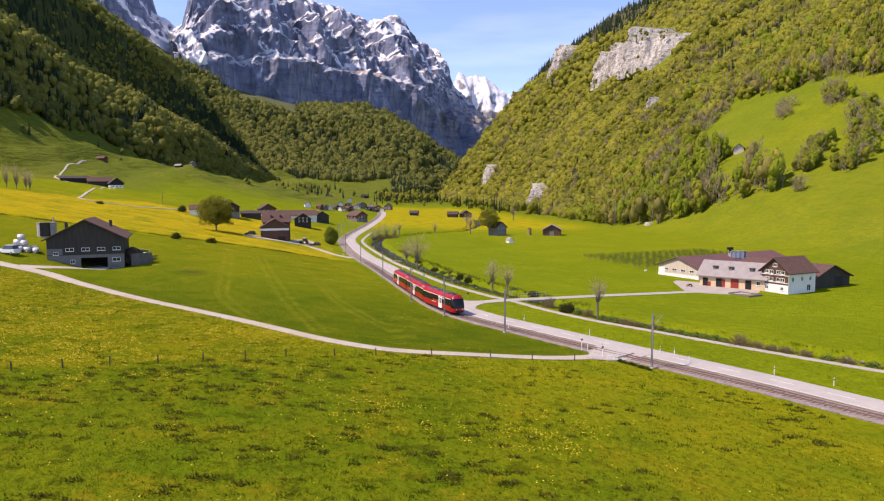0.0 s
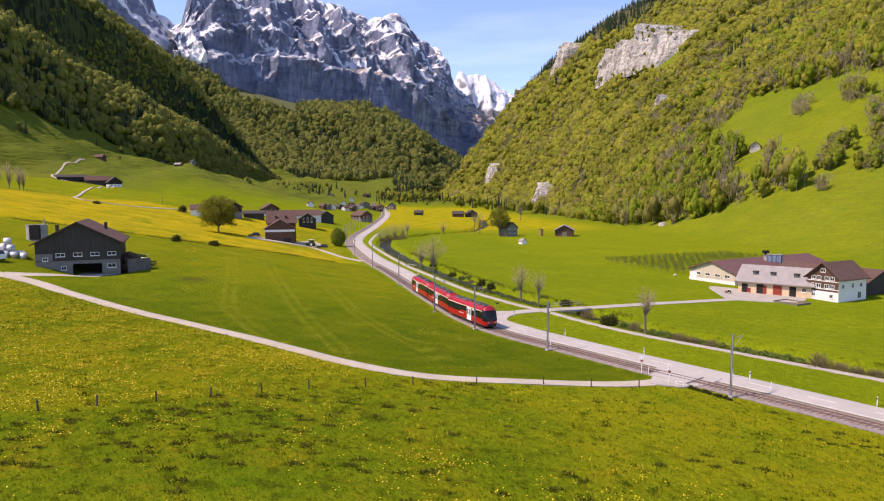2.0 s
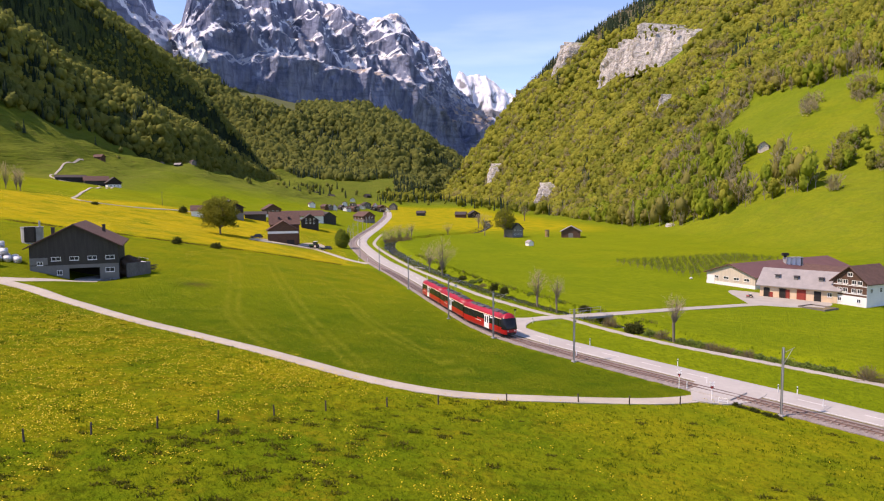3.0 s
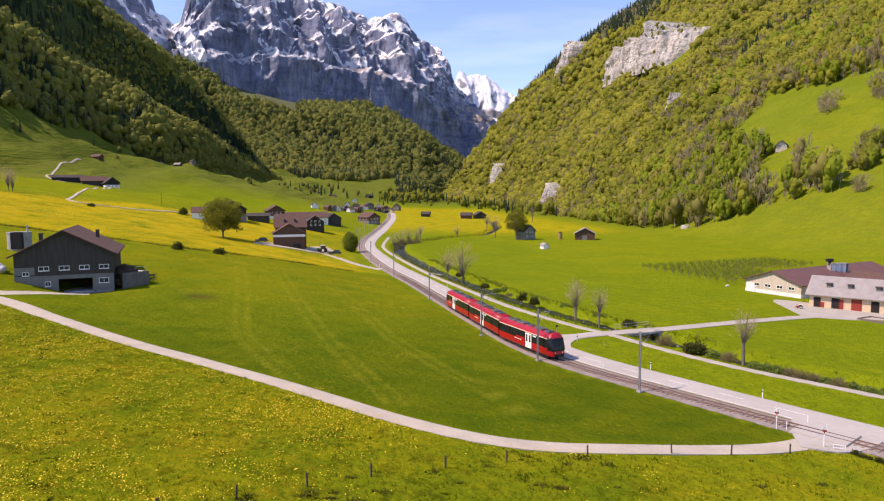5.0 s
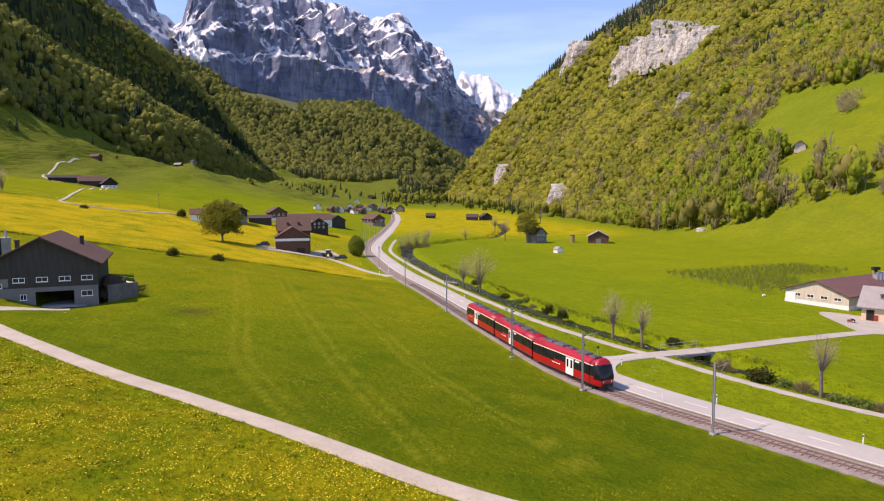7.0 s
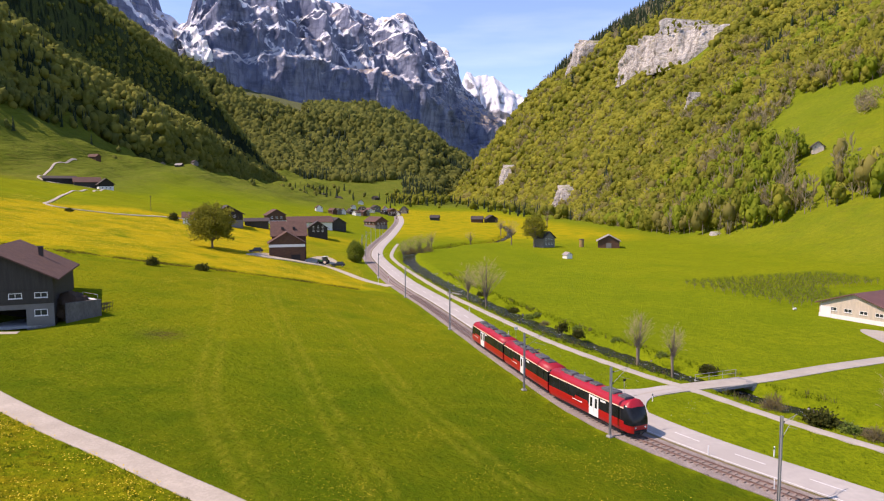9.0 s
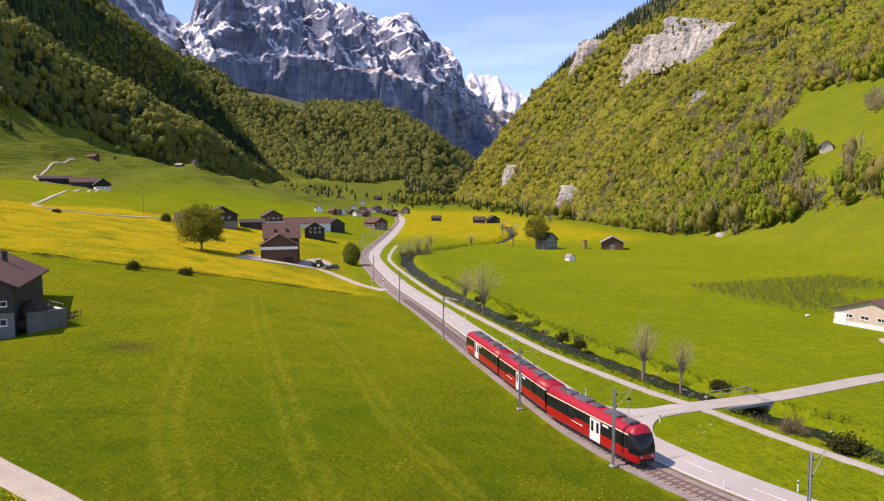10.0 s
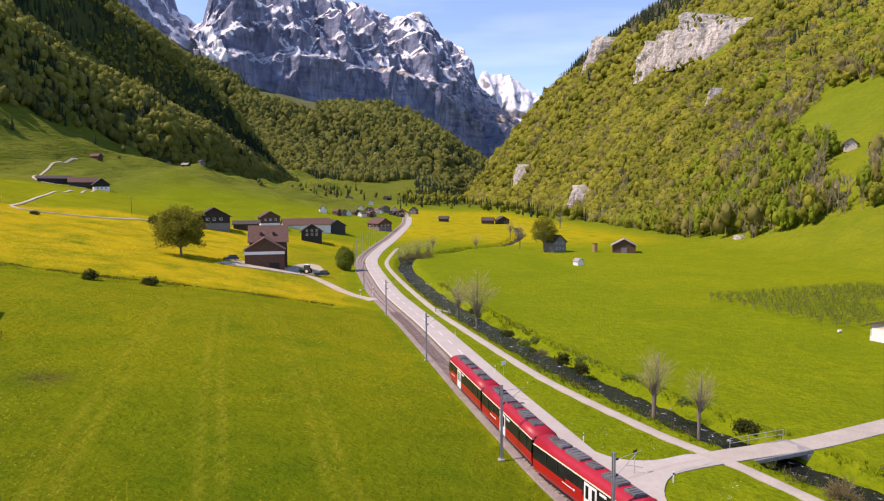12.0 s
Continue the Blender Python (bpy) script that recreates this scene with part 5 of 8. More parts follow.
def window(parent, face, u, z, w, h, bw, bl, shutter=None):
    """A window with frame and panes on a wall: f, b are the gable ends, l, r the long sides."""
    ob = part("window", boxes((-w / 2, w / 2, -0.06, 0.02, 0, 0.08), (-w / 2, w / 2, -0.06, 0.02, h - 0.08, h), (-w / 2, -w / 2 + 0.08, -0.06, 0.02, 0.08, h - 0.08), (w / 2 - 0.08, w / 2, -0.06, 0.02, 0.08, h - 0.08),
                              (-0.035, 0.035, -0.05, 0.02, 0.08, h - 0.08)), WHITE_PAINT, parent, "white-framed window")
    turn = {"f": 0, "r": math.pi / 2, "b": math.pi, "l": -math.pi / 2}[face]
    off = {"f": (u, -bl / 2), "b": (-u, bl / 2), "r": (bw / 2, u), "l": (-bw / 2, -u)}[face]
    ob.matrix_local = Matrix.Translation((*off, z)) @ Matrix.Rotation(turn, 4, "Z")
    for a, b in ((-w / 2 + 0.08, -0.035), (0.035, w / 2 - 0.08)):
        part("pane", boxes((a, b, -0.028, -0.008, 0.08, h - 0.08)), WINDOW_GLASS, ob)
    part("sill", boxes((-w / 2 - 0.06, w / 2 + 0.06, -0.14, 0.0, -0.07, -0.005)), WHITE_PAINT, ob)
    return ob


def doorway(parent, face, u, w, h, bw, bl, mat, label, z=0.0):
    ob = part("door", boxes((-w / 2, w / 2, -0.07, 0.0, 0.0, h), (-w / 2 - 0.1, -w / 2, -0.1, 0.0, 0, h + 0.1), (w / 2, w / 2 + 0.1, -0.1, 0.0, 0, h + 0.1), (-w / 2, w / 2, -0.1, 0.0, h, h + 0.1), (-0.02, 0.02, -0.085, -0.07, 0.05, h)), mat, parent, label)
    turn = {"f": 0, "r": math.pi / 2, "b": math.pi, "l": -math.pi / 2}[face]
    off = {"f": (u, -bl / 2), "b": (-u, bl / 2), "r": (bw / 2, u), "l": (-bw / 2, -u)}[face]
    ob.matrix_local = Matrix.Translation((*off, z)) @ Matrix.Rotation(turn, 4, "Z")
    return ob


def slab_roof(parent, w, l, eave, ridge, over, mat, thick=0.22, label="", lean=0.0):
    """Two pitched slabs that meet at the ridge."""
    for m in (-1, 1):
        bm = bmesh.new()
        run = w / 2 - m * lean
        rise = (ridge - eave) / run
        xe = run + over
        ze = eave - over * rise
        a, b = -l / 2 - over, l / 2 + over
        vs = [bm.verts.new(c) for y in (a, b) for c in ((m * 0 + lean, y, ridge), (m * xe + lean, y, ze), (m * xe + lean, y, ze + thick), (lean, y, ridge + thick * 1.1))]
        for q in ((0, 1, 2, 3), (4, 7, 6, 5), (0, 4, 5, 1), (1, 5, 6, 2), (2, 6, 7, 3), (3, 7, 4, 0)):
            bm.faces.new([vs[i] for i in q])
        bmesh.ops.recalc_face_normals(bm, faces=bm.faces)
        bmesh.ops.bevel(bm, geom=bm.edges[:], offset=0.03, segments=1, affect="EDGES")
        part("roof", bm, mat, parent, label)


def gable_walls(w, l, eave, ridge, deep=2.0, lean=0.0):
    bm = bmesh.new()
    vs = [bm.verts.new(c) for y in (-l / 2, l / 2) for c in ((-w / 2, y, -deep), (w / 2, y, -deep), (w / 2, y, eave), (lean, y, ridge), (-w / 2, y, eave))]
    bm.faces.new(vs[:5])
    bm.faces.new(vs[9:4:-1])
    for i in range(5):
        j = (i + 1) % 5
        bm.faces.new((vs[i], vs[5 + i], vs[5 + j], vs[j]))
    bmesh.ops.recalc_face_normals(bm, faces=bm.faces)
    return bm


def facing(nx, ny):
    return math.atan2(nx, -ny)


def gable_house(name, x, y, turn, w, l, eave, ridge, wall, roof, label, category, windows=(), doors=(), over=0.6, base=None, base_mat=None, chimney=None, group="", floor=None):
    """A house with a pitched roof: x across the gable, y along the ridge; the front gable looks along -y."""
    z = floor if floor is not None else ground_at(x, y)
    ob = thing(name, Matrix.Translation((x, y, z)) @ Matrix.Rotation(turn, 4, "Z"), label, category, group)
    part("wall", gable_walls(w, l, eave, ridge), wall, ob)
    if base:
        part("base_wall", boxes((-w / 2 - 0.04, w / 2 + 0.04, -l / 2 - 0.04, l / 2 + 0.04, -2.2, base)), base_mat, ob, "pale rendered base")
    slab_roof(ob, w, l, eave, ridge, over, roof)
    for face, u, zz, ww, hh in windows:
        window(ob, face, u, zz, ww, hh, w + (0.08 if base and zz < base else 0), l + (0.08 if base and zz < base else 0))
    for face, u, ww, hh, mat, lab in doors:
        doorway(ob, face, u, ww, hh, w + (0.08 if base else 0), l + (0.08 if base else 0), mat, lab)
    for cx, cy, ch in (chimney or ()):
        part("chimney", boxes((cx - 0.32, cx + 0.32, cy - 0.32, cy + 0.32, eave, ch), (cx - 0.42, cx + 0.42, cy - 0.42, cy + 0.42, ch, ch + 0.14), bevel=0.02), CONCRETE, ob)
    return ob


# the grey barn above the track
BW, BL, BE, BR = 15.2, 20.0, 6.8, 10.8
bn = Vector((0.249, -0.969))
barn = thing("barn", Matrix.Translation((-51.96 - bn.x * BL / 2, 150.8 - bn.y * BL / 2, 7.4)) @ Matrix.Rotation(facing(bn.x, bn.y), 4, "Z"), "large weathered grey barn with a concrete ground floor and brown roof", "barn")
fy_ = -BL / 2
part("base_wall", boxes((-BW / 2 + 3.0, -1.1, fy_, fy_ + 0.35, -1.5, 3.15), (4.2, BW / 2, fy_, fy_ + 0.35, -1.5, 3.15), (-1.1, 4.2, fy_, fy_ + 0.35, 2.4, 3.15)), GREY_WALL, barn, "pale grey rendered ground floor wall")
part("side_bay", boxes((-BW / 2, -BW / 2 + 3.0, fy_ - 0.05, fy_ + 0.35, -1.5, 4.6)), GREY_WALL, barn, "grey concrete corner bay")
up = bmesh.new()
vs = [up.verts.new((x, y, z)) for y in (fy_ + 0.02, fy_ + 0.3) for x, z in ((-BW / 2, 3.15), (BW / 2, 3.15), (BW / 2, BE), (0, BR), (-BW / 2, BE))]
up.faces.new(vs[:5])
up.faces.new(vs[9:4:-1])
for i in range(5):
    up.faces.new((vs[i], vs[5 + i], vs[5 + (i + 1) % 5], vs[(i + 1) % 5]))
bmesh.ops.recalc_face_normals(up, faces=up.faces)
part("gable_boarding", up, DARK_BOARDS, barn, "dark weathered vertical boarding")
part("boarding_batten", boxes((-BW / 2, BW / 2, fy_ - 0.05, fy_ + 0.01, 3.1, 3.28), (-BW / 2, BW / 2, fy_ - 0.04, fy_ + 0.01, 5.1, 5.22)), DARK_BOARDS, barn)
for x0, x1, y0, y1 in ((-BW / 2, -BW / 2 + 0.35, fy_ + 0.35, BL / 2), (BW / 2 - 0.35, BW / 2, fy_ + 0.35, BL / 2), (-BW / 2 + 0.35, BW / 2 - 0.35, BL / 2 - 0.35, BL / 2)):
    part("side_wall", boxes((x0, x1, y0, y1, -1.5, BE)), DARK_BOARDS, barn)
part("floor_slab", boxes((-BW / 2 + 0.35, BW / 2 - 0.35, fy_, BL / 2 - 0.35, -0.3, 0.05)), CONCRETE, barn)
# inner wall and ceiling carry the stable's darkness in their colour
part("inner_wall", boxes((-BW / 2 + 0.35, BW / 2 - 0.35, fy_ + 7, fy_ + 7.2, 0.05, 2.7), (-BW / 2 + 0.35, BW / 2 - 0.35, fy_ + 0.4, fy_ + 7, 2.7, 2.9)), SHADE_BLACK, barn, "inner wall blackened for the shade inside the stable")
slab_roof(barn, BW, BL, BE, BR, 0.9, ROOF_BROWN)
part("barge_board", boxes((-0.2, 0.2, fy_ - 0.95, fy_ - 0.9, BR - 0.2, BR + 0.2)), ROOF_DARK, barn)
for u in (-3.2, -0.1, 3.0, 6.1):
    window(barn, "f", u, 3.95, 1.6, 0.75, BW, BL)
for u, z, w in ((-2.7, 1.2, 0.9), (6.0, 1.4, 1.6)):
    window(barn, "f", u, z, w, 0.9, BW, BL)
window(barn, "f", -5.9, 3.2, 1.0, 0.7, BW, BL + 0.1)
for cx, cy, ch in ((-4.6, -2, 10.0), (4.2, 3, 10.2)):
    part("roof_vent", boxes((cx - 0.3, cx + 0.3, cy - 0.3, cy + 0.3, 8.0, ch), (cx - 0.4, cx + 0.4, cy - 0.4, cy + 0.4, ch, ch + 0.12), bevel=0.02), ROOF_DARK, barn, "dark metal roof vent")
# walled dung yard beside the barn
pit = thing("dung_yard", stand(-40.2, 156.4, math.atan2(7, 7.2)), "concrete-walled dung yard beside the barn", "yard wall")
DIRTY = paint("stained_concrete", (0.165, 0.155, 0.142), (0.10, 0.092, 0.083), 1.6, 0.9, bump=0.3, grime=0.5, stretch=(1, 1, 0.4))
part("front_wall", boxes((-4.4, 0.5, -0.2, 0.2, -1.5, 2.5), bevel=0.03), DIRTY, pit)
part("side_wall", boxes((0.15, 0.5, 0.2, 5.6, -1.5, 2.2), bevel=0.03), DIRTY, pit)
part("coping", boxes((0.08, 0.57, 0.25, 5.6, 2.2, 2.34), bevel=0.02), PLASTER, pit, "pale coping along the side wall")
part("rail", tubes(((0.3, 0.4, 2.3), (0.3, 0.4, 3.1), 0.03, 0.03, 6), ((0.3, 5.4, 2.3), (0.3, 5.4, 3.1), 0.03, 0.03, 6), ((0.3, 0.4, 3.1), (0.3, 5.4, 3.1), 0.03, 0.03, 6)), POLE_STEEL, pit, "grey pipe railing")
DUNG = paint("straw_dung", (0.075, 0.05, 0.032), (0.12, 0.08, 0.05), 0.8, 0.95, bump=0.8, depth=0.1)
bm = bmesh.new()
bmesh.ops.create_icosphere(bm, subdivisions=4, radius=1)
for v in bm.verts:
    n_ = noise.noise(v.co * 2.3) + 0.4 * noise.noise(v.co * 7)
    v.co = Vector((v.co.x * 2.5, v.co.y * 2.6, v.co.z * 2.3)) * (1 + 0.35 * n_)
heap = part("manure", bm, DUNG, None, smooth=True)
heap.matrix_world = pit.matrix_world @ Matrix.Translation((-2.3, 3.0, 1.2))
tagged(heap, "dark straw dung heap behind a concrete wall", "manure")
for k, (hx, hy) in enumerate(((1.1, 1.6), (1.9, 2.6), (2.7, 3.4))):
    hurdle = thing("hurdle", pit.matrix_world @ Matrix.Translation((hx, hy, -0.25)) @ Matrix.Rotation(0.35, 4, "X"), "dark slatted livestock hurdle leaning by the dung yard", "hurdle", "leaning hurdles")
    for x_ in (-0.9, -0.45, 0, 0.45, 0.9):
        part("upright", tubes(((x_, 0, -0.4), (x_, 0, 1.9), 0.035, 0.035, 6)), DARK_BOARDS, hurdle)
    for z_ in (0.3, 1.0, 1.7):
        part("crossbar", boxes((-0.95, 0.95, 0.035, 0.07, z_ - 0.05, z_ + 0.05)), DARK_BOARDS, hurdle)

silo = thing("silo", stand(-70.1, 175.0), "round pale grey feed silo with a dark open side", "silo")
part("shell", tubes(((0, 0, -1), (0, 0, 3.5), 2.2, 2.2, 28)), CONCRETE, silo)
part("rim", tubes(((0, 0, 3.4), (0, 0, 3.6), 2.3, 2.3, 28)), POLE_STEEL, silo)
# black box added in place of the silo's dark opening
part("opening_block", boxes((-0.7, 1.5, -2.35, -0.5, 0.2, 3.65), bevel=0.08), BLACK_BOARDS, silo, "black box standing in for the silo's dark opening")
part("filling_pipe", tubes(((1.9, -0.6, 0), (1.9, -0.6, 5.0), 0.22, 0.18, 10)), CONCRETE, silo)


def bale():
    bm = bmesh.new()
    bmesh.ops.create_cone(bm, cap_ends=True, segments=20, radius1=0.72, radius2=0.72, depth=1.25)
    bmesh.ops.bevel(bm, geom=[e for e in bm.edges], offset=0.12, segments=2, affect="EDGES")
    for v in bm.verts:
        v.co *= 1 + 0.035 * noise.noise(v.co * 3)
    me = bpy.data.meshes.new("silage_bale")
    bm.to_mesh(me)
    bm.free()
    me.materials.append(FILM)
    me.polygons.foreach_set("use_smooth", [True] * len(me.polygons))
    return me


bale_me = bale()
for k, (dx, dy, dz) in enumerate(((0, 0, 0), (1.5, 0.3, 0), (-1.5, 0.2, 0), (0.7, 1.6, 0), (-0.8, 1.7, 0), (2.2, 1.7, 0), (0.75, 0.7, 1.28), (-0.7, 0.8, 1.28), (0.1, 0.9, 2.5), (3.2, 0.6, 0))):
    ob = new("silage_bale", bale_me)
    ob.matrix_world = stand(-66.5 + dx, 152.5 + dy, 0.7 * k, 0.6 + dz)
    tagged(ob, "round silage bale wrapped in white film", "bale", "white silage bales")


def car(x, y, turn, mat, label, long=4.3, high=1.5, dz=0.0):
    ob = thing("car", stand(x, y, turn, dz), label, "car")
    bm = boxes((-0.85, 0.85, -long / 2, long / 2, 0.32, high * 0.6), bevel=0.12)
    part("body", bm, mat, ob)
    bm = bmesh.new()
    a, b = -long * 0.42, long * 0.22
    vs = [bm.verts.new(c) for z, k in ((high * 0.58, 0), (high, 1)) for c in ((-0.78 + 0.14 * k, a + 0.3 * k, z), (0.78 - 0.14 * k, a + 0.3 * k, z), (0.78 - 0.14 * k, b - 0.55 * k, z), (-0.78 + 0.14 * k, b - 0.55 * k, z))]
    for q in ((0, 1, 5, 4), (1, 2, 6, 5), (2, 3, 7, 6), (3, 0, 4, 7)):
        bm.faces.new([vs[i] for i in q])
    part("glazing", bm, WINDOW_GLASS, ob, "dark car windows")
    part("roof", boxes((-0.66, 0.66, a + 0.28, b - 0.5, high - 0.04, high + 0.03), bevel=0.03), mat, ob)
    for wx in (-0.8, 0.8):
        for wy in (-long * 0.31, long * 0.31):
            t = part("wheel", tubes(((wx - 0.1, wy, 0.32), (wx + 0.1, wy, 0.32), 0.32, 0.32, 18)), TYRE, ob)
            part("rim", tubes(((wx - 0.11, wy, 0.32), (wx + 0.11, wy, 0.32), 0.19, 0.19, 14)), POLE_STEEL, t)
    for lx in (-0.6, 0.6):
        part("headlight", boxes((lx - 0.16, lx + 0.16, long / 2 - 0.04, long / 2 + 0.02, 0.62, 0.76), bevel=0.02), LAMP_GLASS, ob)
    return ob


car(-67.0, 149.2, 1.1, CAR_WHITE, "white van parked beside the silage bales", 5.0, 2.0)


def tractor(x, y, turn, mat, label, dz=0.0):
    ob = thing("tractor", stand(x, y, turn, dz), label, "tractor")
    part("bonnet", boxes((-0.4, 0.4, 0.2, 2.0, 0.85, 1.55), bevel=0.1), mat, ob)
    part("cab", boxes((-0.7, 0.7, -1.1, 0.25, 1.3, 2.5), bevel=0.06), WINDOW_GLASS, ob, "glazed cab")
    part("cab_roof", boxes((-0.8, 0.8, -1.2, 0.35, 2.5, 2.65), bevel=0.05), WHITE_PAINT, ob)
    part("chassis", boxes((-0.35, 0.35, -1.2, 1.9, 0.55, 0.95), bevel=0.03), BLACK_PART, ob)
    for wx in (-0.85, 0.85):
        for wy, r in ((-0.75, 0.8), (1.45, 0.5)):
            t = part("wheel", tubes(((wx - 0.2, wy, r), (wx + 0.2, wy, r), r, r, 20)), TYRE, ob)
            part("rim", tubes(((wx - 0.21, wy, r), (wx + 0.21, wy, r), r * 0.55, r * 0.55, 16)), CREAM, t)
    part("exhaust", tubes(((0.3, 1.0, 1.5), (0.3, 1.0, 2.4), 0.04, 0.04, 8)), BLACK_PART, ob)
    return ob


# the large farm across the stream
AX = Vector((0.94, 0.35)).normalized()
gable_house("cattle_shed", 105 + AX.x * 22, 182 + AX.y * 22, facing(-AX.x, -AX.y), 15.5, 44, 3.2, 5.9, PALE_BOARDS, ROOF_MAROON, "long cattle shed with pale boarded gable and maroon sheet roof", "shed",
            [("f", u, 1.7, 1.7, 0.8) for u in (-4.6, -1.3, 2.0, 5.2)] + [("l", u, 1.6, 1.5, 0.8) for u in (-16, -10, -4, 2)], [("f", -6.2, 2.2, 2.4, WHITE_PAINT, "white roller door")], over=0.7, base=0.9, base_mat=PLASTER)
SX = Vector((0.63, -0.777)).normalized()
SN = Vector((-SX.y, SX.x))
sc = Vector((102.5, 165)) + SX * 8.5 + SN * 4.8
# the dark doorways are closed panels coloured like the shade within
gable_house("stable", sc.x, sc.y, facing(SX.x, SX.y) + math.pi, 9.6, 17, 3.3, 6.6, OCHRE_WALL, ROOF_GREY, "ochre boarded stable with a grey roof and small roof vents", "stable",
            [("r", 6.9, 1.3, 1.0, 1.0)], [("r", -6.9, 1.2, 2.2, SHADE_BLACK, "dark panel painted as an open doorway"), ("r", -5.9, 0.7, 1.2, DOOR_RED, "red half door folded back"), ("r", -2.1, 0.7, 2.1, DOOR_RED, "red door leaf folded back"), ("r", -3.2, 1.4, 2.3, SHADE_BLACK, "dark panel painted as an open doorway"), ("r", 0.9, 1.8, 2.4, DOOR_RED, "red boarded stable door"), ("r", 4.4, 1.3, 2.3, SHADE_BLACK, "dark panel painted as an open doorway")], over=0.8)
stable = bpy.data.objects["stable"]
for u in (-5.0, -0.8, 4.6):
    d = part("roof_dormer", boxes((2.4, 3.3, u - 0.45, u + 0.45, 4.3, 5.4), bevel=0.03), GREY_WALL, stable, "small grey dormer vent")
    part("dormer_roof", boxes((1.9, 3.6, u - 0.6, u + 0.6, 5.4, 5.52)), ROOF_DARK, d)
HX = Vector((0.31, -0.951)).normalized()
HN = Vector((-HX.y, HX.x))
hc = Vector((115.4, 145.6)) - HX * 3.9 + HN * 5.2
farmhouse = gable_house("farmhouse", hc.x, hc.y, facing(-HN.x, -HN.y), 7.8, 10.4, 5.6, 8.9, BROWN_SHINGLE, ROOF_BROWN, "farmhouse with brown shingled gable and white side wall", "house",
            [("f", u, z, 1.1, 0.95) for z in (3.0, 4.9) for u in (-2.3, -1.0, 1.0, 2.3)] + [("f", 0, 6.7, 1.2, 0.9), ("r", -3.6, 3.1, 0.9, 1.1), ("r", 0, 3.1, 0.9, 1.1), ("r", 3.2, 3.1, 0.9, 1.1), ("r", 2.6, 0.5, 1.4, 1.6), ("f", -2.2, 0.8, 0.9, 0.9), ("f", 2.2, 0.8, 0.9, 0.9)],
            over=0.7, base=2.2, base_mat=PLASTER)
part("side_cladding", boxes((3.9, 3.925, -5.24, 5.24, 2.2, 5.6)), PLASTER, farmhouse, "white boarded side wall")
part("string_course", boxes((-3.95, 3.95, -5.27, -5.19, 2.65, 2.85), (-3.95, 3.95, -5.27, -5.19, 4.55, 4.72)), PLASTER, farmhouse, "white moulding between the storeys")
part("porch", boxes((-6.9, -3.95, -4.6, 4.2, -1.5, 3.4)), PLASTER, farmhouse, "white linking wing")
part("porch_roof", boxes((-7.3, -3.7, -4.9, 4.5, 3.4, 3.6)), ROOF_BROWN, farmhouse)
RXn = Vector((0.31, -0.95)).normalized()
rc = Vector((135.4, 155.4)) - RXn * 13
gable_house("field_barn", rc.x, rc.y, facing(RXn.x, RXn.y), 15.4, 26, 2.7, 5.8, DARK_BOARDS, ROOF_BROWN, "dark boarded barn with a brown roof", "barn", (), [("f", 3, 3.0, 2.5, BLACK_BOARDS, "black boarded barn door")], over=0.8)
vent = thing("feed_tower", Matrix.Translation((127.5, 187, float(height(127.5, 187)))), "white roof-top feed hopper with a dark conveyor head", "feed hopper")
for x_ in (-1.6, 0, 1.6):
    part("hopper", tubes(((x_, 0, 3.5), (x_, 0, 6.9), 0.75, 0.75, 20)), PLASTER, vent, "white upright tank")
part("frame", boxes((-2.6, 2.6, -0.9, 0.9, 6.9, 7.05), (-2.6, -2.45, -0.8, 0.8, -1, 6.9), (2.45, 2.6, -0.8, 0.8, -1, 6.9)), POLE_STEEL, vent)
part("conveyor_head", boxes((-3.4, -1.6, -0.5, 0.5, 7.5, 8.3), (-2.7, -2.2, -0.3, 0.3, 7.05, 7.5), bevel=0.06), BLACK_BOARDS, vent, "dark conveyor head")
tractor(98.2, 162.5, 0.8, TRACTOR_RED, "small red garden tractor at the edge of the farmyard", 0.06).scale = (0.4, 0.4, 0.36)
POST_GREY = paint("grey_boards", (0.20, 0.17, 0.13), (0.14, 0.12, 0.10), 0.3, 0.9, bump=0.4)
garden = thing("garden_enclosure", stand(104.6, 147.0, facing(HX.x, HX.y)) @ Matrix.Diagonal((0.75, 0.75, 0.75, 1)), "low boarded garden bed enclosure by the farmhouse", "garden bed")
for r in ((-3.2, 3.2, -4.2, -4.1), (-3.2, 3.2, 4.1, 4.2), (-3.2, -3.1, -4.1, 4.1), (3.1, 3.2, -4.1, 4.1)):
    part("board", boxes((*r, -0.3, 0.5)), POST_GREY, garden)
part("soil", boxes((-3.1, 3.1, -4.1, 4.1, -0.3, 0.12)), VERGE, garden)

# the tall farmhouse in the buttercup meadow
hm = Vector((-23.6, 264.5))
h1 = gable_house("tall_farmhouse", hm.x, hm.y + 9, facing(0.13, -0.99) + math.pi / 2, 9.0, 10.6, 8.2, 12.4, BROWN_SHINGLE, ROOF_BROWN, "tall brown farmhouse with a broad tiled roof", "house",
                 [("r", -3, 3.2, 1.1, 1.1), ("r", 3, 3.2, 1.1, 1.1)], over=0.5, floor=4.6, chimney=[(1.2, -2.2, 12.2), (1.2, 2.4, 12.2)])
for sx in (-1, 1):
    part("roof_hatch", boxes((sx * 2.9 - 0.35, sx * 2.9 + 0.35, -2.0, -1.2, 10.0, 10.75), (sx * 2.9 - 0.35, sx * 2.9 + 0.35, 1.6, 2.4, 10.0, 10.75), bevel=0.02), ROOF_DARK, h1, "small dark roof hatches")
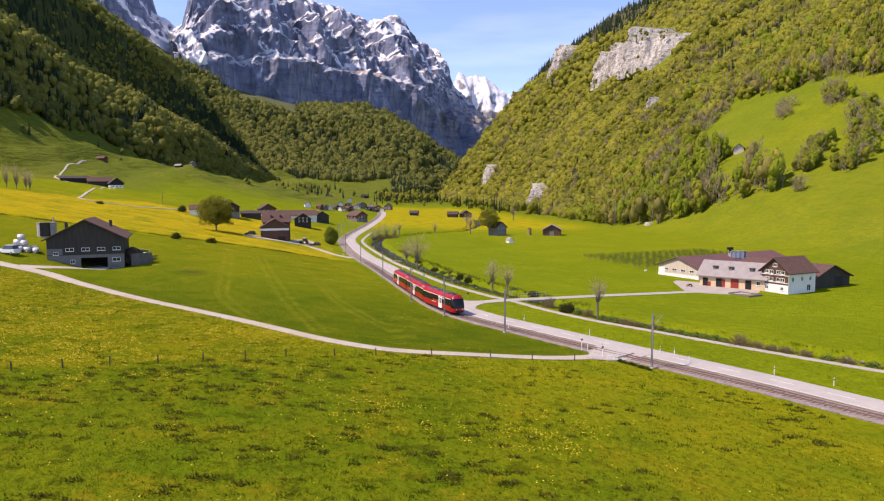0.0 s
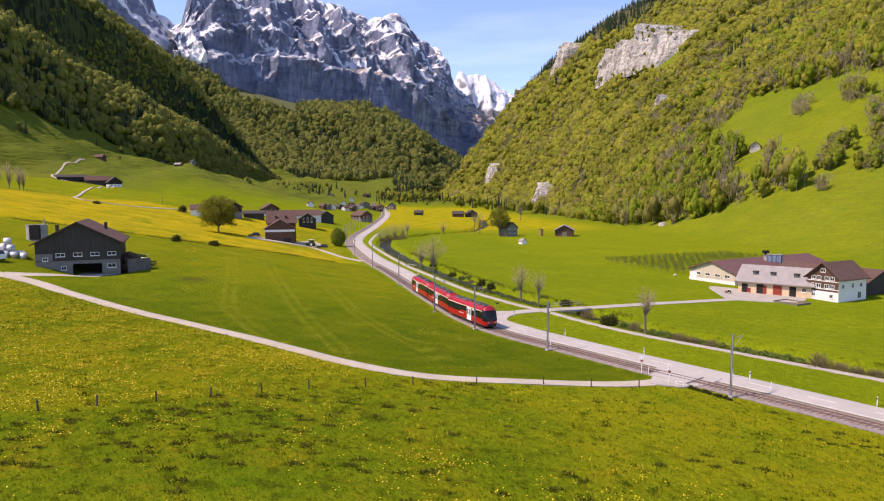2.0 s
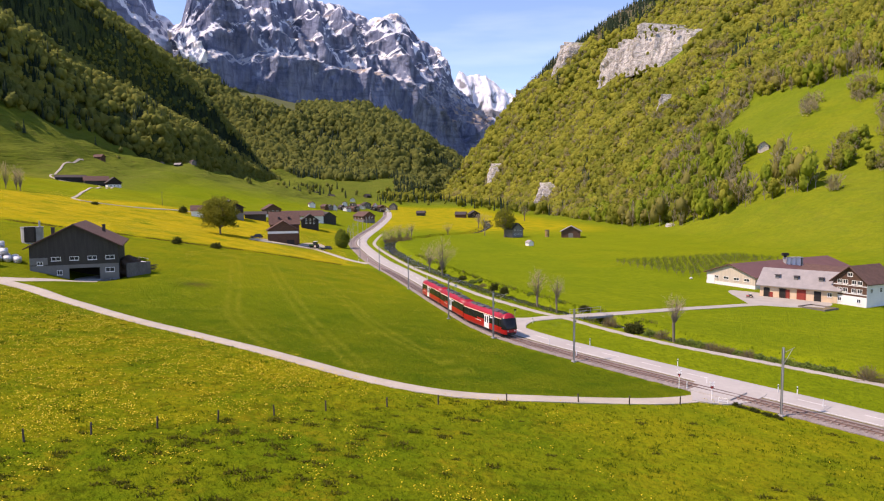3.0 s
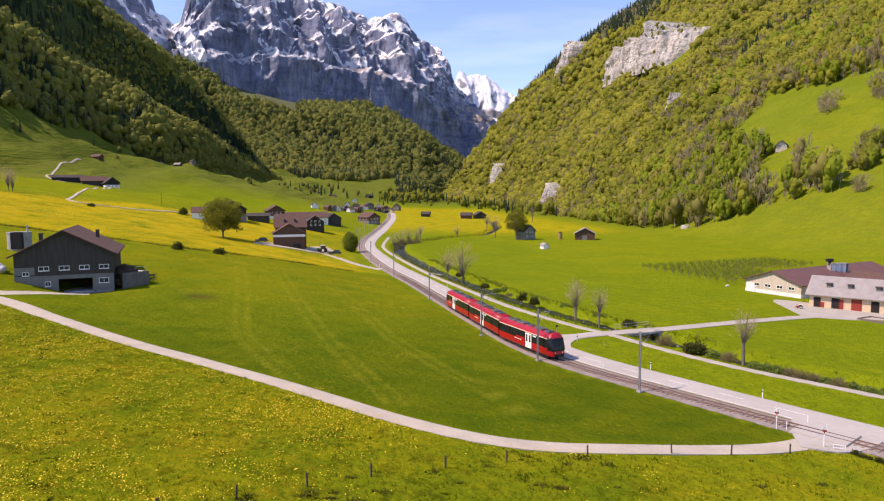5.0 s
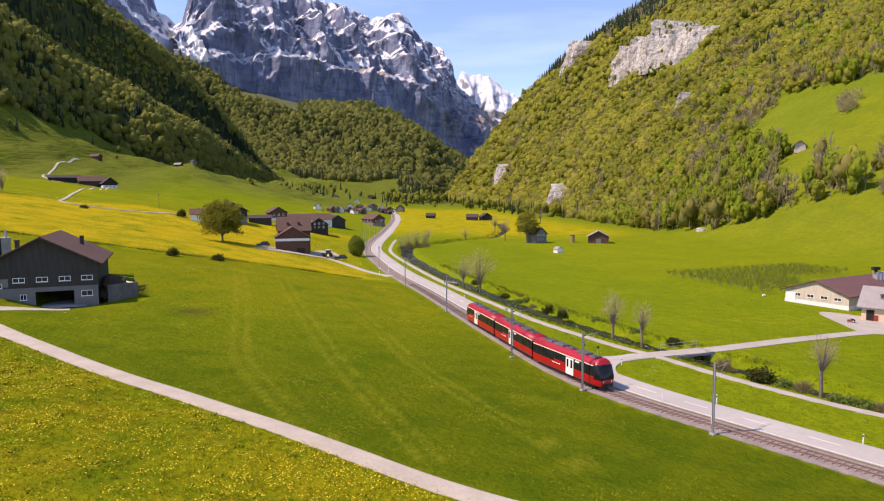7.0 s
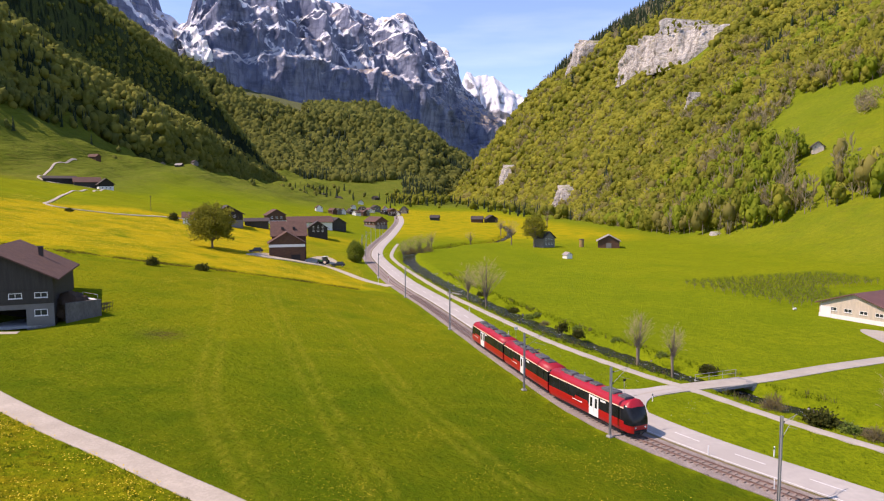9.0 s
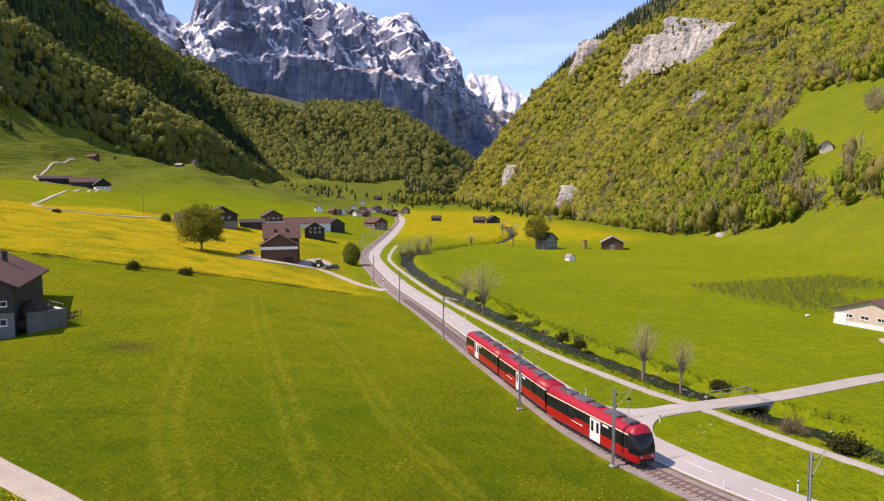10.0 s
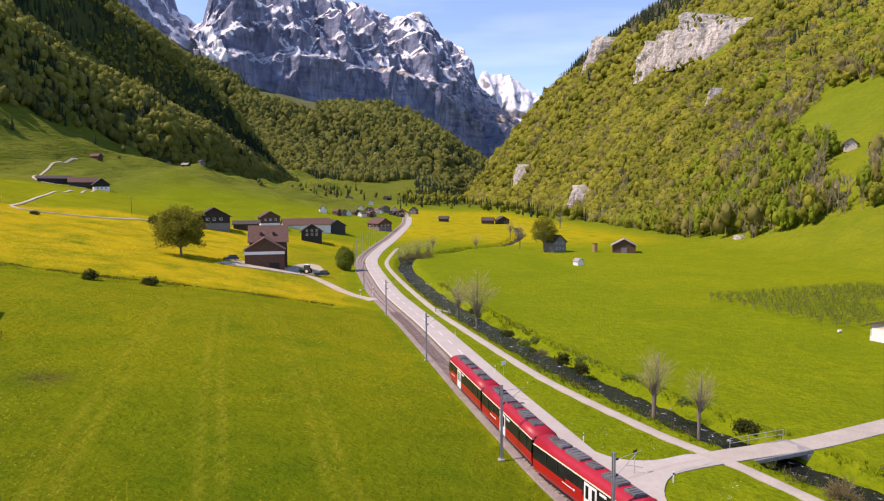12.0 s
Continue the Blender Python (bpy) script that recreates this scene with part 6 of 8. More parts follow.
h2 = gable_house("gabled_barn", hm.x, hm.y + 1.8, facing(0.13, -0.99), 10.8, 8.2, 6.2, 9.4, BROWN_SHINGLE, ROOF_BROWN, "brown boarded gable barn with a white band", "barn",
                 (), [("f", 2.6, 2.6, 2.4, BLACK_BOARDS, "dark barn door")], over=0.5, floor=4.6)
part("band", boxes((-5.5, 5.5, -4.2, -4.08, 4.9, 5.75)), PLASTER, h2, "white painted band across the gable")
part("base_band", boxes((-5.45, 5.45, -4.14, -4.05, -0.3, 0.55)), GREY_WALL, h2)
tractor(-12.0, 264.5, 1.2, TRACTOR_GREEN, "green tractor parked beside the farmhouse", 0.25)
car(-7.5, 266.0, 1.5, CAR_DARK, "dark car parked on the gravel yard", dz=0.25)
# this car is added in place of an unclear dark patch
car(-33.0, 265.5, 1.9, CAR_DARK, "dark car standing in for a dark patch between maple and farmhouse", dz=0.1)

# buildings further up the meadow
gable_house("chalet", -57.5, 352, facing(0.3, -0.95), 12.0, 11, 5.0, 8.4, BLACK_BOARDS, ROOF_DARK, "black-stained chalet with a grey gable", "house", [("f", u, 3.4, 1.1, 1.0) for u in (-2.5, 0, 2.5)], over=0.9, base=2.2, base_mat=GREY_WALL)
gable_house("white_house", -66.8, 329, facing(0.2, -0.98) + math.pi / 2, 6.0, 6.6, 3.0, 5.0, PLASTER, ROOF_BROWN, "small white house with a brown roof", "house", [("r", u, 1.3, 0.9, 1.0) for u in (-2.6, 0, 2.6)], over=0.5)
# the shed's open front is a closed panel in the shade colour
gable_house("open_shed", -47, 367, facing(0.15, -0.99) + math.pi / 2, 6.5, 10.5, 2.8, 4.0, DARK_BOARDS, ROOF_DARK, "dark open-fronted wooden shed", "shed", (), [("r", 0, 6.5, 2.3, SHADE_BLACK, "dark panel painted as an open front")], over=0.6)
gable_house("long_farm", -27, 424, facing(0.25, -0.97) + math.pi / 2, 10, 24, 2.9, 5.7, PLASTER, ROOF_BROWN, "long white farm building with a brown roof", "farm", [("r", u, 1.6, 1.2, 1.1) for u in (-10, -7, -4, -1, 2, 5)], [("r", 9, 3.0, 2.6, BLACK_BOARDS, "dark barn door")], over=0.7)
gable_house("brown_house", -43, 404, facing(0.3, -0.95), 9, 10, 5.0, 7.6, BROWN_SHINGLE, ROOF_BROWN, "brown farmhouse beside the long white building", "house", [("f", u, 3.2, 1.0, 1.0) for u in (-2.4, 0, 2.4)], over=0.7, base=2.0, base_mat=PLASTER)
gable_house("field_barn", -13, 432, facing(0.35, -0.94), 9, 12, 4.0, 6.8, DARK_BOARDS, ROOF_DARK, "dark boarded barn at the end of the farm", "barn", over=0.7)
gable_house("dark_chalet", -19.5, 370, facing(0.1, -0.99), 8.8, 9, 4.6, 7.6, BLACK_BOARDS, ROOF_DARK, "dark blue-black chalet with pale window frames", "house", [("f", u, z, 0.9, 0.9) for u in (-2, 0.1, 2.2) for z in (2.8, 4.6)], over=0.8)
gable_house("road_house", 12.5, 505, facing(0.55, -0.83), 10, 13, 4.6, 7.6, BROWN_SHINGLE, ROOF_BROWN, "brown shingled house beside the road bend", "house", [("f", u, 2.8, 1.0, 1.0) for u in (-2.6, 0, 2.6)] + [("l", u, 2.8, 1.0, 1.0) for u in (-4, 0, 4)], over=0.7, base=2.0, base_mat=GREY_WALL)
vr = random.Random(5)
VILLAGE = [(-30, 590), (-19, 588), (-15.5, 596), (-11, 604), (-5, 617), (0, 612), (5.5, 624), (8.5, 640), (12.6, 704), (6, 690), (16, 716), (24, 800), (21, 770), (32, 778), (29, 735), (43.5, 736), (38, 760), (54, 792), (-2.4, 709), (36, 720)]
for k, (x, y) in enumerate(VILLAGE):
    wall, roof = [(PLASTER, ROOF_BROWN), (BROWN_SHINGLE, ROOF_BROWN), (GREY_WALL, ROOF_DARK), (PLASTER, ROOF_MAROON), (DARK_BOARDS, ROOF_DARK)][k % 5]
    say = ["white village house with a brown roof", "brown shingled village house", "grey village house with a dark roof", "white village house with a red-brown roof", "dark wooden village barn"][k % 5]
    gable_house("village_house", x, y, vr.uniform(-0.9, 0.9), (vs_ := 0.85 if y < 760 else 1.35) * vr.uniform(5, 6.4), vs_ * vr.uniform(5.5, 8), vs_ * vr.uniform(2.8, 3.6), vs_ * vr.uniform(4.8, 5.8), wall, roof, say, "house", [("f", -2, 2.4, 1.0, 1.1), ("f", 1.8, 2.4, 1.0, 1.1), ("r", 0, 2.4, 1.0, 1.1)], over=0.45, group="village houses")
gable_house("far_barn", 108, 636, facing(-0.3, -0.95) + math.pi / 2, 8, 10, 3.2, 5.6, BROWN_SHINGLE, ROOF_DARK, "small brown barn on the far meadow", "barn", over=0.6)
gable_house("far_barn", 121, 638, facing(0.1, -0.99), 10, 9, 3.6, 6.6, BLACK_BOARDS, ROOF_DARK, "black wooden barn on the far meadow", "barn", over=0.6)
gable_house("far_barn", 70, 640, facing(0.1, -0.99) + 1.2, 6, 8, 2.6, 4.6, DARK_BOARDS, ROOF_DARK, "low dark hay barn by the road", "barn", over=0.5)
gable_house("hay_barn", 126, 373, facing(-0.35, -0.94), 10.5, 9, 3.6, 6.4, BROWN_SHINGLE, ROOF_GREY, "brown hay barn with a pale grey roof on the meadow", "barn", (), [("f", 0, 2.4, 2.4, GREY_WALL, "grey sliding barn door")], over=0.8)
bs = thing("small_silo", stand(113.2, 377), "small yellow-brown upright silo beside the hay barn", "silo")
part("shell", tubes(((0, 0, -0.5), (0, 0, 3.8), 1.2, 1.2, 20)), paint("silo_wood", (0.36, 0.25, 0.09), (0.27, 0.18, 0.07), 0.6, 0.85, bump=0.3), bs)
part("cap", tubes(((0, 0, 3.8), (0, 0, 4.1), 1.3, 1.1, 20)), ROOF_DARK, bs)
gable_house("meadow_house", 94.5, 381, facing(0.4, -0.9), 7.5, 8, 5.0, 8.0, GREY_WALL, ROOF_DARK, "grey wooden house behind a tall tree", "house", [("f", u, z, 0.9, 1.0) for u in (-2, 0, 2) for z in (1.4, 3.8)], over=0.7)
gable_house("white_shed", 87.8, 323.5, facing(-0.2, -0.98) + 0.5, 2.8, 3.1, 1.6, 2.6, PLASTER, ROOF_GREY, "tiny white shed alone on the meadow", "shed", over=0.25)
gable_house("slope_hut", 267, 409, facing(-0.45, -0.9), 6.0, 7, 2.6, 5.2, PALE_BOARDS, ROOF_DARK, "small pale hut on the sloping pasture", "hut", [("f", -1.4, 1.6, 0.9, 0.9), ("f", 1.4, 1.6, 0.9, 0.9)], over=0.9)
gable_house("hill_farm", -172, 536, facing(0.45, -0.89), 9, 11, 4.5, 8.0, BLACK_BOARDS, ROOF_DARK, "dark boarded hillside farmhouse on a white ground floor", "house", [("f", u, 1.2, 1.0, 1.0) for u in (-2.4, 0, 2.4)], over=1.1, base=2.6, base_mat=PLASTER)
gable_house("hill_barn", -186, 542, facing(0.4, -0.9) + math.pi / 2, 9, 16, 3.6, 6.6, DARK_BOARDS, ROOF_BROWN, "dark hillside barn with a brown roof", "barn", over=0.8)
gable_house("hill_barn", -205, 545, facing(0.4, -0.9) + math.pi / 2, 7, 20, 2.6, 4.2, BLACK_BOARDS, ROOF_DARK, "long low black shed on the hillside", "shed", over=0.6)
gable_house("alp_hut", -236, 694, facing(0.4, -0.9) + 0.8, 6, 9, 2.8, 5.0, BROWN_SHINGLE, ROOF_BROWN, "small brown alp hut high on the meadow", "hut", over=0.6)
for k in range(4):
    gable_house("alp_hut", -236 + 16 * k + vr.uniform(-2, 2), 845 + 8 * k, vr.uniform(0, 1.5), 5.5, 8, 2.6, 4.6, (DARK_BOARDS, GREY_WALL)[k % 2], (ROOF_GREY, ROOF_DARK)[k % 2], ("dark hut under the wood's edge", "grey hut under the wood's edge")[k % 2], "hut", over=0.5, group="huts below the wood")
for k, (x, y) in enumerate(((-25, 1073), (-72, 1010), (34, 1150), (8, 1005), (-50, 1140))):
    gable_house("alp_hut", x, y, vr.uniform(-0.8, 0.8), 8, 10, 3.2, 6.0, (DARK_BOARDS, PLASTER)[k % 2], ROOF_DARK, ("dark wooden hut on the meadow at the valley head", "pale hut on the meadow at the valley head")[k % 2], "hut", over=0.6, group="huts at the valley head")


# ---- cliffs in the sunny wood ----
def cliff(cx, cy, half, tall, label, lean=0.12, name="cliff"):
    """A rock face that breaks out of the slope: buttresses, ledges and cracks."""
    h0 = float(height(cx, cy))
    e = 4.0
    g = Vector(((float(height(cx + e, cy)) - float(height(cx - e, cy))) / (2 * e), (float(height(cx, cy + e)) - float(height(cx, cy - e))) / (2 * e)))
    out = -g.normalized()
    along_ = Vector((-out.y, out.x))
    nu_, nv_ = int(half * 2.0) + 30, 48
    vs = []
    for j in range(nv_):
        s = j / (nv_ - 1)
        for i in range(nu_):
            u = (i / (nu_ - 1) - 0.5) * 2
            edge = max(0.0, 1 - abs(u) ** 2.6)
            top = tall * (0.55 + 0.45 * edge) * (1 + 0.50 * noise.noise(Vector((u * half / 19, cx, 0))) + 0.09 * noise.noise(Vector((u * half / 7, cx, 3))))
            q = Vector((u * half, s * top, cx * 0.37))
            but = 1 - 2 * abs(noise.noise(Vector((q.x / (tall * 0.34), q.y / (tall * 2.2), cx))))
            led = noise.noise(Vector((q.x / (tall * 1.5), q.y / (tall * 0.2), 5.1)))
            fine_ = noise.noise(q / (tall * 0.07))
            crack = (1 - 2 * abs(noise.noise(Vector((q.x / (tall * 0.16), q.y / (tall * 1.6), cx + 9))))) ** 3
            but = but - 0.55 * crack
            d = edge * (tall * 0.20) * (1 - s * 0.8) + but * tall * 0.16 + led * tall * 0.075 + fine_ * tall * 0.026 - lean * s * tall - (1 - edge) * tall * 0.35
            x = cx + along_.x * u * half + out.x * d
            y = cy + along_.y * u * half + out.y * d
            vs.append((x, y, float(height(cx + along_.x * u * half, cy + along_.y * u * half)) - tall * 0.12 + s * top))
    i = np.arange(nu_ * nv_).reshape(nv_, nu_)
    f = np.stack([i[:-1, :-1], i[:-1, 1:], i[1:, 1:], i[1:, :-1]], -1).reshape(-1, 4)
    back = np.array(vs).reshape(nv_, nu_, 3)[-1] - np.array([out.x, out.y, 0]) * tall * 1.1
    vs = np.vstack([np.array(vs), back])
    k = np.arange(nu_)
    top_f = np.stack([i[-1, :-1], i[-1, 1:], nu_ * nv_ + k[1:], nu_ * nv_ + k[:-1]], -1)
    me = big_mesh(name, vs, np.vstack([f, top_f]), ROCK, True)
    return tagged(new(name, me), label, "cliff", kind="structure")


for cx, cy, half_, tall_ in CLIFFS:
    cliff(cx, cy, half_, tall_, "pale limestone cliff breaking out of the wood" if tall_ > 30 else "small pale rock face among the trees")


# ---- single trees ----
def limbs(rnd, height_, spread, depth, twist=0.35, fork=(2, 4), start=0.35, thick=0.03):
    """Branches as rows a, b, radius, radius; and the twig ends."""
    rows, tips = [], []

    def grow(a, d, length, r, level):
        steps = 3
        p_ = a
        for k in range(steps):
            d = (d + Vector((rnd.gauss(0, 1), rnd.gauss(0, 1), rnd.gauss(0, 0.6))) * twist * 0.3).normalized()
            q_ = p_ + d * length / steps
            rows.append((p_, q_, r * (1 - 0.22 * k / steps), r * (1 - 0.22 * (k + 1) / steps)))
            p_ = q_
        if level >= depth:
            tips.append((p_, d))
            return
        for _ in range(rnd.randint(*fork) if level else fork[1] + 1):
            out = Vector((rnd.gauss(0, 1), rnd.gauss(0, 1), 0)).normalized()
            nd = (d * rnd.uniform(0.55, 0.9) + out * spread * rnd.uniform(0.6, 1.2) + Vector((0, 0, 0.15))).normalized()
            grow(p_, nd, length * rnd.uniform(0.58, 0.8), r * 0.62, level + 1)
        if level < depth - 1:
            tips.append((p_, d))
    grow(Vector((0, 0, -0.3)), Vector((0, 0, 1)), height_ * start, height_ * thick, 0)
    return rows, tips


def limb_mesh(rows, sides=6):
    vs, fs, n = [], [], 0
    for a, b, r0, r1 in rows:
        d = (b - a).normalized()
        u = d.orthogonal().normalized()
        w = d.cross(u)
        for c, r in ((a, r0), (b, r1)):
            for k in range(sides):
                t = 2 * math.pi * k / sides
                vs.append(c + (u * math.cos(t) + w * math.sin(t)) * r)
        for k in range(sides):
            fs.append((n + k, n + (k + 1) % sides, n + sides + (k + 1) % sides, n + sides + k))
        n += 2 * sides
    return big_mesh("trunk", np.array([tuple(v) for v in vs]), np.array(fs), BARK, True)


def leaf_mesh(tips, reach, count, leaf, mat, seed, flatten=0.8):
    """Leaves gathered about the twig ends."""
    r = np.random.default_rng(seed)
    at_ = np.array([tuple(t[0]) for t in tips])
    c = at_[r.integers(0, len(at_), count)] + r.normal(size=(count, 3)) * reach * np.array([1, 1, flatten])
    a = r.normal(size=(count, 3))
    a /= np.linalg.norm(a, axis=1)[:, None]
    b = np.cross(a, r.normal(size=(count, 3)))
    b /= np.linalg.norm(b, axis=1)[:, None]
    s = leaf * r.uniform(0.6, 1.4, (count, 1))
    v = np.stack([c - a * s, c + b * s * 0.7, c + a * s, c - b * s * 0.7], 1).reshape(-1, 3)
    k = np.arange(count)[:, None] * 4
    f = np.vstack([k + np.array([0, 1, 2]), k + np.array([0, 2, 3])])
    return big_mesh("crown", v, f, mat)


def twig_mesh(tips, length, count, width, mat, seed, up=0.8):
    r = np.random.default_rng(seed)
    pick = r.integers(0, len(tips), count)
    at_ = np.array([tuple(t[0]) for t in tips])[pick]
    d = np.array([tuple(t[1]) for t in tips])[pick] + r.normal(size=(count, 3)) * 0.55 + np.array([0, 0, up * 0.4])
    d /= np.linalg.norm(d, axis=1)[:, None]
    at_ = at_ - d * length * r.uniform(0, 0.6, (count, 1))
    l = length * r.uniform(0.5, 1.3, (count, 1))
    w = np.cross(d, r.normal(size=(count, 3)))
    w *= width / np.linalg.norm(w, axis=1)[:, None]
    v = np.stack([at_ - w, at_ + w, at_ + d * l], 1).reshape(-1, 3)
    f = np.arange(count * 3).reshape(-1, 3)
    return big_mesh("crown", v, f, mat)


def crown_tips(rnd, cz, rx, rz, n, hollow=0.55, low=-0.75):
    """Twig ends through the shell of a rounded, lumpy crown."""
    tips = []
    while len(tips) < n:
        d = Vector((rnd.gauss(0, 1), rnd.gauss(0, 1), rnd.gauss(0, 1))).normalized()
        if d.z < low:
            continue
        lump = 1 + 0.22 * noise.noise(d * 2.2 + Vector((cz, rx, 0)))
        s = rnd.uniform(hollow, 1.0) * lump
        tips.append((Vector((d.x * rx * s, d.y * rx * s, cz + d.z * rz * s)), d))
    return tips


def branch_rows(rnd, tips, head, r0, share):
    """Bent branches from the head of the trunk to some of the twig ends."""
    rows = []
    for p_, d in tips[:share]:
        mid = Vector((p_.x * 0.45, p_.y * 0.45, head.z + (p_.z - head.z) * 0.55)) + Vector((rnd.gauss(0, 0.2), rnd.gauss(0, 0.2), 0))
        r = r0 * rnd.uniform(0.5, 1.0)
        rows += [(head + Vector((rnd.gauss(0, r0), rnd.gauss(0, r0), rnd.uniform(-0.3, 0.2))), mid, r, r * 0.6), (mid, p_, r * 0.6, r * 0.2)]
    return rows


def leaf_tree(x, y, tall, seed, leaves, leaf, width, mat, label, low=0.2):
    rnd = random.Random(seed)
    cz, rz = tall * (0.5 + low / 2), tall * (0.5 - low / 2)
    tips = crown_tips(rnd, cz, width / 2, rz, 260, 0.5)
    head = Vector((0.1, 0, tall * (low + 0.12)))
    rows = [(Vector((0, 0, -0.4)), Vector((0.05, 0, tall * low * 0.6)), tall * 0.034, tall * 0.026), (Vector((0.05, 0, tall * low * 0.6)), head, tall * 0.026, tall * 0.022)]
    rows += branch_rows(rnd, tips, head, tall * 0.012, 60)
    ob = thing("tree", stand(x, y, seed), label, "tree")
    part("trunk", limb_mesh(rows), BARK, ob)
    part("crown", leaf_mesh(tips, width * 0.045, leaves, leaf, mat, seed), mat, ob)
    return ob


def bare_tree(x, y, tall, seed, label, width=0.45, depth=4, twigs=2600, start=0.3, thick=0.028, mat=None, buds=0, group=""):
    """A leafless tree: trunk, a knobbly head, upright shoots and fine twigs."""
    rnd = random.Random(seed)
    head = Vector((rnd.gauss(0, 0.1), rnd.gauss(0, 0.1), tall * start))
    cz, rz, rx = tall * (1 + start) / 2, tall * (1 - start) / 2, tall * width * 0.5
    tips = crown_tips(rnd, cz, rx, rz, 130, 0.35, -0.6)
    rows = [(Vector((0, 0, -0.9)), head * 0.55, tall * thick, tall * thick * 0.8), (head * 0.55, head, tall * thick * 0.8, tall * thick * 0.95), (head, head + Vector((0, 0, 0.25)), tall * thick * 0.95, tall * thick * 0.6)]
    top_ = Vector((rnd.gauss(0, 0.25), rnd.gauss(0, 0.25), tall * 0.92))
    rows += [(head, (head + top_) / 2 + Vector((0.12, 0.05, 0)), tall * thick * 0.62, tall * thick * 0.4), ((head + top_) / 2 + Vector((0.12, 0.05, 0)), top_, tall * thick * 0.4, tall * thick * 0.1)]
    rows += branch_rows(rnd, tips, head, tall * 0.0058, 46)
    ob = thing("bare_tree", stand(x, y, seed), label, "tree", group)
    part("trunk", limb_mesh(rows), BARK, ob)
    up_tips = [(p_, (Vector((p_.x, p_.y, rz * 0.30)) + 0.6 * d).normalized()) for p_, d in tips]
    part("crown", twig_mesh(up_tips, tall * 0.115, int(twigs * 0.62), 0.0045 * tall / 8, mat or POLLARD_TWIGS, seed), POLLARD_TWIGS, ob, "fine leafless twigs")
    if buds:
        part("leaf_buds", leaf_mesh(tips, tall * 0.05, buds, 0.07, LEAF_MID, seed), LEAF_MID, ob, "first yellow-green leaves")["kind"] = "stuff"
    return ob


LEAF_TREE = leafy("maple_crown", (0.22, 0.225, 0.030), (0.30, 0.285, 0.036), (0.17, 0.18, 0.024), 1.6)
leaf_tree(-44.6, 258.5, 13.4, 3, 12000, 0.24, 13.4, LEAF_TREE, "broad round maple in fresh leaf beside the farmhouse", 0.05)
leaf_tree(89.0, 379.5, 17.0, 8, 5200, 0.26, 13.0, LEAF_TREE, "tall half-leafed ash beside the grey house", 0.18)
bare_tree(39.3, 145.9, 8.8, 11, "leafless pollard tree on the stream bank", 0.52, 4, 3400, 0.32, 0.034, group="pollards by the stream")
bare_tree(41.3, 139.0, 7.6, 12, "smaller leafless pollard by the bridge", 0.46, 4, 2300, 0.36, 0.030, group="pollards by the stream")
bare_tree(52.4, 113.0, 8.3, 13, "tall leafless pollard on the stream bank", 0.50, 4, 2800, 0.38, 0.032, group="pollards by the stream")
bare_tree(27.0, 198.5, 12.5, 14, "spreading bankside tree with first leaves", 0.72, 5, 3400, 0.24, 0.022, buds=700)
bare_tree(24.5, 208.0, 9.0, 15, "reddish leafless bankside tree", 0.75, 4, 2600, 0.22, 0.022)
bare_tree(80.0, 392.0, 13.0, 16, "bare grey tree on the far meadow", 0.8, 4, 2200)
bare_tree(34.0, 362.0, 8.0, 17, "bare tree by the stream bend", 0.8, 4, 1600)
bare_tree(58.0, 392.0, 9.0, 18, "bare tree by the stream", 0.8, 4, 1600)
bare_tree(92.0, 470.0, 12.0, 19, "bare tree at the stream's upper reach", 0.8, 4, 1600)
for k, (x, y, t) in enumerate(((17.8, 325, 7.5), (21.4, 332, 9.5), (25.0, 331, 8.5), (30.0, 340, 7.5))):
    bare_tree(x, y, t, 60 + k, "spreading half-bare willow at the stream bend", 0.85, 4, 3600, 0.14, 0.018, buds=260, group="willow trees at the bend")
for k, (x, y, t) in enumerate(((-141, 306, 11), (-138, 308, 12), (-135.5, 311, 10.5), (-133, 309, 10))):
    bare_tree(x, y, t, 30 + k, "slim leafless poplar on the meadow slope", 0.42, 4, 2600, 0.12, 0.016, group="poplars on the slope")
bare_tree(36.0, 650.0, 11, 40, "bare tree beside the far road", 0.7, 4, 1200)
bare_tree(150.0, 560.0, 14, 41, "bare tree on the far meadow's edge", 0.8, 4, 1500)


# ---- bushes ----
def bush_shape(seed, leaves, leaf, mat, twiggy=False):
    """A bush one metre in radius; joined twigs and leaves."""
    r = np.random.default_rng(seed)
    stems = []
    for _ in range(16):
        d = Vector((r.normal(), r.normal(), abs(r.normal()) + 0.7)).normalized()
        stems.append((Vector((0, 0, -0.15)), d * r.uniform(0.6, 0.95), 0.03, 0.012))
    tips = []
    for _ in range(150):
        d = r.normal(size=3)
        d[2] = abs(d[2])
        d /= np.linalg.norm(d)
        rad = 0.85 * (1 + 0.22 * noise.noise(Vector(d * 2.0 + seed)))
        tips.append((Vector(d * rad * r.uniform(0.45, 1.0)), Vector(d)))
    return limb_mesh(stems, 5), (twig_mesh(tips, 0.4, leaves, 0.012, mat, seed) if twiggy else leaf_mesh(tips, 0.12, leaves, leaf, mat, seed, 0.7))


BUSHES = [bush_shape(50 + k, 1100, 0.085, BUSH_LEAF) for k in range(3)]
LIGHT_BUSH = leafy("butterbur_leaves", (0.21, 0.285, 0.05), (0.27, 0.33, 0.07), (0.12, 0.18, 0.03), 1.0)
LOW = [bush_shape(60 + k, 700, 0.11, LIGHT_BUSH) for k in range(2)]
SHRUB_TWIGS = leafy("shrub_twigs", (0.34, 0.27, 0.13), (0.27, 0.24, 0.09), (0.24, 0.19, 0.09), 2)
TWIGGY = [bush_shape(70 + k, 1100, 0.1, SHRUB_TWIGS, True) for k in range(2)]


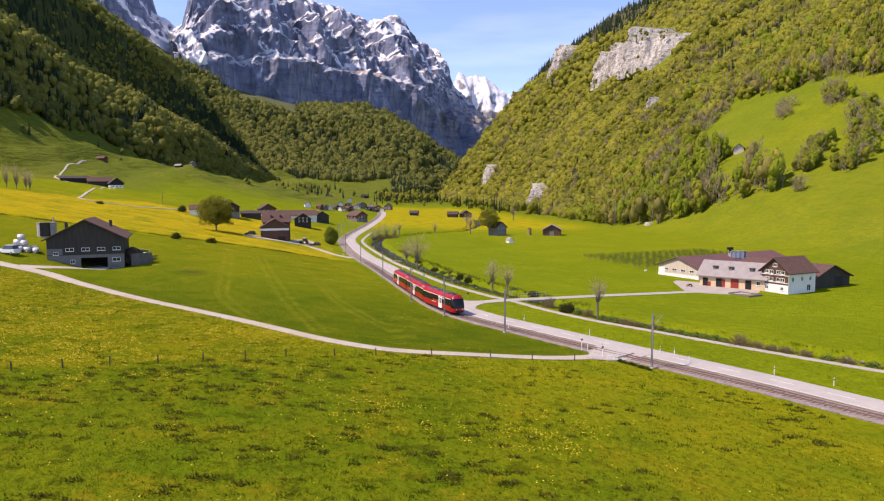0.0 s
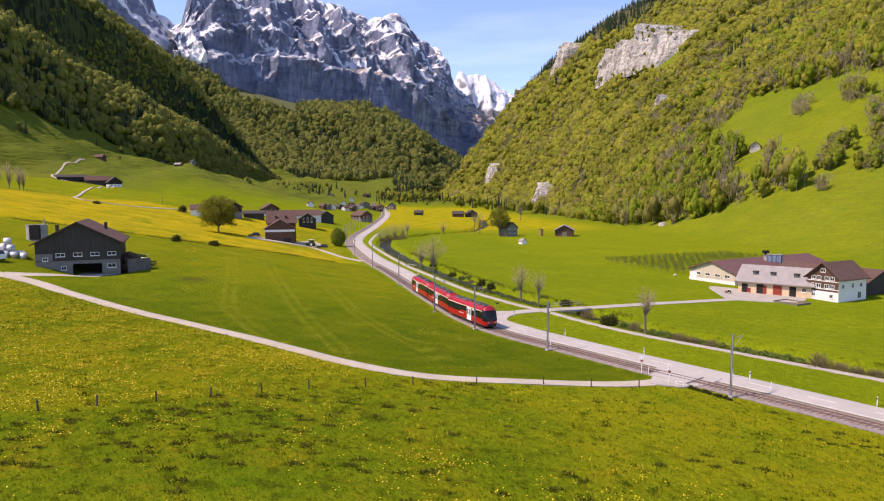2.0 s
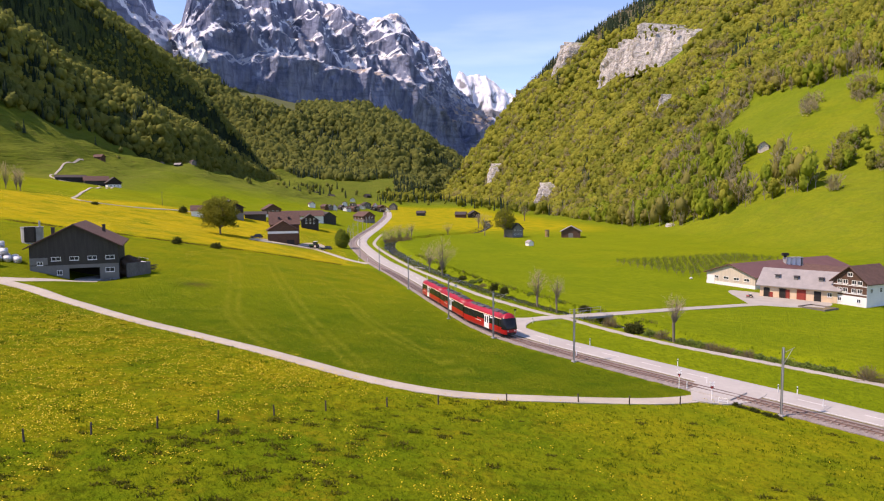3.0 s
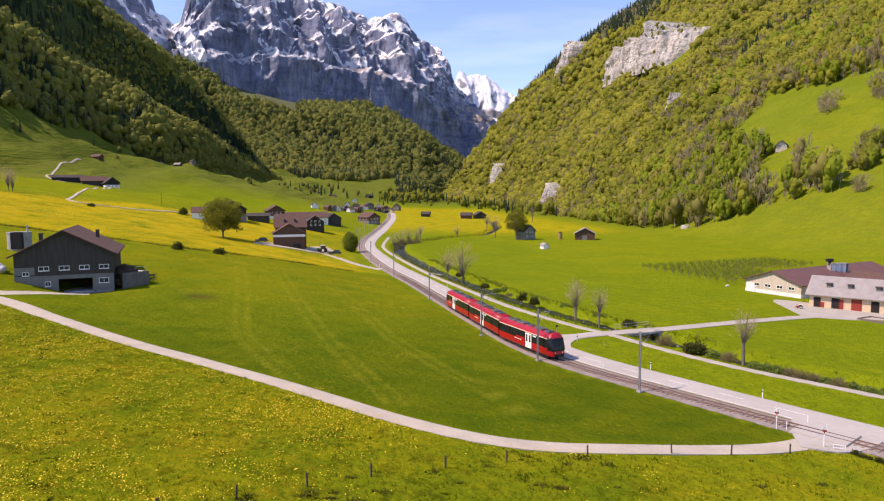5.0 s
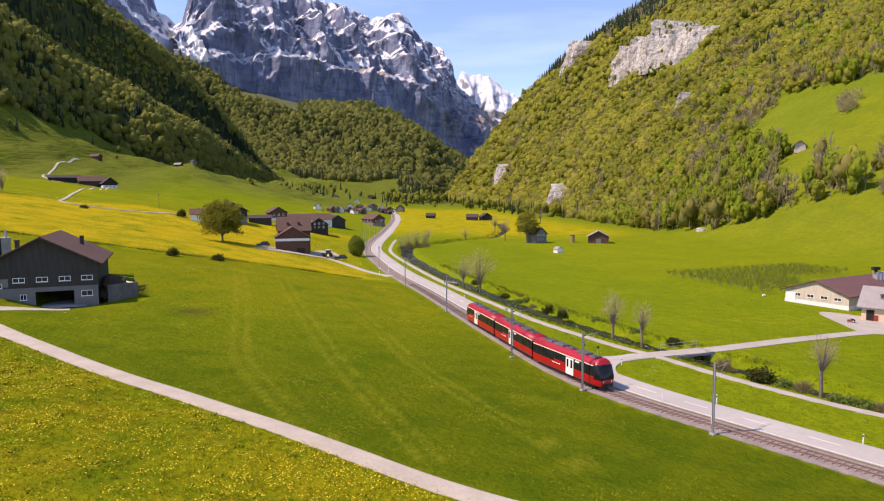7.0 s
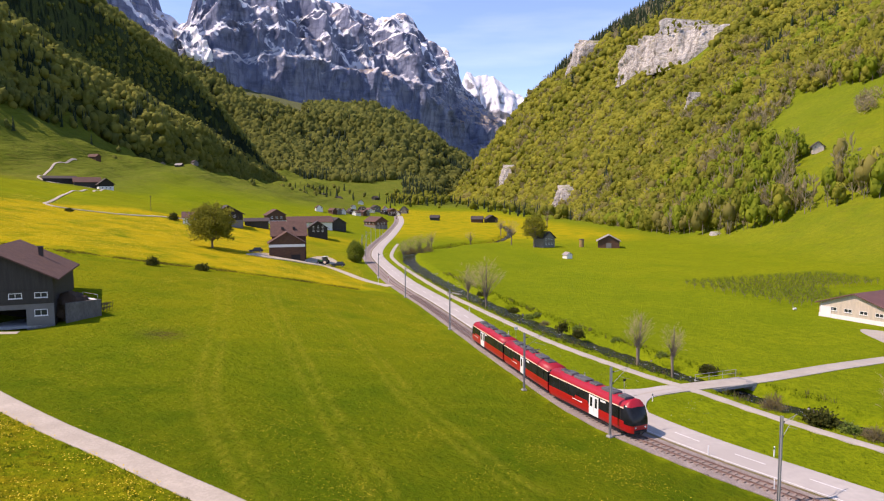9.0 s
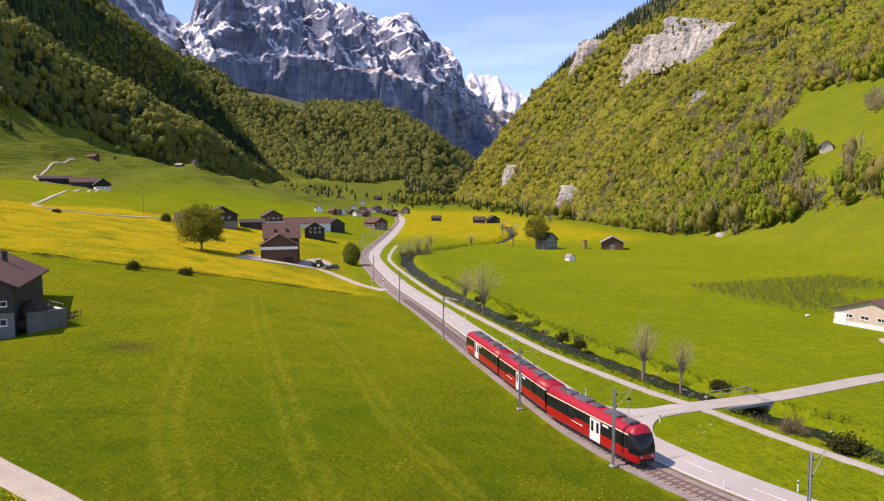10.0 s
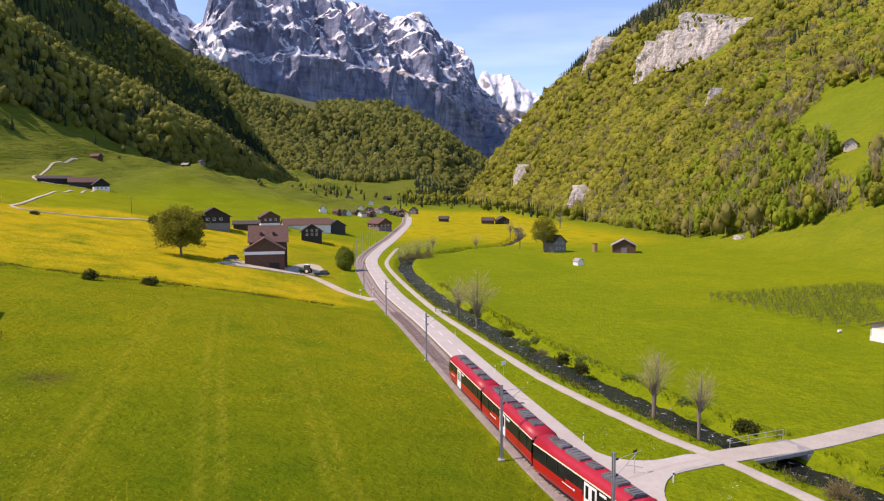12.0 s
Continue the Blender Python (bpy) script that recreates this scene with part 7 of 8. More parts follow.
def bush(x, y, rad, tall, k, kind, label, group=""):
    a, b = {"leaf": BUSHES, "low": LOW, "twig": TWIGGY}[kind][k % (3 if kind == "leaf" else 2)]
    ob = thing("bush", (Matrix.Translation((x + 0.8, y, float(height(x, y)) - 0.35)) @ Matrix.Rotation(1.7 * k, 4, "Z") if "stream" in label else stand(x, y, 1.7 * k)) @ Matrix.Diagonal((rad, rad, tall, 1)), label, "bush", group)
    part("stems", a, BARK, ob)
    part("foliage", b, BUSH_LEAF, ob)
    return ob


bush(-45.9, 203.0, 1.7, 2.1, 0, "leaf", "round dark bush on the meadow bank")
bush(-36.2, 206.5, 2.0, 1.9, 1, "leaf", "low dark bush on the meadow bank")
EGG_LEAF = leafy("hornbeam_leaves", (0.21, 0.265, 0.035), (0.25, 0.29, 0.04), (0.17, 0.22, 0.03), 1.5)
egg = thing("clipped_bush", stand(-1.9, 292.0), "tall egg-shaped green bush beside the railway", "bush")
part("stems", tubes(*[((0, 0, -0.3), (0.9 * math.cos(k), 0.9 * math.sin(k), 4.5), 0.12, 0.04, 6) for k in range(6)]), BARK, egg)
egg_tips = crown_tips(random.Random(77), 3.8, 2.9, 3.7, 420, 0.86, -1.0)
part("foliage", leaf_mesh(egg_tips, 0.28, 9000, 0.17, EGG_LEAF, 77), EGG_LEAF, egg)
bush(-100, 297, 1.8, 1.6, 1, "leaf", "small bush on the upper meadow")
bush(-74.5, 331, 2.4, 3.4, 0, "leaf", "dark round bush beside the white house")
for k, (x, y, r_, t_) in enumerate(((21.5, 331, 2.6, 3.0), (25.0, 331, 2.8, 3.2), (28.5, 337, 2.8, 3.2), (18.2, 326, 1.8, 2.2))):
    bush(x, y, r_, t_, k, "twig", "budding grey-brown willow bush at the stream bend", "willows at the bend")
for k, (x, y, r_, t_, kind) in enumerate(((34.8, 170.5, 1.3, 1.6, "leaf"), (36.3, 165.5, 1.2, 1.5, "leaf"), (33.3, 176.5, 1.1, 1.1, "twig"), (32.0, 183.0, 1.1, 1.0, "low"), (30.6, 190.5, 1.2, 1.1, "leaf"), (28.0, 213.5, 1.2, 1.1, "leaf"), (44.6, 150.5, 1.0, 0.8, "low"),
                                          (47.2, 141.5, 1.3, 1.2, "leaf"), (41.5, 161.0, 1.0, 0.8, "low"), (38.0, 171.5, 1.0, 0.8, "low"), (34.5, 186, 1.0, 0.7, "low"))):
    bush(x, y, r_ * 1.15, t_ * (0.85 if kind == "twig" else 1.2), k, kind, {"leaf": "dark green bush on the stream bank", "low": "low pale-leaved plants on the stream bank", "twig": "brown leafless shrub on the stream bank"}[kind], "bushes along the stream")
for k, (x, y, r_, t_, kind) in enumerate(((46.4, 124.2, 1.6, 2.1, "twig"), (48.5, 119.0, 1.9, 2.2, "leaf"), (50.0, 116.5, 1.2, 1.1, "low"), (50.9, 114.2, 1.4, 1.6, "twig"), (52.2, 110.2, 1.1, 1.0, "low"), (53.0, 108.9, 1.2, 1.1, "low"), (53.9, 107.7, 1.1, 1.0, "low"),
                                          (54.7, 106.2, 1.3, 1.2, "twig"), (55.5, 104.9, 1.3, 1.1, "twig"), (56.3, 103.6, 1.2, 1.1, "twig"), (56.9, 102.5, 0.9, 0.8, "low"), (57.7, 101.2, 1.2, 1.2, "twig"), (58.6, 99.9, 0.9, 0.9, "low"), (59.5, 98.3, 1.0, 0.8, "low"), (60.4, 96.9, 1.0, 0.9, "low"),
                                          (61.2, 95.7, 1.0, 0.8, "low"), (62.0, 94.6, 1.0, 0.9, "low"), (62.8, 93.4, 1.1, 0.9, "low"), (63.7, 92.2, 1.1, 0.9, "low"), (64.5, 91.0, 1.0, 0.8, "low"), (65.7, 88.4, 1.7, 2.0, "twig"), (67.4, 86.6, 1.4, 1.2, "twig"), (68.6, 84.9, 1.3, 1.0, "twig"),
                                          (69.9, 83.2, 1.3, 1.1, "twig"), (71.4, 81.0, 1.2, 1.0, "twig"), (73.0, 78.6, 1.0, 0.8, "low"), (74.4, 76.6, 1.3, 1.1, "twig"), (76.4, 74.2, 1.0, 0.9, "low"), (78.5, 71.3, 1.4, 1.3, "twig"), (81.0, 68.0, 1.0, 0.9, "low"), (83.5, 64.6, 1.4, 1.3, "twig"))):
    bush(x, y, r_ * 1.1, t_, k, kind, {"leaf": "dark green bush between path and water", "low": "low pale-leaved butterbur beside the path", "twig": "brown leafless shrub beside the path"}[kind], "bushes along the path")

# ---- orchard ----
ORCHARD_LEAF = leafy("fruit_tree_leaves", (0.165, 0.215, 0.022), (0.20, 0.24, 0.03), (0.13, 0.175, 0.02), 2)


def orchard_tree():
    rnd = random.Random(91)
    rows, tips = limbs(rnd, 2.4, 0.6, 2, start=0.42, thick=0.022)
    ob = thing("orchard_tree", Matrix(), "small trained fruit tree with sparse leaves in an orchard row", "fruit tree", "orchard trees")
    part("trunk", limb_mesh(rows, 4), BARK, ob)
    part("crown", leaf_mesh(tips, 0.45, 100, 0.12, ORCHARD_LEAF, 91), ORCHARD_LEAF, ob)
    return ob


fruit = orchard_tree()
ro = random.Random(17)
first_ = True
for r_ in range(11):
    for c_ in range(20):
        x = 104.0 + 0.97 * 3.0 * c_ - r_ * 0.8 + ro.uniform(-0.3, 0.3)
        y = 200.5 + 0.24 * 3.0 * c_ + r_ * 3.7 + ro.uniform(-0.3, 0.3)
        if r_ < 5 and x > 125:
            continue
        m = stand(x, y, ro.uniform(0, 6))
        if first_:
            fruit.matrix_world, first_ = m, False
        else:
            copy_thing(fruit, m)

# ---- posts, signs and the level crossing ----
POST_WOOD = paint("weathered_post", (0.10, 0.08, 0.06), (0.07, 0.055, 0.045), 0.3, 0.9, bump=0.4)
RED_PAINT = paint("signal_red", (0.55, 0.03, 0.03), (0.48, 0.03, 0.03), 1, 0.5, bump=0.05)


def fence_post(tall=0.95):
    ob = thing("fence_post", Matrix(), "dark weathered wooden fence post in the grass", "fence post", "fence posts below the track")
    part("post", tubes(((0, 0, -0.4), (0.02, 0.01, tall), 0.08, 0.065, 8)), POST_WOOD, ob)
    part("insulator", tubes(((0.06, 0, tall - 0.2), (0.13, 0, tall - 0.2), 0.025, 0.025, 6)), BLACK_PART, ob)
    return ob


fp = fence_post()
for k, (x, y) in enumerate(FENCE):
    m = stand(x, y, k * 0.7) @ Matrix.Rotation(0.05 * math.sin(k * 2.1), 4, "X")
    if k == 0:
        fp.matrix_world = m
    else:
        copy_thing(fp, m)


def delineator():
    ob = thing("delineator_post", Matrix(), "white roadside delineator post with a black band", "road post", "delineator posts")
    part("post", boxes((-0.06, 0.06, -0.045, 0.045, -0.2, 1.05), bevel=0.015), WHITE_PAINT, ob)
    part("band", boxes((-0.064, 0.064, -0.049, 0.049, 0.74, 0.92)), BLACK_PART, ob)
    part("reflector", boxes((-0.025, 0.025, -0.056, -0.047, 0.77, 0.89)), LAMP_GLASS, ob)
    return ob


dp = delineator()
for k, (x, y) in enumerate(((37.6, 111.3), (28.4, 138.6), (33.4, 128.6), (60.6, 72.6), (64.6, 66.9), (24.2, 165.3), (21.6, 190), (45.0, 97.8), (51.1, 85.2), (52.7, 84.0))):
    m = stand(x, y, 0.4)
    if k == 0:
        dp.matrix_world = m
    else:
        copy_thing(dp, m)


def rail_marker(x, y):
    ob = thing("marker_post", stand(x, y), "short white post at the road's edge", "marker post", "white marker posts")
    part("post", tubes(((0, 0, -0.2), (0, 0, 1.0), 0.045, 0.045, 10)), WHITE_PAINT, ob)
    part("cap", tubes(((0, 0, 1.0), (0, 0, 1.05), 0.05, 0.03, 10)), WHITE_PAINT, ob)


for x, y in ((20.9, 145.3), (44.3, 89.2), (41.0, 88.0), (31.4, 112.4), (33.0, 104.6), (52.5, 79.5)):
    rail_marker(x, y)


def crossing_signal(x, y, turn, label):
    ob = thing("crossing_signal", stand(x, y, turn) @ Matrix.Diagonal((0.85, 0.85, 0.9, 1)), label, "crossing signal", "level crossing signals")
    for k in range(6):
        part("mast_section", tubes(((0, 0, -0.3 if k == 0 else 0.4 * k), (0, 0, 0.4 * (k + 1)), 0.055, 0.055, 12)), RED_PAINT if k == 4 else WHITE_PAINT, ob)
    bm = bmesh.new()
    for s in (-1, 1):
        geo = bmesh.ops.create_cube(bm, size=1, matrix=Matrix.Translation((0, -0.07, 2.35)) @ Matrix.Rotation(s * 0.6, 4, "Y") @ Matrix.Diagonal((0.8, 0.02, 0.10, 1)))
    part("cross_sign", bm, WHITE_PAINT, ob, "white diagonal crossing sign")
    part("lamp_board", boxes((-0.2, 0.2, -0.09, -0.05, 1.80, 2.02), bevel=0.02), BLACK_PART, ob)
    for x_ in (-0.1, 0.1):
        part("lamp", tubes(((x_, -0.13, 1.91), (x_, -0.09, 1.91), 0.07, 0.07, 14)), RED_PAINT, ob, "unlit red lamp")
    return ob


crossing_signal(40.3, 88.6, 2.6, "white level crossing signal with a red band beside the track")
crossing_signal(41.4, 83.2, -0.4, "white level crossing signal with a red band at the farm track")
crossing_signal(7.0, 238.5, 2.4, "white level crossing signal with a red band at the house drive")
crossing_signal(4.0, 233.0, -0.4, "white level crossing signal with a red band in the meadow's edge")
planks = thing("crossing_planks", Matrix.Translation((43.9, 86.2, float(height(43.9, 86.2)))) @ Matrix.Rotation(on_rail(rail_s(86.2))[2] - math.pi / 2, 4, "Z"), "grey level crossing panels flush with the rails", "crossing panel")
for x0, x1 in ((-2.0, -0.60), (-0.40, 0.40), (0.60, 2.0)):
    part("panel", boxes((x0, x1, -2.6, 2.6, 0.05, 0.30), bevel=0.02), ASPHALT, planks)
barrier = thing("white_barrier", stand(42.2, 82.2, math.atan2(-0.9, 1.1)) @ Matrix.Diagonal((0.6, 0.7, 0.75, 1)), "low white tubular barrier beside the level crossing", "barrier")
for px_ in (-0.8, 0.8):
    part("post", tubes(((px_, 0, -0.3), (px_, 0, 0.95), 0.045, 0.045, 10)), WHITE_PAINT, barrier)
for z in (0.5, 0.92):
    part("bar", tubes(((-0.8, 0, z), (0.8, 0, z), 0.035, 0.035, 8)), WHITE_PAINT, barrier)
for k in range(9):
    bush(43.3 + 0.27 * k + 0.12 * math.sin(3 * k), 81.6 - 0.62 * k, 0.42 + 0.12 * math.sin(2.3 * k), 0.42 + 0.1 * math.cos(1.9 * k), k, "leaf", "small dark weed clump at the edge of the track bed", "weeds by the railway")

sign = thing("road_sign", stand(30.6, 130.6, 0.5), "small dark signboard on a thin grey post", "sign")
part("post", tubes(((0, 0, -0.3), (0, 0, 2.3), 0.03, 0.03, 8)), POLE_STEEL, sign)
part("board", boxes((-0.28, 0.28, -0.05, -0.02, 2.05, 2.35), bevel=0.01), BLACK_PART, sign)
hyd = thing("hydrant_sign", stand(25.0, 163.2, 0.3), "pale sign on a thin post in the verge", "sign")
part("post", tubes(((0, 0, -0.3), (0, 0, 2.2), 0.03, 0.03, 8)), POLE_STEEL, hyd)
part("board", boxes((-0.35, 0.35, -0.05, -0.02, 1.75, 2.3), bevel=0.01), WHITE_PAINT, hyd)
part("bar", boxes((-0.25, 0.25, -0.058, -0.052, 2.0, 2.06)), BLACK_PART, hyd)

# ---- bridge over the stream ----
bz = float(height(46.3, 134.9))
ba = math.atan2(1.6, 6.2)
bridge = thing("bridge", Matrix.Translation((46.6, 134.95, bz)) @ Matrix.Rotation(ba, 4, "Z"), "small concrete road bridge with grey pipe railings", "bridge")
part("deck", boxes((-4.2, 4.2, -1.62, 1.62, -0.42, -0.02), bevel=0.03), STONE, bridge, "dark weathered concrete deck")
for x0, x1 in ((-5.0, -3.4), (3.4, 5.0)):
    part("abutment", boxes((x0, x1, -1.7, 1.7, -2.4, -0.42), bevel=0.03), CONCRETE, bridge)
for sy in (1.52,):
    for px_ in (-3.6, -1.2, 1.2, 3.6):
        part("railing_post", tubes(((px_, sy, 0.1), (px_, sy, 1.15), 0.035, 0.035, 8)), POLE_STEEL, bridge)
    for z in (0.62, 1.12):
        part("railing_bar", tubes(((-3.6, sy, z), (3.6, sy, z), 0.03, 0.03, 8)), POLE_STEEL, bridge)
# crash rail where the path meets the road
gr = thing("guard_rail", Matrix.Translation((21.6, 211.5, float(height(21.6, 211.5)))) @ Matrix.Rotation(2.05, 4, "Z"), "short pale grey guard rail by the stream", "guard rail")
for px_ in (-2.5, 0, 2.5):
    part("post", boxes((px_ - 0.07, px_ + 0.07, -0.07, 0.07, -0.4, 0.9), bevel=0.01), POST_WOOD, gr)
part("beam", boxes((-3, 3, -0.12, -0.07, 0.62, 0.86), bevel=0.01), CONCRETE, gr)
box_ = thing("litter_bin", stand(26.6, 206.6), "small orange-red bin beside the path", "bin")
part("body", boxes((-0.3, 0.3, -0.25, 0.25, 0, 0.9), bevel=0.04), TRACTOR_RED, box_)
part("lid", boxes((-0.33, 0.33, -0.28, 0.28, 0.9, 0.98), bevel=0.02), BLACK_PART, box_)
tank = thing("water_tank", stand(101.5, 196.5) @ Matrix.Diagonal((0.55, 0.55, 0.55, 1)), "small white water tank at the orchard's edge", "tank")
part("drum", tubes(((-0.6, 0, 0.55), (0.6, 0, 0.55), 0.5, 0.5, 20)), PLASTER, tank)
part("stand", boxes((-0.5, -0.35, -0.4, 0.4, -0.1, 0.2), (0.35, 0.5, -0.4, 0.4, -0.1, 0.2)), POLE_STEEL, tank)

# line poles on the left slope
for x, y in ((-87, 345),):
    ob = thing("wire_pole", stand(x, y), "slim wooden line pole on the meadow", "pole", "wooden line poles")
    part("post", tubes(((0, 0, -0.5), (0, 0, 6.5), 0.11, 0.08, 8)), POST_WOOD, ob)
    part("crossbar", boxes((-0.45, 0.45, -0.05, 0.05, 6.0, 6.12)), POST_WOOD, ob)


# ---- stones, far trees, grass ----
def boulders():
    vs, fs, n = [], [], 0
    v0, f0 = ico()
    for k in range(120):
        i = rng.integers(0, len(STREAM))
        if STREAM[i, 1] > 330:
            continue
        o = rng.choice([-1, 1]) * rng.uniform(1.6, 3.4)
        px_, py_ = shifted(STREAM, o)[i]
        s = rng.uniform(0.12, 0.36)
        vs.append(v0 * s * rng.uniform(0.7, 1.2, (12, 3)) + np.array([px_ + rng.normal() * 0.4, py_ + rng.normal() * 0.4, float(height(px_, py_)) - 1.25 + 0.35 * abs(o) * 0.3]))
        fs.append(f0 + n)
        n += 12
    return big_mesh("stones", np.vstack(vs), np.vstack(fs), STONE)


tagged(new("stones", boulders()), "pale stones along the stream bed", "stones", kind="stuff")
q = np.vstack([rng.normal(size=(90, 2)) * [16, 30] + [84, 1128], rng.normal(size=(110, 2)) * [26, 40] + [125, 1150], rng.normal(size=(30, 2)) * [16, 60] + [185, 980], rng.normal(size=(40, 2)) * [12, 70] + [198, 800]])
zq = height(q[:, 0], q[:, 1])
g_ = rng.uniform(0.7, 1.3, len(q))
wood("valley_trees", LEAF_MID, np.column_stack([q, zq + 5 * g_, 4.5 * g_, 5.5 * g_])[::2], MED, "leafy trees along the valley floor")
wood("valley_trees", NEEDLES, np.column_stack([q, zq + 6 * g_, 3.2 * g_, 7.5 * g_])[1::2], FIRS, "dark spruces along the valley floor")
q = np.array([(-60 + 45 * rng.normal(), 1130 + 110 * rng.normal()) for _ in range(50)] + [(-283, 640), (-279, 643), (-250, 800), (-262, 760), (-232, 735), (-190, 800), (-120, 850), (-118, 858)])
zq = height(q[:, 0], q[:, 1])
g_ = rng.uniform(0.6, 1.2, len(q))
wood("slope_trees", LEAF_DARK, np.column_stack([q, zq + 4.5 * g_, 4.2 * g_, 5.5 * g_])[::2], MED, "dark trees at the upper meadow's edge")
wood("slope_trees", NEEDLES, np.column_stack([q, zq + 6 * g_, 3.6 * g_, 7 * g_])[1::2], FIRS, "dark spruces at the upper meadow's edge")


def tufts(n, x0, x1, y0, y1, keep, tall, wide, blades, mat, name, label):
    p_ = np.column_stack([rng.uniform(x0, x1, n), rng.uniform(y0, y1, n)])
    p_ = p_[keep(p_)]
    n = len(p_)
    base = np.column_stack([p_, height(p_[:, 0], p_[:, 1]) + barn_dip(p_[:, 0], p_[:, 1])])
    near_ = nearest(p_, STREAM) < 4.3
    base[near_, 2] += bed(p_[near_])
    vs = []
    for _ in range(blades):
        a = rng.uniform(0, 2 * math.pi, n)
        d = np.column_stack([np.cos(a), np.sin(a), np.zeros(n)])
        s = np.column_stack([-np.sin(a), np.cos(a), np.zeros(n)]) * wide * rng.uniform(0.6, 1.3, (n, 1))
        o = base + rng.normal(size=(n, 3)) * [wide * 3, wide * 3, 0] - [0, 0, 0.04]
        t = tall * rng.uniform(0.6, 1.4, (n, 1))
        vs.append(np.stack([o - s, o + s, o + d * t * 0.5 + np.array([0, 0, 1.0]) * t], 1))
    v = np.stack(vs, 1).reshape(-1, 3)
    return tagged(new(name, big_mesh(name, v, np.arange(len(v)).reshape(-1, 3), mat)), label, "grass", kind="stuff")


def track_side(p_):
    t_ = np.where(p_[:, 0] < 40, np.interp(p_[:, 0], TRACK[::-1, 0], TRACK[::-1, 1]), 86)
    return t_ - p_[:, 1]


def rail_side(p_):
    return np.interp(p_[:, 1], RAIL[:, 1], RAIL[:, 0]) - p_[:, 0]


def fence_side(p_):
    """How far below the fence a place lies."""
    f_ = np.array(FENCE[::-1])
    return np.interp(p_[:, 0], f_[:, 0], f_[:, 1]) - 0.45 * np.maximum(-31 - p_[:, 0], 0) - p_[:, 1]


BANK_GRASS = leafy("dry_bank_grass", (0.13, 0.105, 0.02), (0.17, 0.15, 0.02), (0.08, 0.07, 0.018), 4)
tufts(60000, -125, 6, 185, 225, lambda p_: nearest(p_, BANK) < 0.8 + 1.3 * wavy(p_, 6, 51), 0.24, 0.06, 3, BANK_GRASS, "bank_grass", "rank brownish grass along the ditch between the fields")
ROUGH = leafy("rank_grass", (0.085, 0.128, 0.006), (0.115, 0.148, 0.008), (0.072, 0.110, 0.005), 3)
tufts(110000, -70, 55, 30, 150, lambda p_: (track_side(p_) > 1.8) & (rail_side(p_) > 3) & (wavy(p_, 1.1) + 0.5 * wavy(p_, 9, 4) > 0.50), 0.17, 0.07, 5, ROUGH, "rough_grass", "dark rank tussocks in the pasture")
DOCK = leafy("dock_leaves", (0.118, 0.125, 0.014), (0.145, 0.140, 0.020), (0.085, 0.095, 0.010), 1.5)


def tussocks(count, x0, x1, y0, y1):
    """Clumps of rank brownish plants that stand out of the grazed pasture."""
    c_ = np.column_stack([rng.uniform(x0, x1, count * 3), rng.uniform(y0, y1, count * 3)])
    c_ = c_[(fence_side(c_) > -1) & (track_side(c_) > 2) & (rail_side(c_) > 3.5) & (wavy(c_, 9, 71) + 0.25 * rng.normal(size=len(c_)) > 0.35 * (1 - sstep(25, 60, rail_side(c_))))][:count]
    n_ = 34
    size = rng.uniform(0.2, 0.55, len(c_))
    p_ = (c_[:, None, :] + rng.normal(size=(len(c_), n_, 2)) * size[:, None, None] * [0.75, 0.45]).reshape(-1, 2)
    t = (rng.uniform(0.35, 0.85, (len(c_), n_)) * size[:, None]).reshape(-1, 1)
    o = np.column_stack([p_, height(p_[:, 0], p_[:, 1]) - 0.03])
    a = rng.uniform(0, 2 * math.pi, len(p_))
    d, w = np.column_stack([np.cos(a), np.sin(a), 0 * a]), np.column_stack([-np.sin(a), np.cos(a), 0 * a]) * 0.085
    v = np.stack([o - w, o + w, o + d * t * 0.6 + t * np.array([0, 0, 0.85])], 1).reshape(-1, 3)
    return tagged(new("dock_plants", big_mesh("dock_plants", v, np.arange(len(v)).reshape(-1, 3), DOCK)), "dark clumps of dock and rank grass in the pasture", "grass", kind="stuff")


tussocks(800, -75, 60, 18, 84)
tufts(48000, -70, 55, 30, 150, lambda p_: (track_side(p_) > 1.8) & (rail_side(p_) > 3), 0.20, 0.035, 3, GRASS_TUFT, "meadow_grass", "fresh green meadow grass")
tufts(60000, -50, 30, 85, 215, lambda p_: (track_side(p_) < -2) & (rail_side(p_) > 2.6) & ~((p_[:, 0] < -42) & (p_[:, 1] > 146)), 0.09, 0.03, 3, GRASS_TUFT, "meadow_grass", "short green grass of the mown field")
tufts(30000, 15, 100, 60, 260, lambda p_: (nearest(p_, STREAM) < np.where(p_[:, 1] < 126, 4.0, 6.0)) & (nearest(p_, STREAM) > 3.4) & (nearest(p_, PATH_LINE) > 1.2) & (nearest(p_, FARM_ROAD) > 2.2), 0.38, 0.05, 4, GRASS_TUFT, "bank_grass", "long grass along the stream bank")
tufts(16000, 10, 110, 0, 260, lambda p_: (rail_side(p_) < -7.4) & (rail_side(p_) > -30) & (nearest(p_, PATH_LINE) > 1.3) & (nearest(p_, FARM_ROAD) > 2.0) & (nearest(p_, STREAM) > 4.4), 0.22, 0.04, 3, GRASS_TUFT, "verge_grass", "green grass between road and path")
tufts(7000, 10, 110, 10, 300, lambda p_: (np.abs(rail_side(p_) - 2.2) < 0.5) | (np.abs(rail_side(p_) + 1.95) < 0.4), 0.25, 0.03, 3, VERGE, "verge_weeds", "dry weeds along the railway")


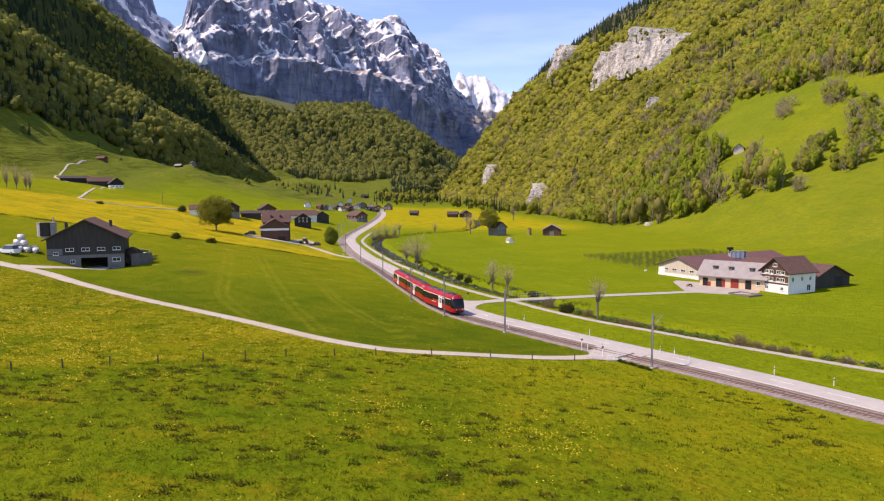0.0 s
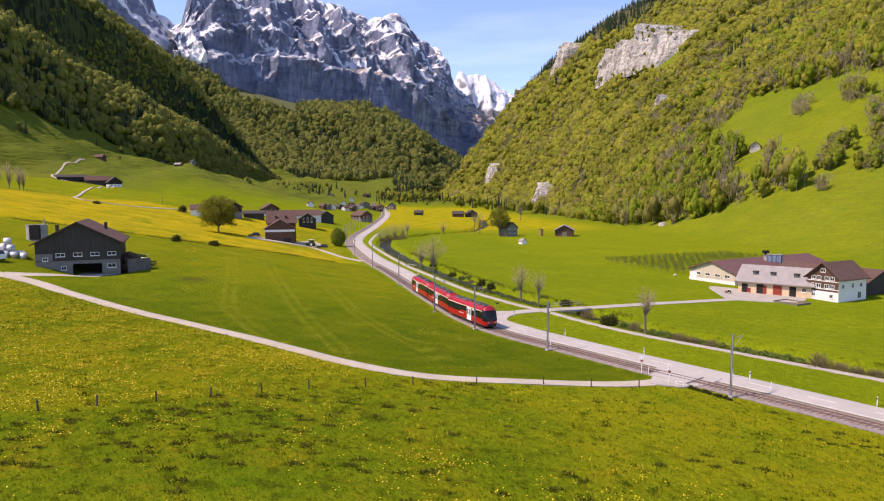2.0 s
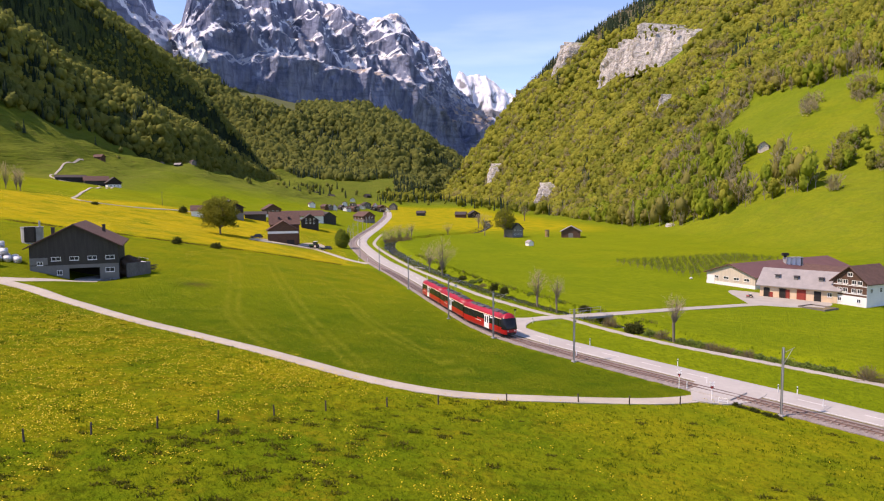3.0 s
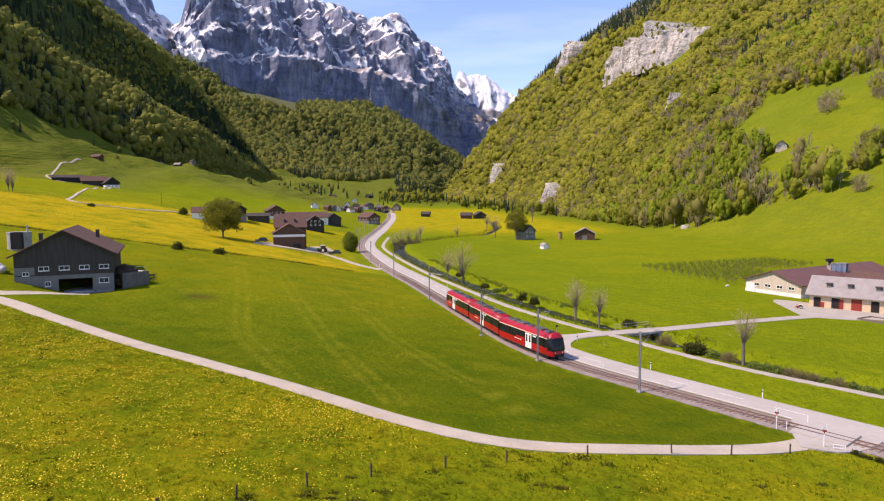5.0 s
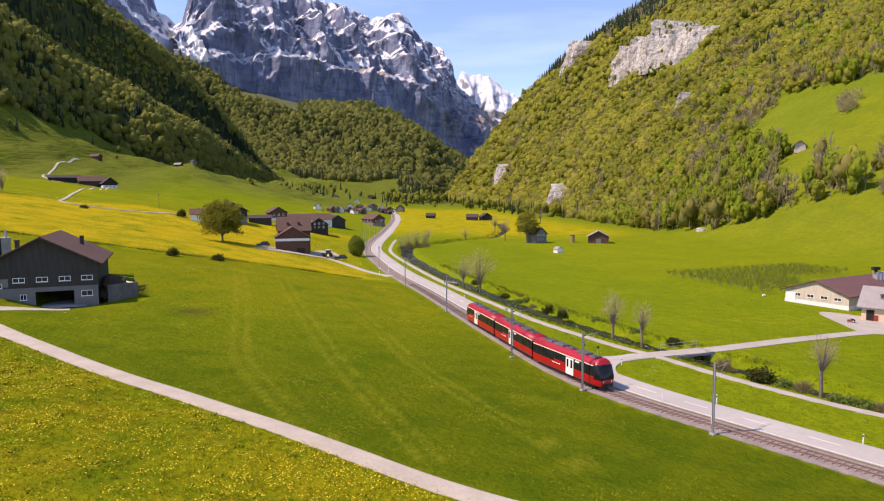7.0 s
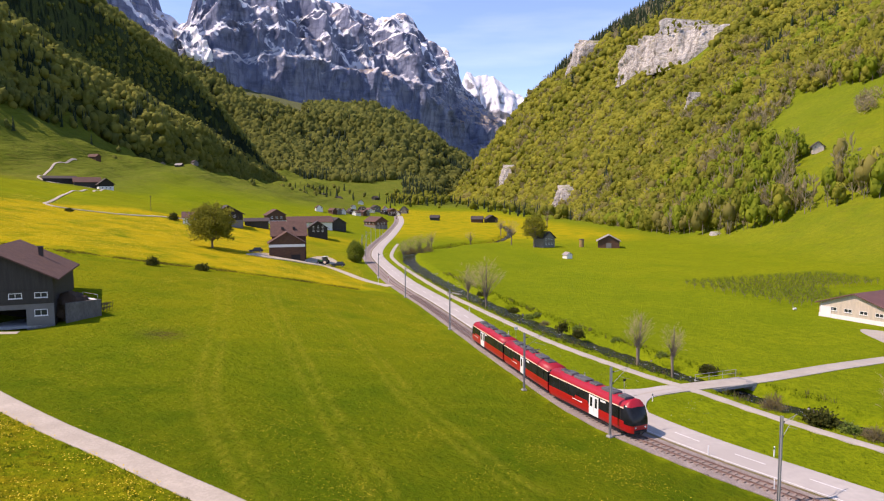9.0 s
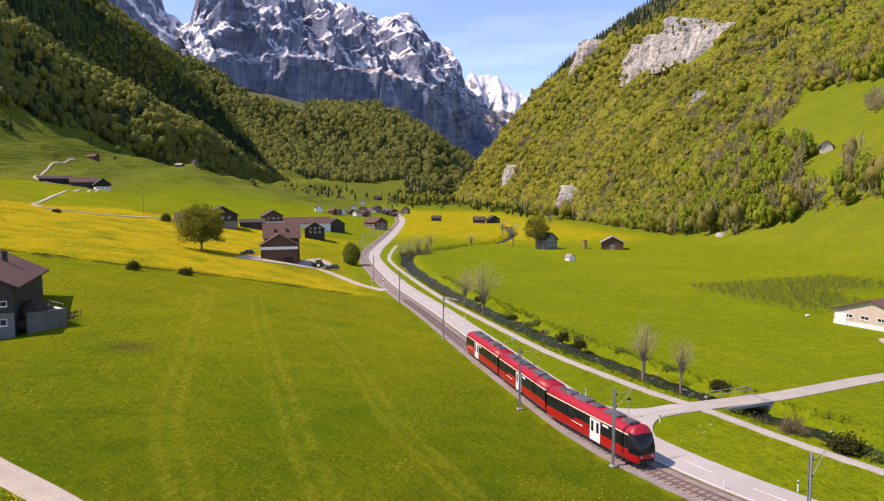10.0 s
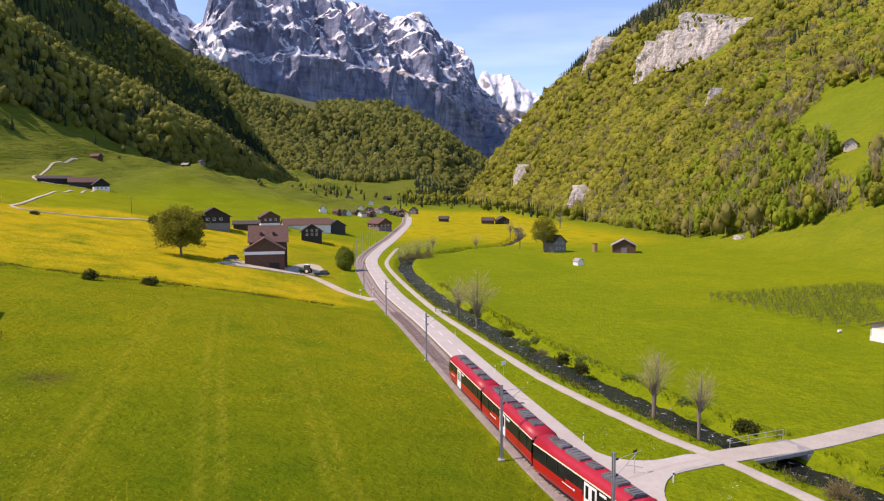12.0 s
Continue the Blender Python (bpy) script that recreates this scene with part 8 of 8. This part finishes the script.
def flowers(n, x0, x1, y0, y1, keep, size, high, name, label, mat):
    p_ = np.column_stack([rng.uniform(x0, x1, n), rng.uniform(y0, y1, n)])
    p_ = p_[keep(p_)]
    n = len(p_)
    c = np.column_stack([p_, height(p_[:, 0], p_[:, 1]) + barn_dip(p_[:, 0], p_[:, 1]) + high * rng.uniform(0.6, 1.2, n)])
    a = rng.normal(size=(n, 3)) * [1, 1, 0.35]
    a /= np.linalg.norm(a, axis=1)[:, None]
    b = np.cross(a, np.array([0, 0, 1.0]) + rng.normal(size=(n, 3)) * 0.4)
    b /= np.linalg.norm(b, axis=1)[:, None]
    s = size * rng.uniform(0.6, 1.4, (n, 1))
    v = np.stack([c - a * s, c + b * s, c + a * s, c - b * s], 1).reshape(-1, 3)
    k = np.arange(n)[:, None] * 4
    return tagged(new(name, big_mesh(name, v, np.vstack([k + np.array([0, 1, 2]), k + np.array([0, 2, 3])]), mat)), label, "flowers", kind="stuff")


def blooming(p_):
    """Buttercups stand thick between track and fence, and in ragged clusters below the fence."""
    b_ = sstep(-1.5, 1.0, fence_side(p_))
    score = 0.42 * wavy(p_, 3.5, 2) + 0.5 * wavy(p_, 1.3, 5) + 0.42 * wavy(p_, 14, 8) + 0.34 * (1 - b_) * sstep(8, 40, rail_side(p_)) + 0.17 * rng.normal(size=len(p_))
    return (track_side(p_) > 1.5) & (rail_side(p_) > 3) & (score > 0.40 + 0.02 * b_ + 0.10 * b_ * (1 - sstep(20, 55, rail_side(p_))))


flowers(300000, -75, 50, 30, 150, blooming, 0.052, 0.3, "buttercups", "yellow buttercups in the pasture", PETALS)
flowers(230000, -60, 25, 85, 205, lambda p_: (track_side(p_) < -2) & (rail_side(p_) > 3) & ~((p_[:, 0] < -40) & (p_[:, 1] > 144)) & (wavy(p_, 6, 12) + 0.5 * wavy(p_, 20, 18) + 0.35 * rng.normal(size=len(p_)) > 0.52), 0.034, 0.13, "dandelions", "scattered yellow dandelions in the mown field", PETALS)
flowers(60000, -130, 0, 208, 330, lambda p_: (rail_side(p_) > 6) & (p_[:, 1] > np.interp(p_[:, 0], BANK[:, 0], BANK[:, 1]) + 2) & (wavy(p_, 7, 6) > -0.25), 0.065, 0.35, "buttercups", "dense yellow buttercups on the far meadow", PETALS)
flowers(4500, 20, 40, 120, 190, lambda p_: (rail_side(p_) < -7.6) & (nearest(p_, PATH_LINE) > 1.5) & (p_[:, 0] < np.interp(p_[:, 1], PATH_LINE[:, 1], PATH_LINE[:, 0])) & (wavy(p_, 2, 44) > 0.2), 0.034, 0.25, "daisies", "white flowers in the verge", WHITE_PAINT)
SCRUB = leafy("bank_scrub", (0.20, 0.165, 0.075), (0.15, 0.155, 0.045), (0.12, 0.10, 0.05), 3)
tufts(24000, 15, 115, 40, 260, lambda p_: (np.abs(nearest(p_, STREAM) - 4.6) < 1.1) & ((p_[:, 1] > 126) | (nearest(p_, PATH_LINE) < 3.2)) & (nearest(p_, PATH_LINE) > 1.1) & (nearest(p_, FARM_ROAD) > 2.4) & (wavy(p_, 5, 61) > -0.05), 0.75, 0.035, 5, SCRUB, "bank_scrub", "brown and green scrub along the stream banks")
tufts(26000, 15, 130, 332, 600, lambda p_: nearest(p_, STREAM) < 3.2 + 1.2 * wavy(p_, 7, 66), 0.9, 0.10, 3, BANK_GRASS, "bank_scrub", "dark rank growth along the far reach of the stream")


# ---- sleepers, road markings ----
sleeper_mesh = mesh_of("sleeper", *(lambda b: b)([[(x, y, z) for x in (-0.95, 0.95) for y in (-0.12, 0.12) for z in (0, 0.12)],
                       [(0, 1, 3, 2), (4, 6, 7, 5), (0, 4, 5, 1), (2, 3, 7, 6), (1, 5, 7, 3), (0, 2, 6, 4)]]), SLEEPER)
s0, s1 = rail_s(48), rail_s(215)
for k in range(int((s1 - s0) / 0.65)):
    x, y, h = on_rail(s0 + k * 0.65)
    if k < 300:
        ob = new("sleeper", sleeper_mesh)
        ob.parent = track
        ob.matrix_world = Matrix.Translation((x, y, float(height(x, y)) + 0.085)) @ Matrix.Rotation(h - math.pi / 2, 4, "Z")
ROAD_LEN = at_length(ROAD)
road_ob = bpy.data.objects["road"]


def road_strip(line, half, lift):
    l, r = shifted(line, -half), shifted(line, half)
    v = np.stack([np.column_stack([l, height(l[:, 0], l[:, 1]) + lift]), np.column_stack([r, height(r[:, 0], r[:, 1]) + lift])], 1).reshape(-1, 3)
    i = np.arange(len(v)).reshape(-1, 2)
    return np.vstack([v, v - np.array([0, 0, 0.03])]), np.vstack([np.stack([i[:-1, 0], i[:-1, 1], i[1:, 1], i[1:, 0]], -1)])


def road_between(a, b, n=4):
    t = np.linspace(a, b, n)
    return np.stack([np.interp(t, ROAD_LEN, ROAD[:, 0]), np.interp(t, ROAD_LEN, ROAD[:, 1])], 1)


for k in range(60):
    a = 40 + k * 6.9
    v, f = road_strip(road_between(a, a + 3.0), 0.08, 0.145)
    part("road_marking", big_mesh("road_marking", v, f, LINE_PAINT), LINE_PAINT, road_ob, "white centre dash")
v, f = road_strip(shifted(ROAD, -2.1), 0.07, 0.125)
part("edge_line", big_mesh("edge_line", v, f, LINE_PAINT), LINE_PAINT, road_ob, "worn pale edge line")
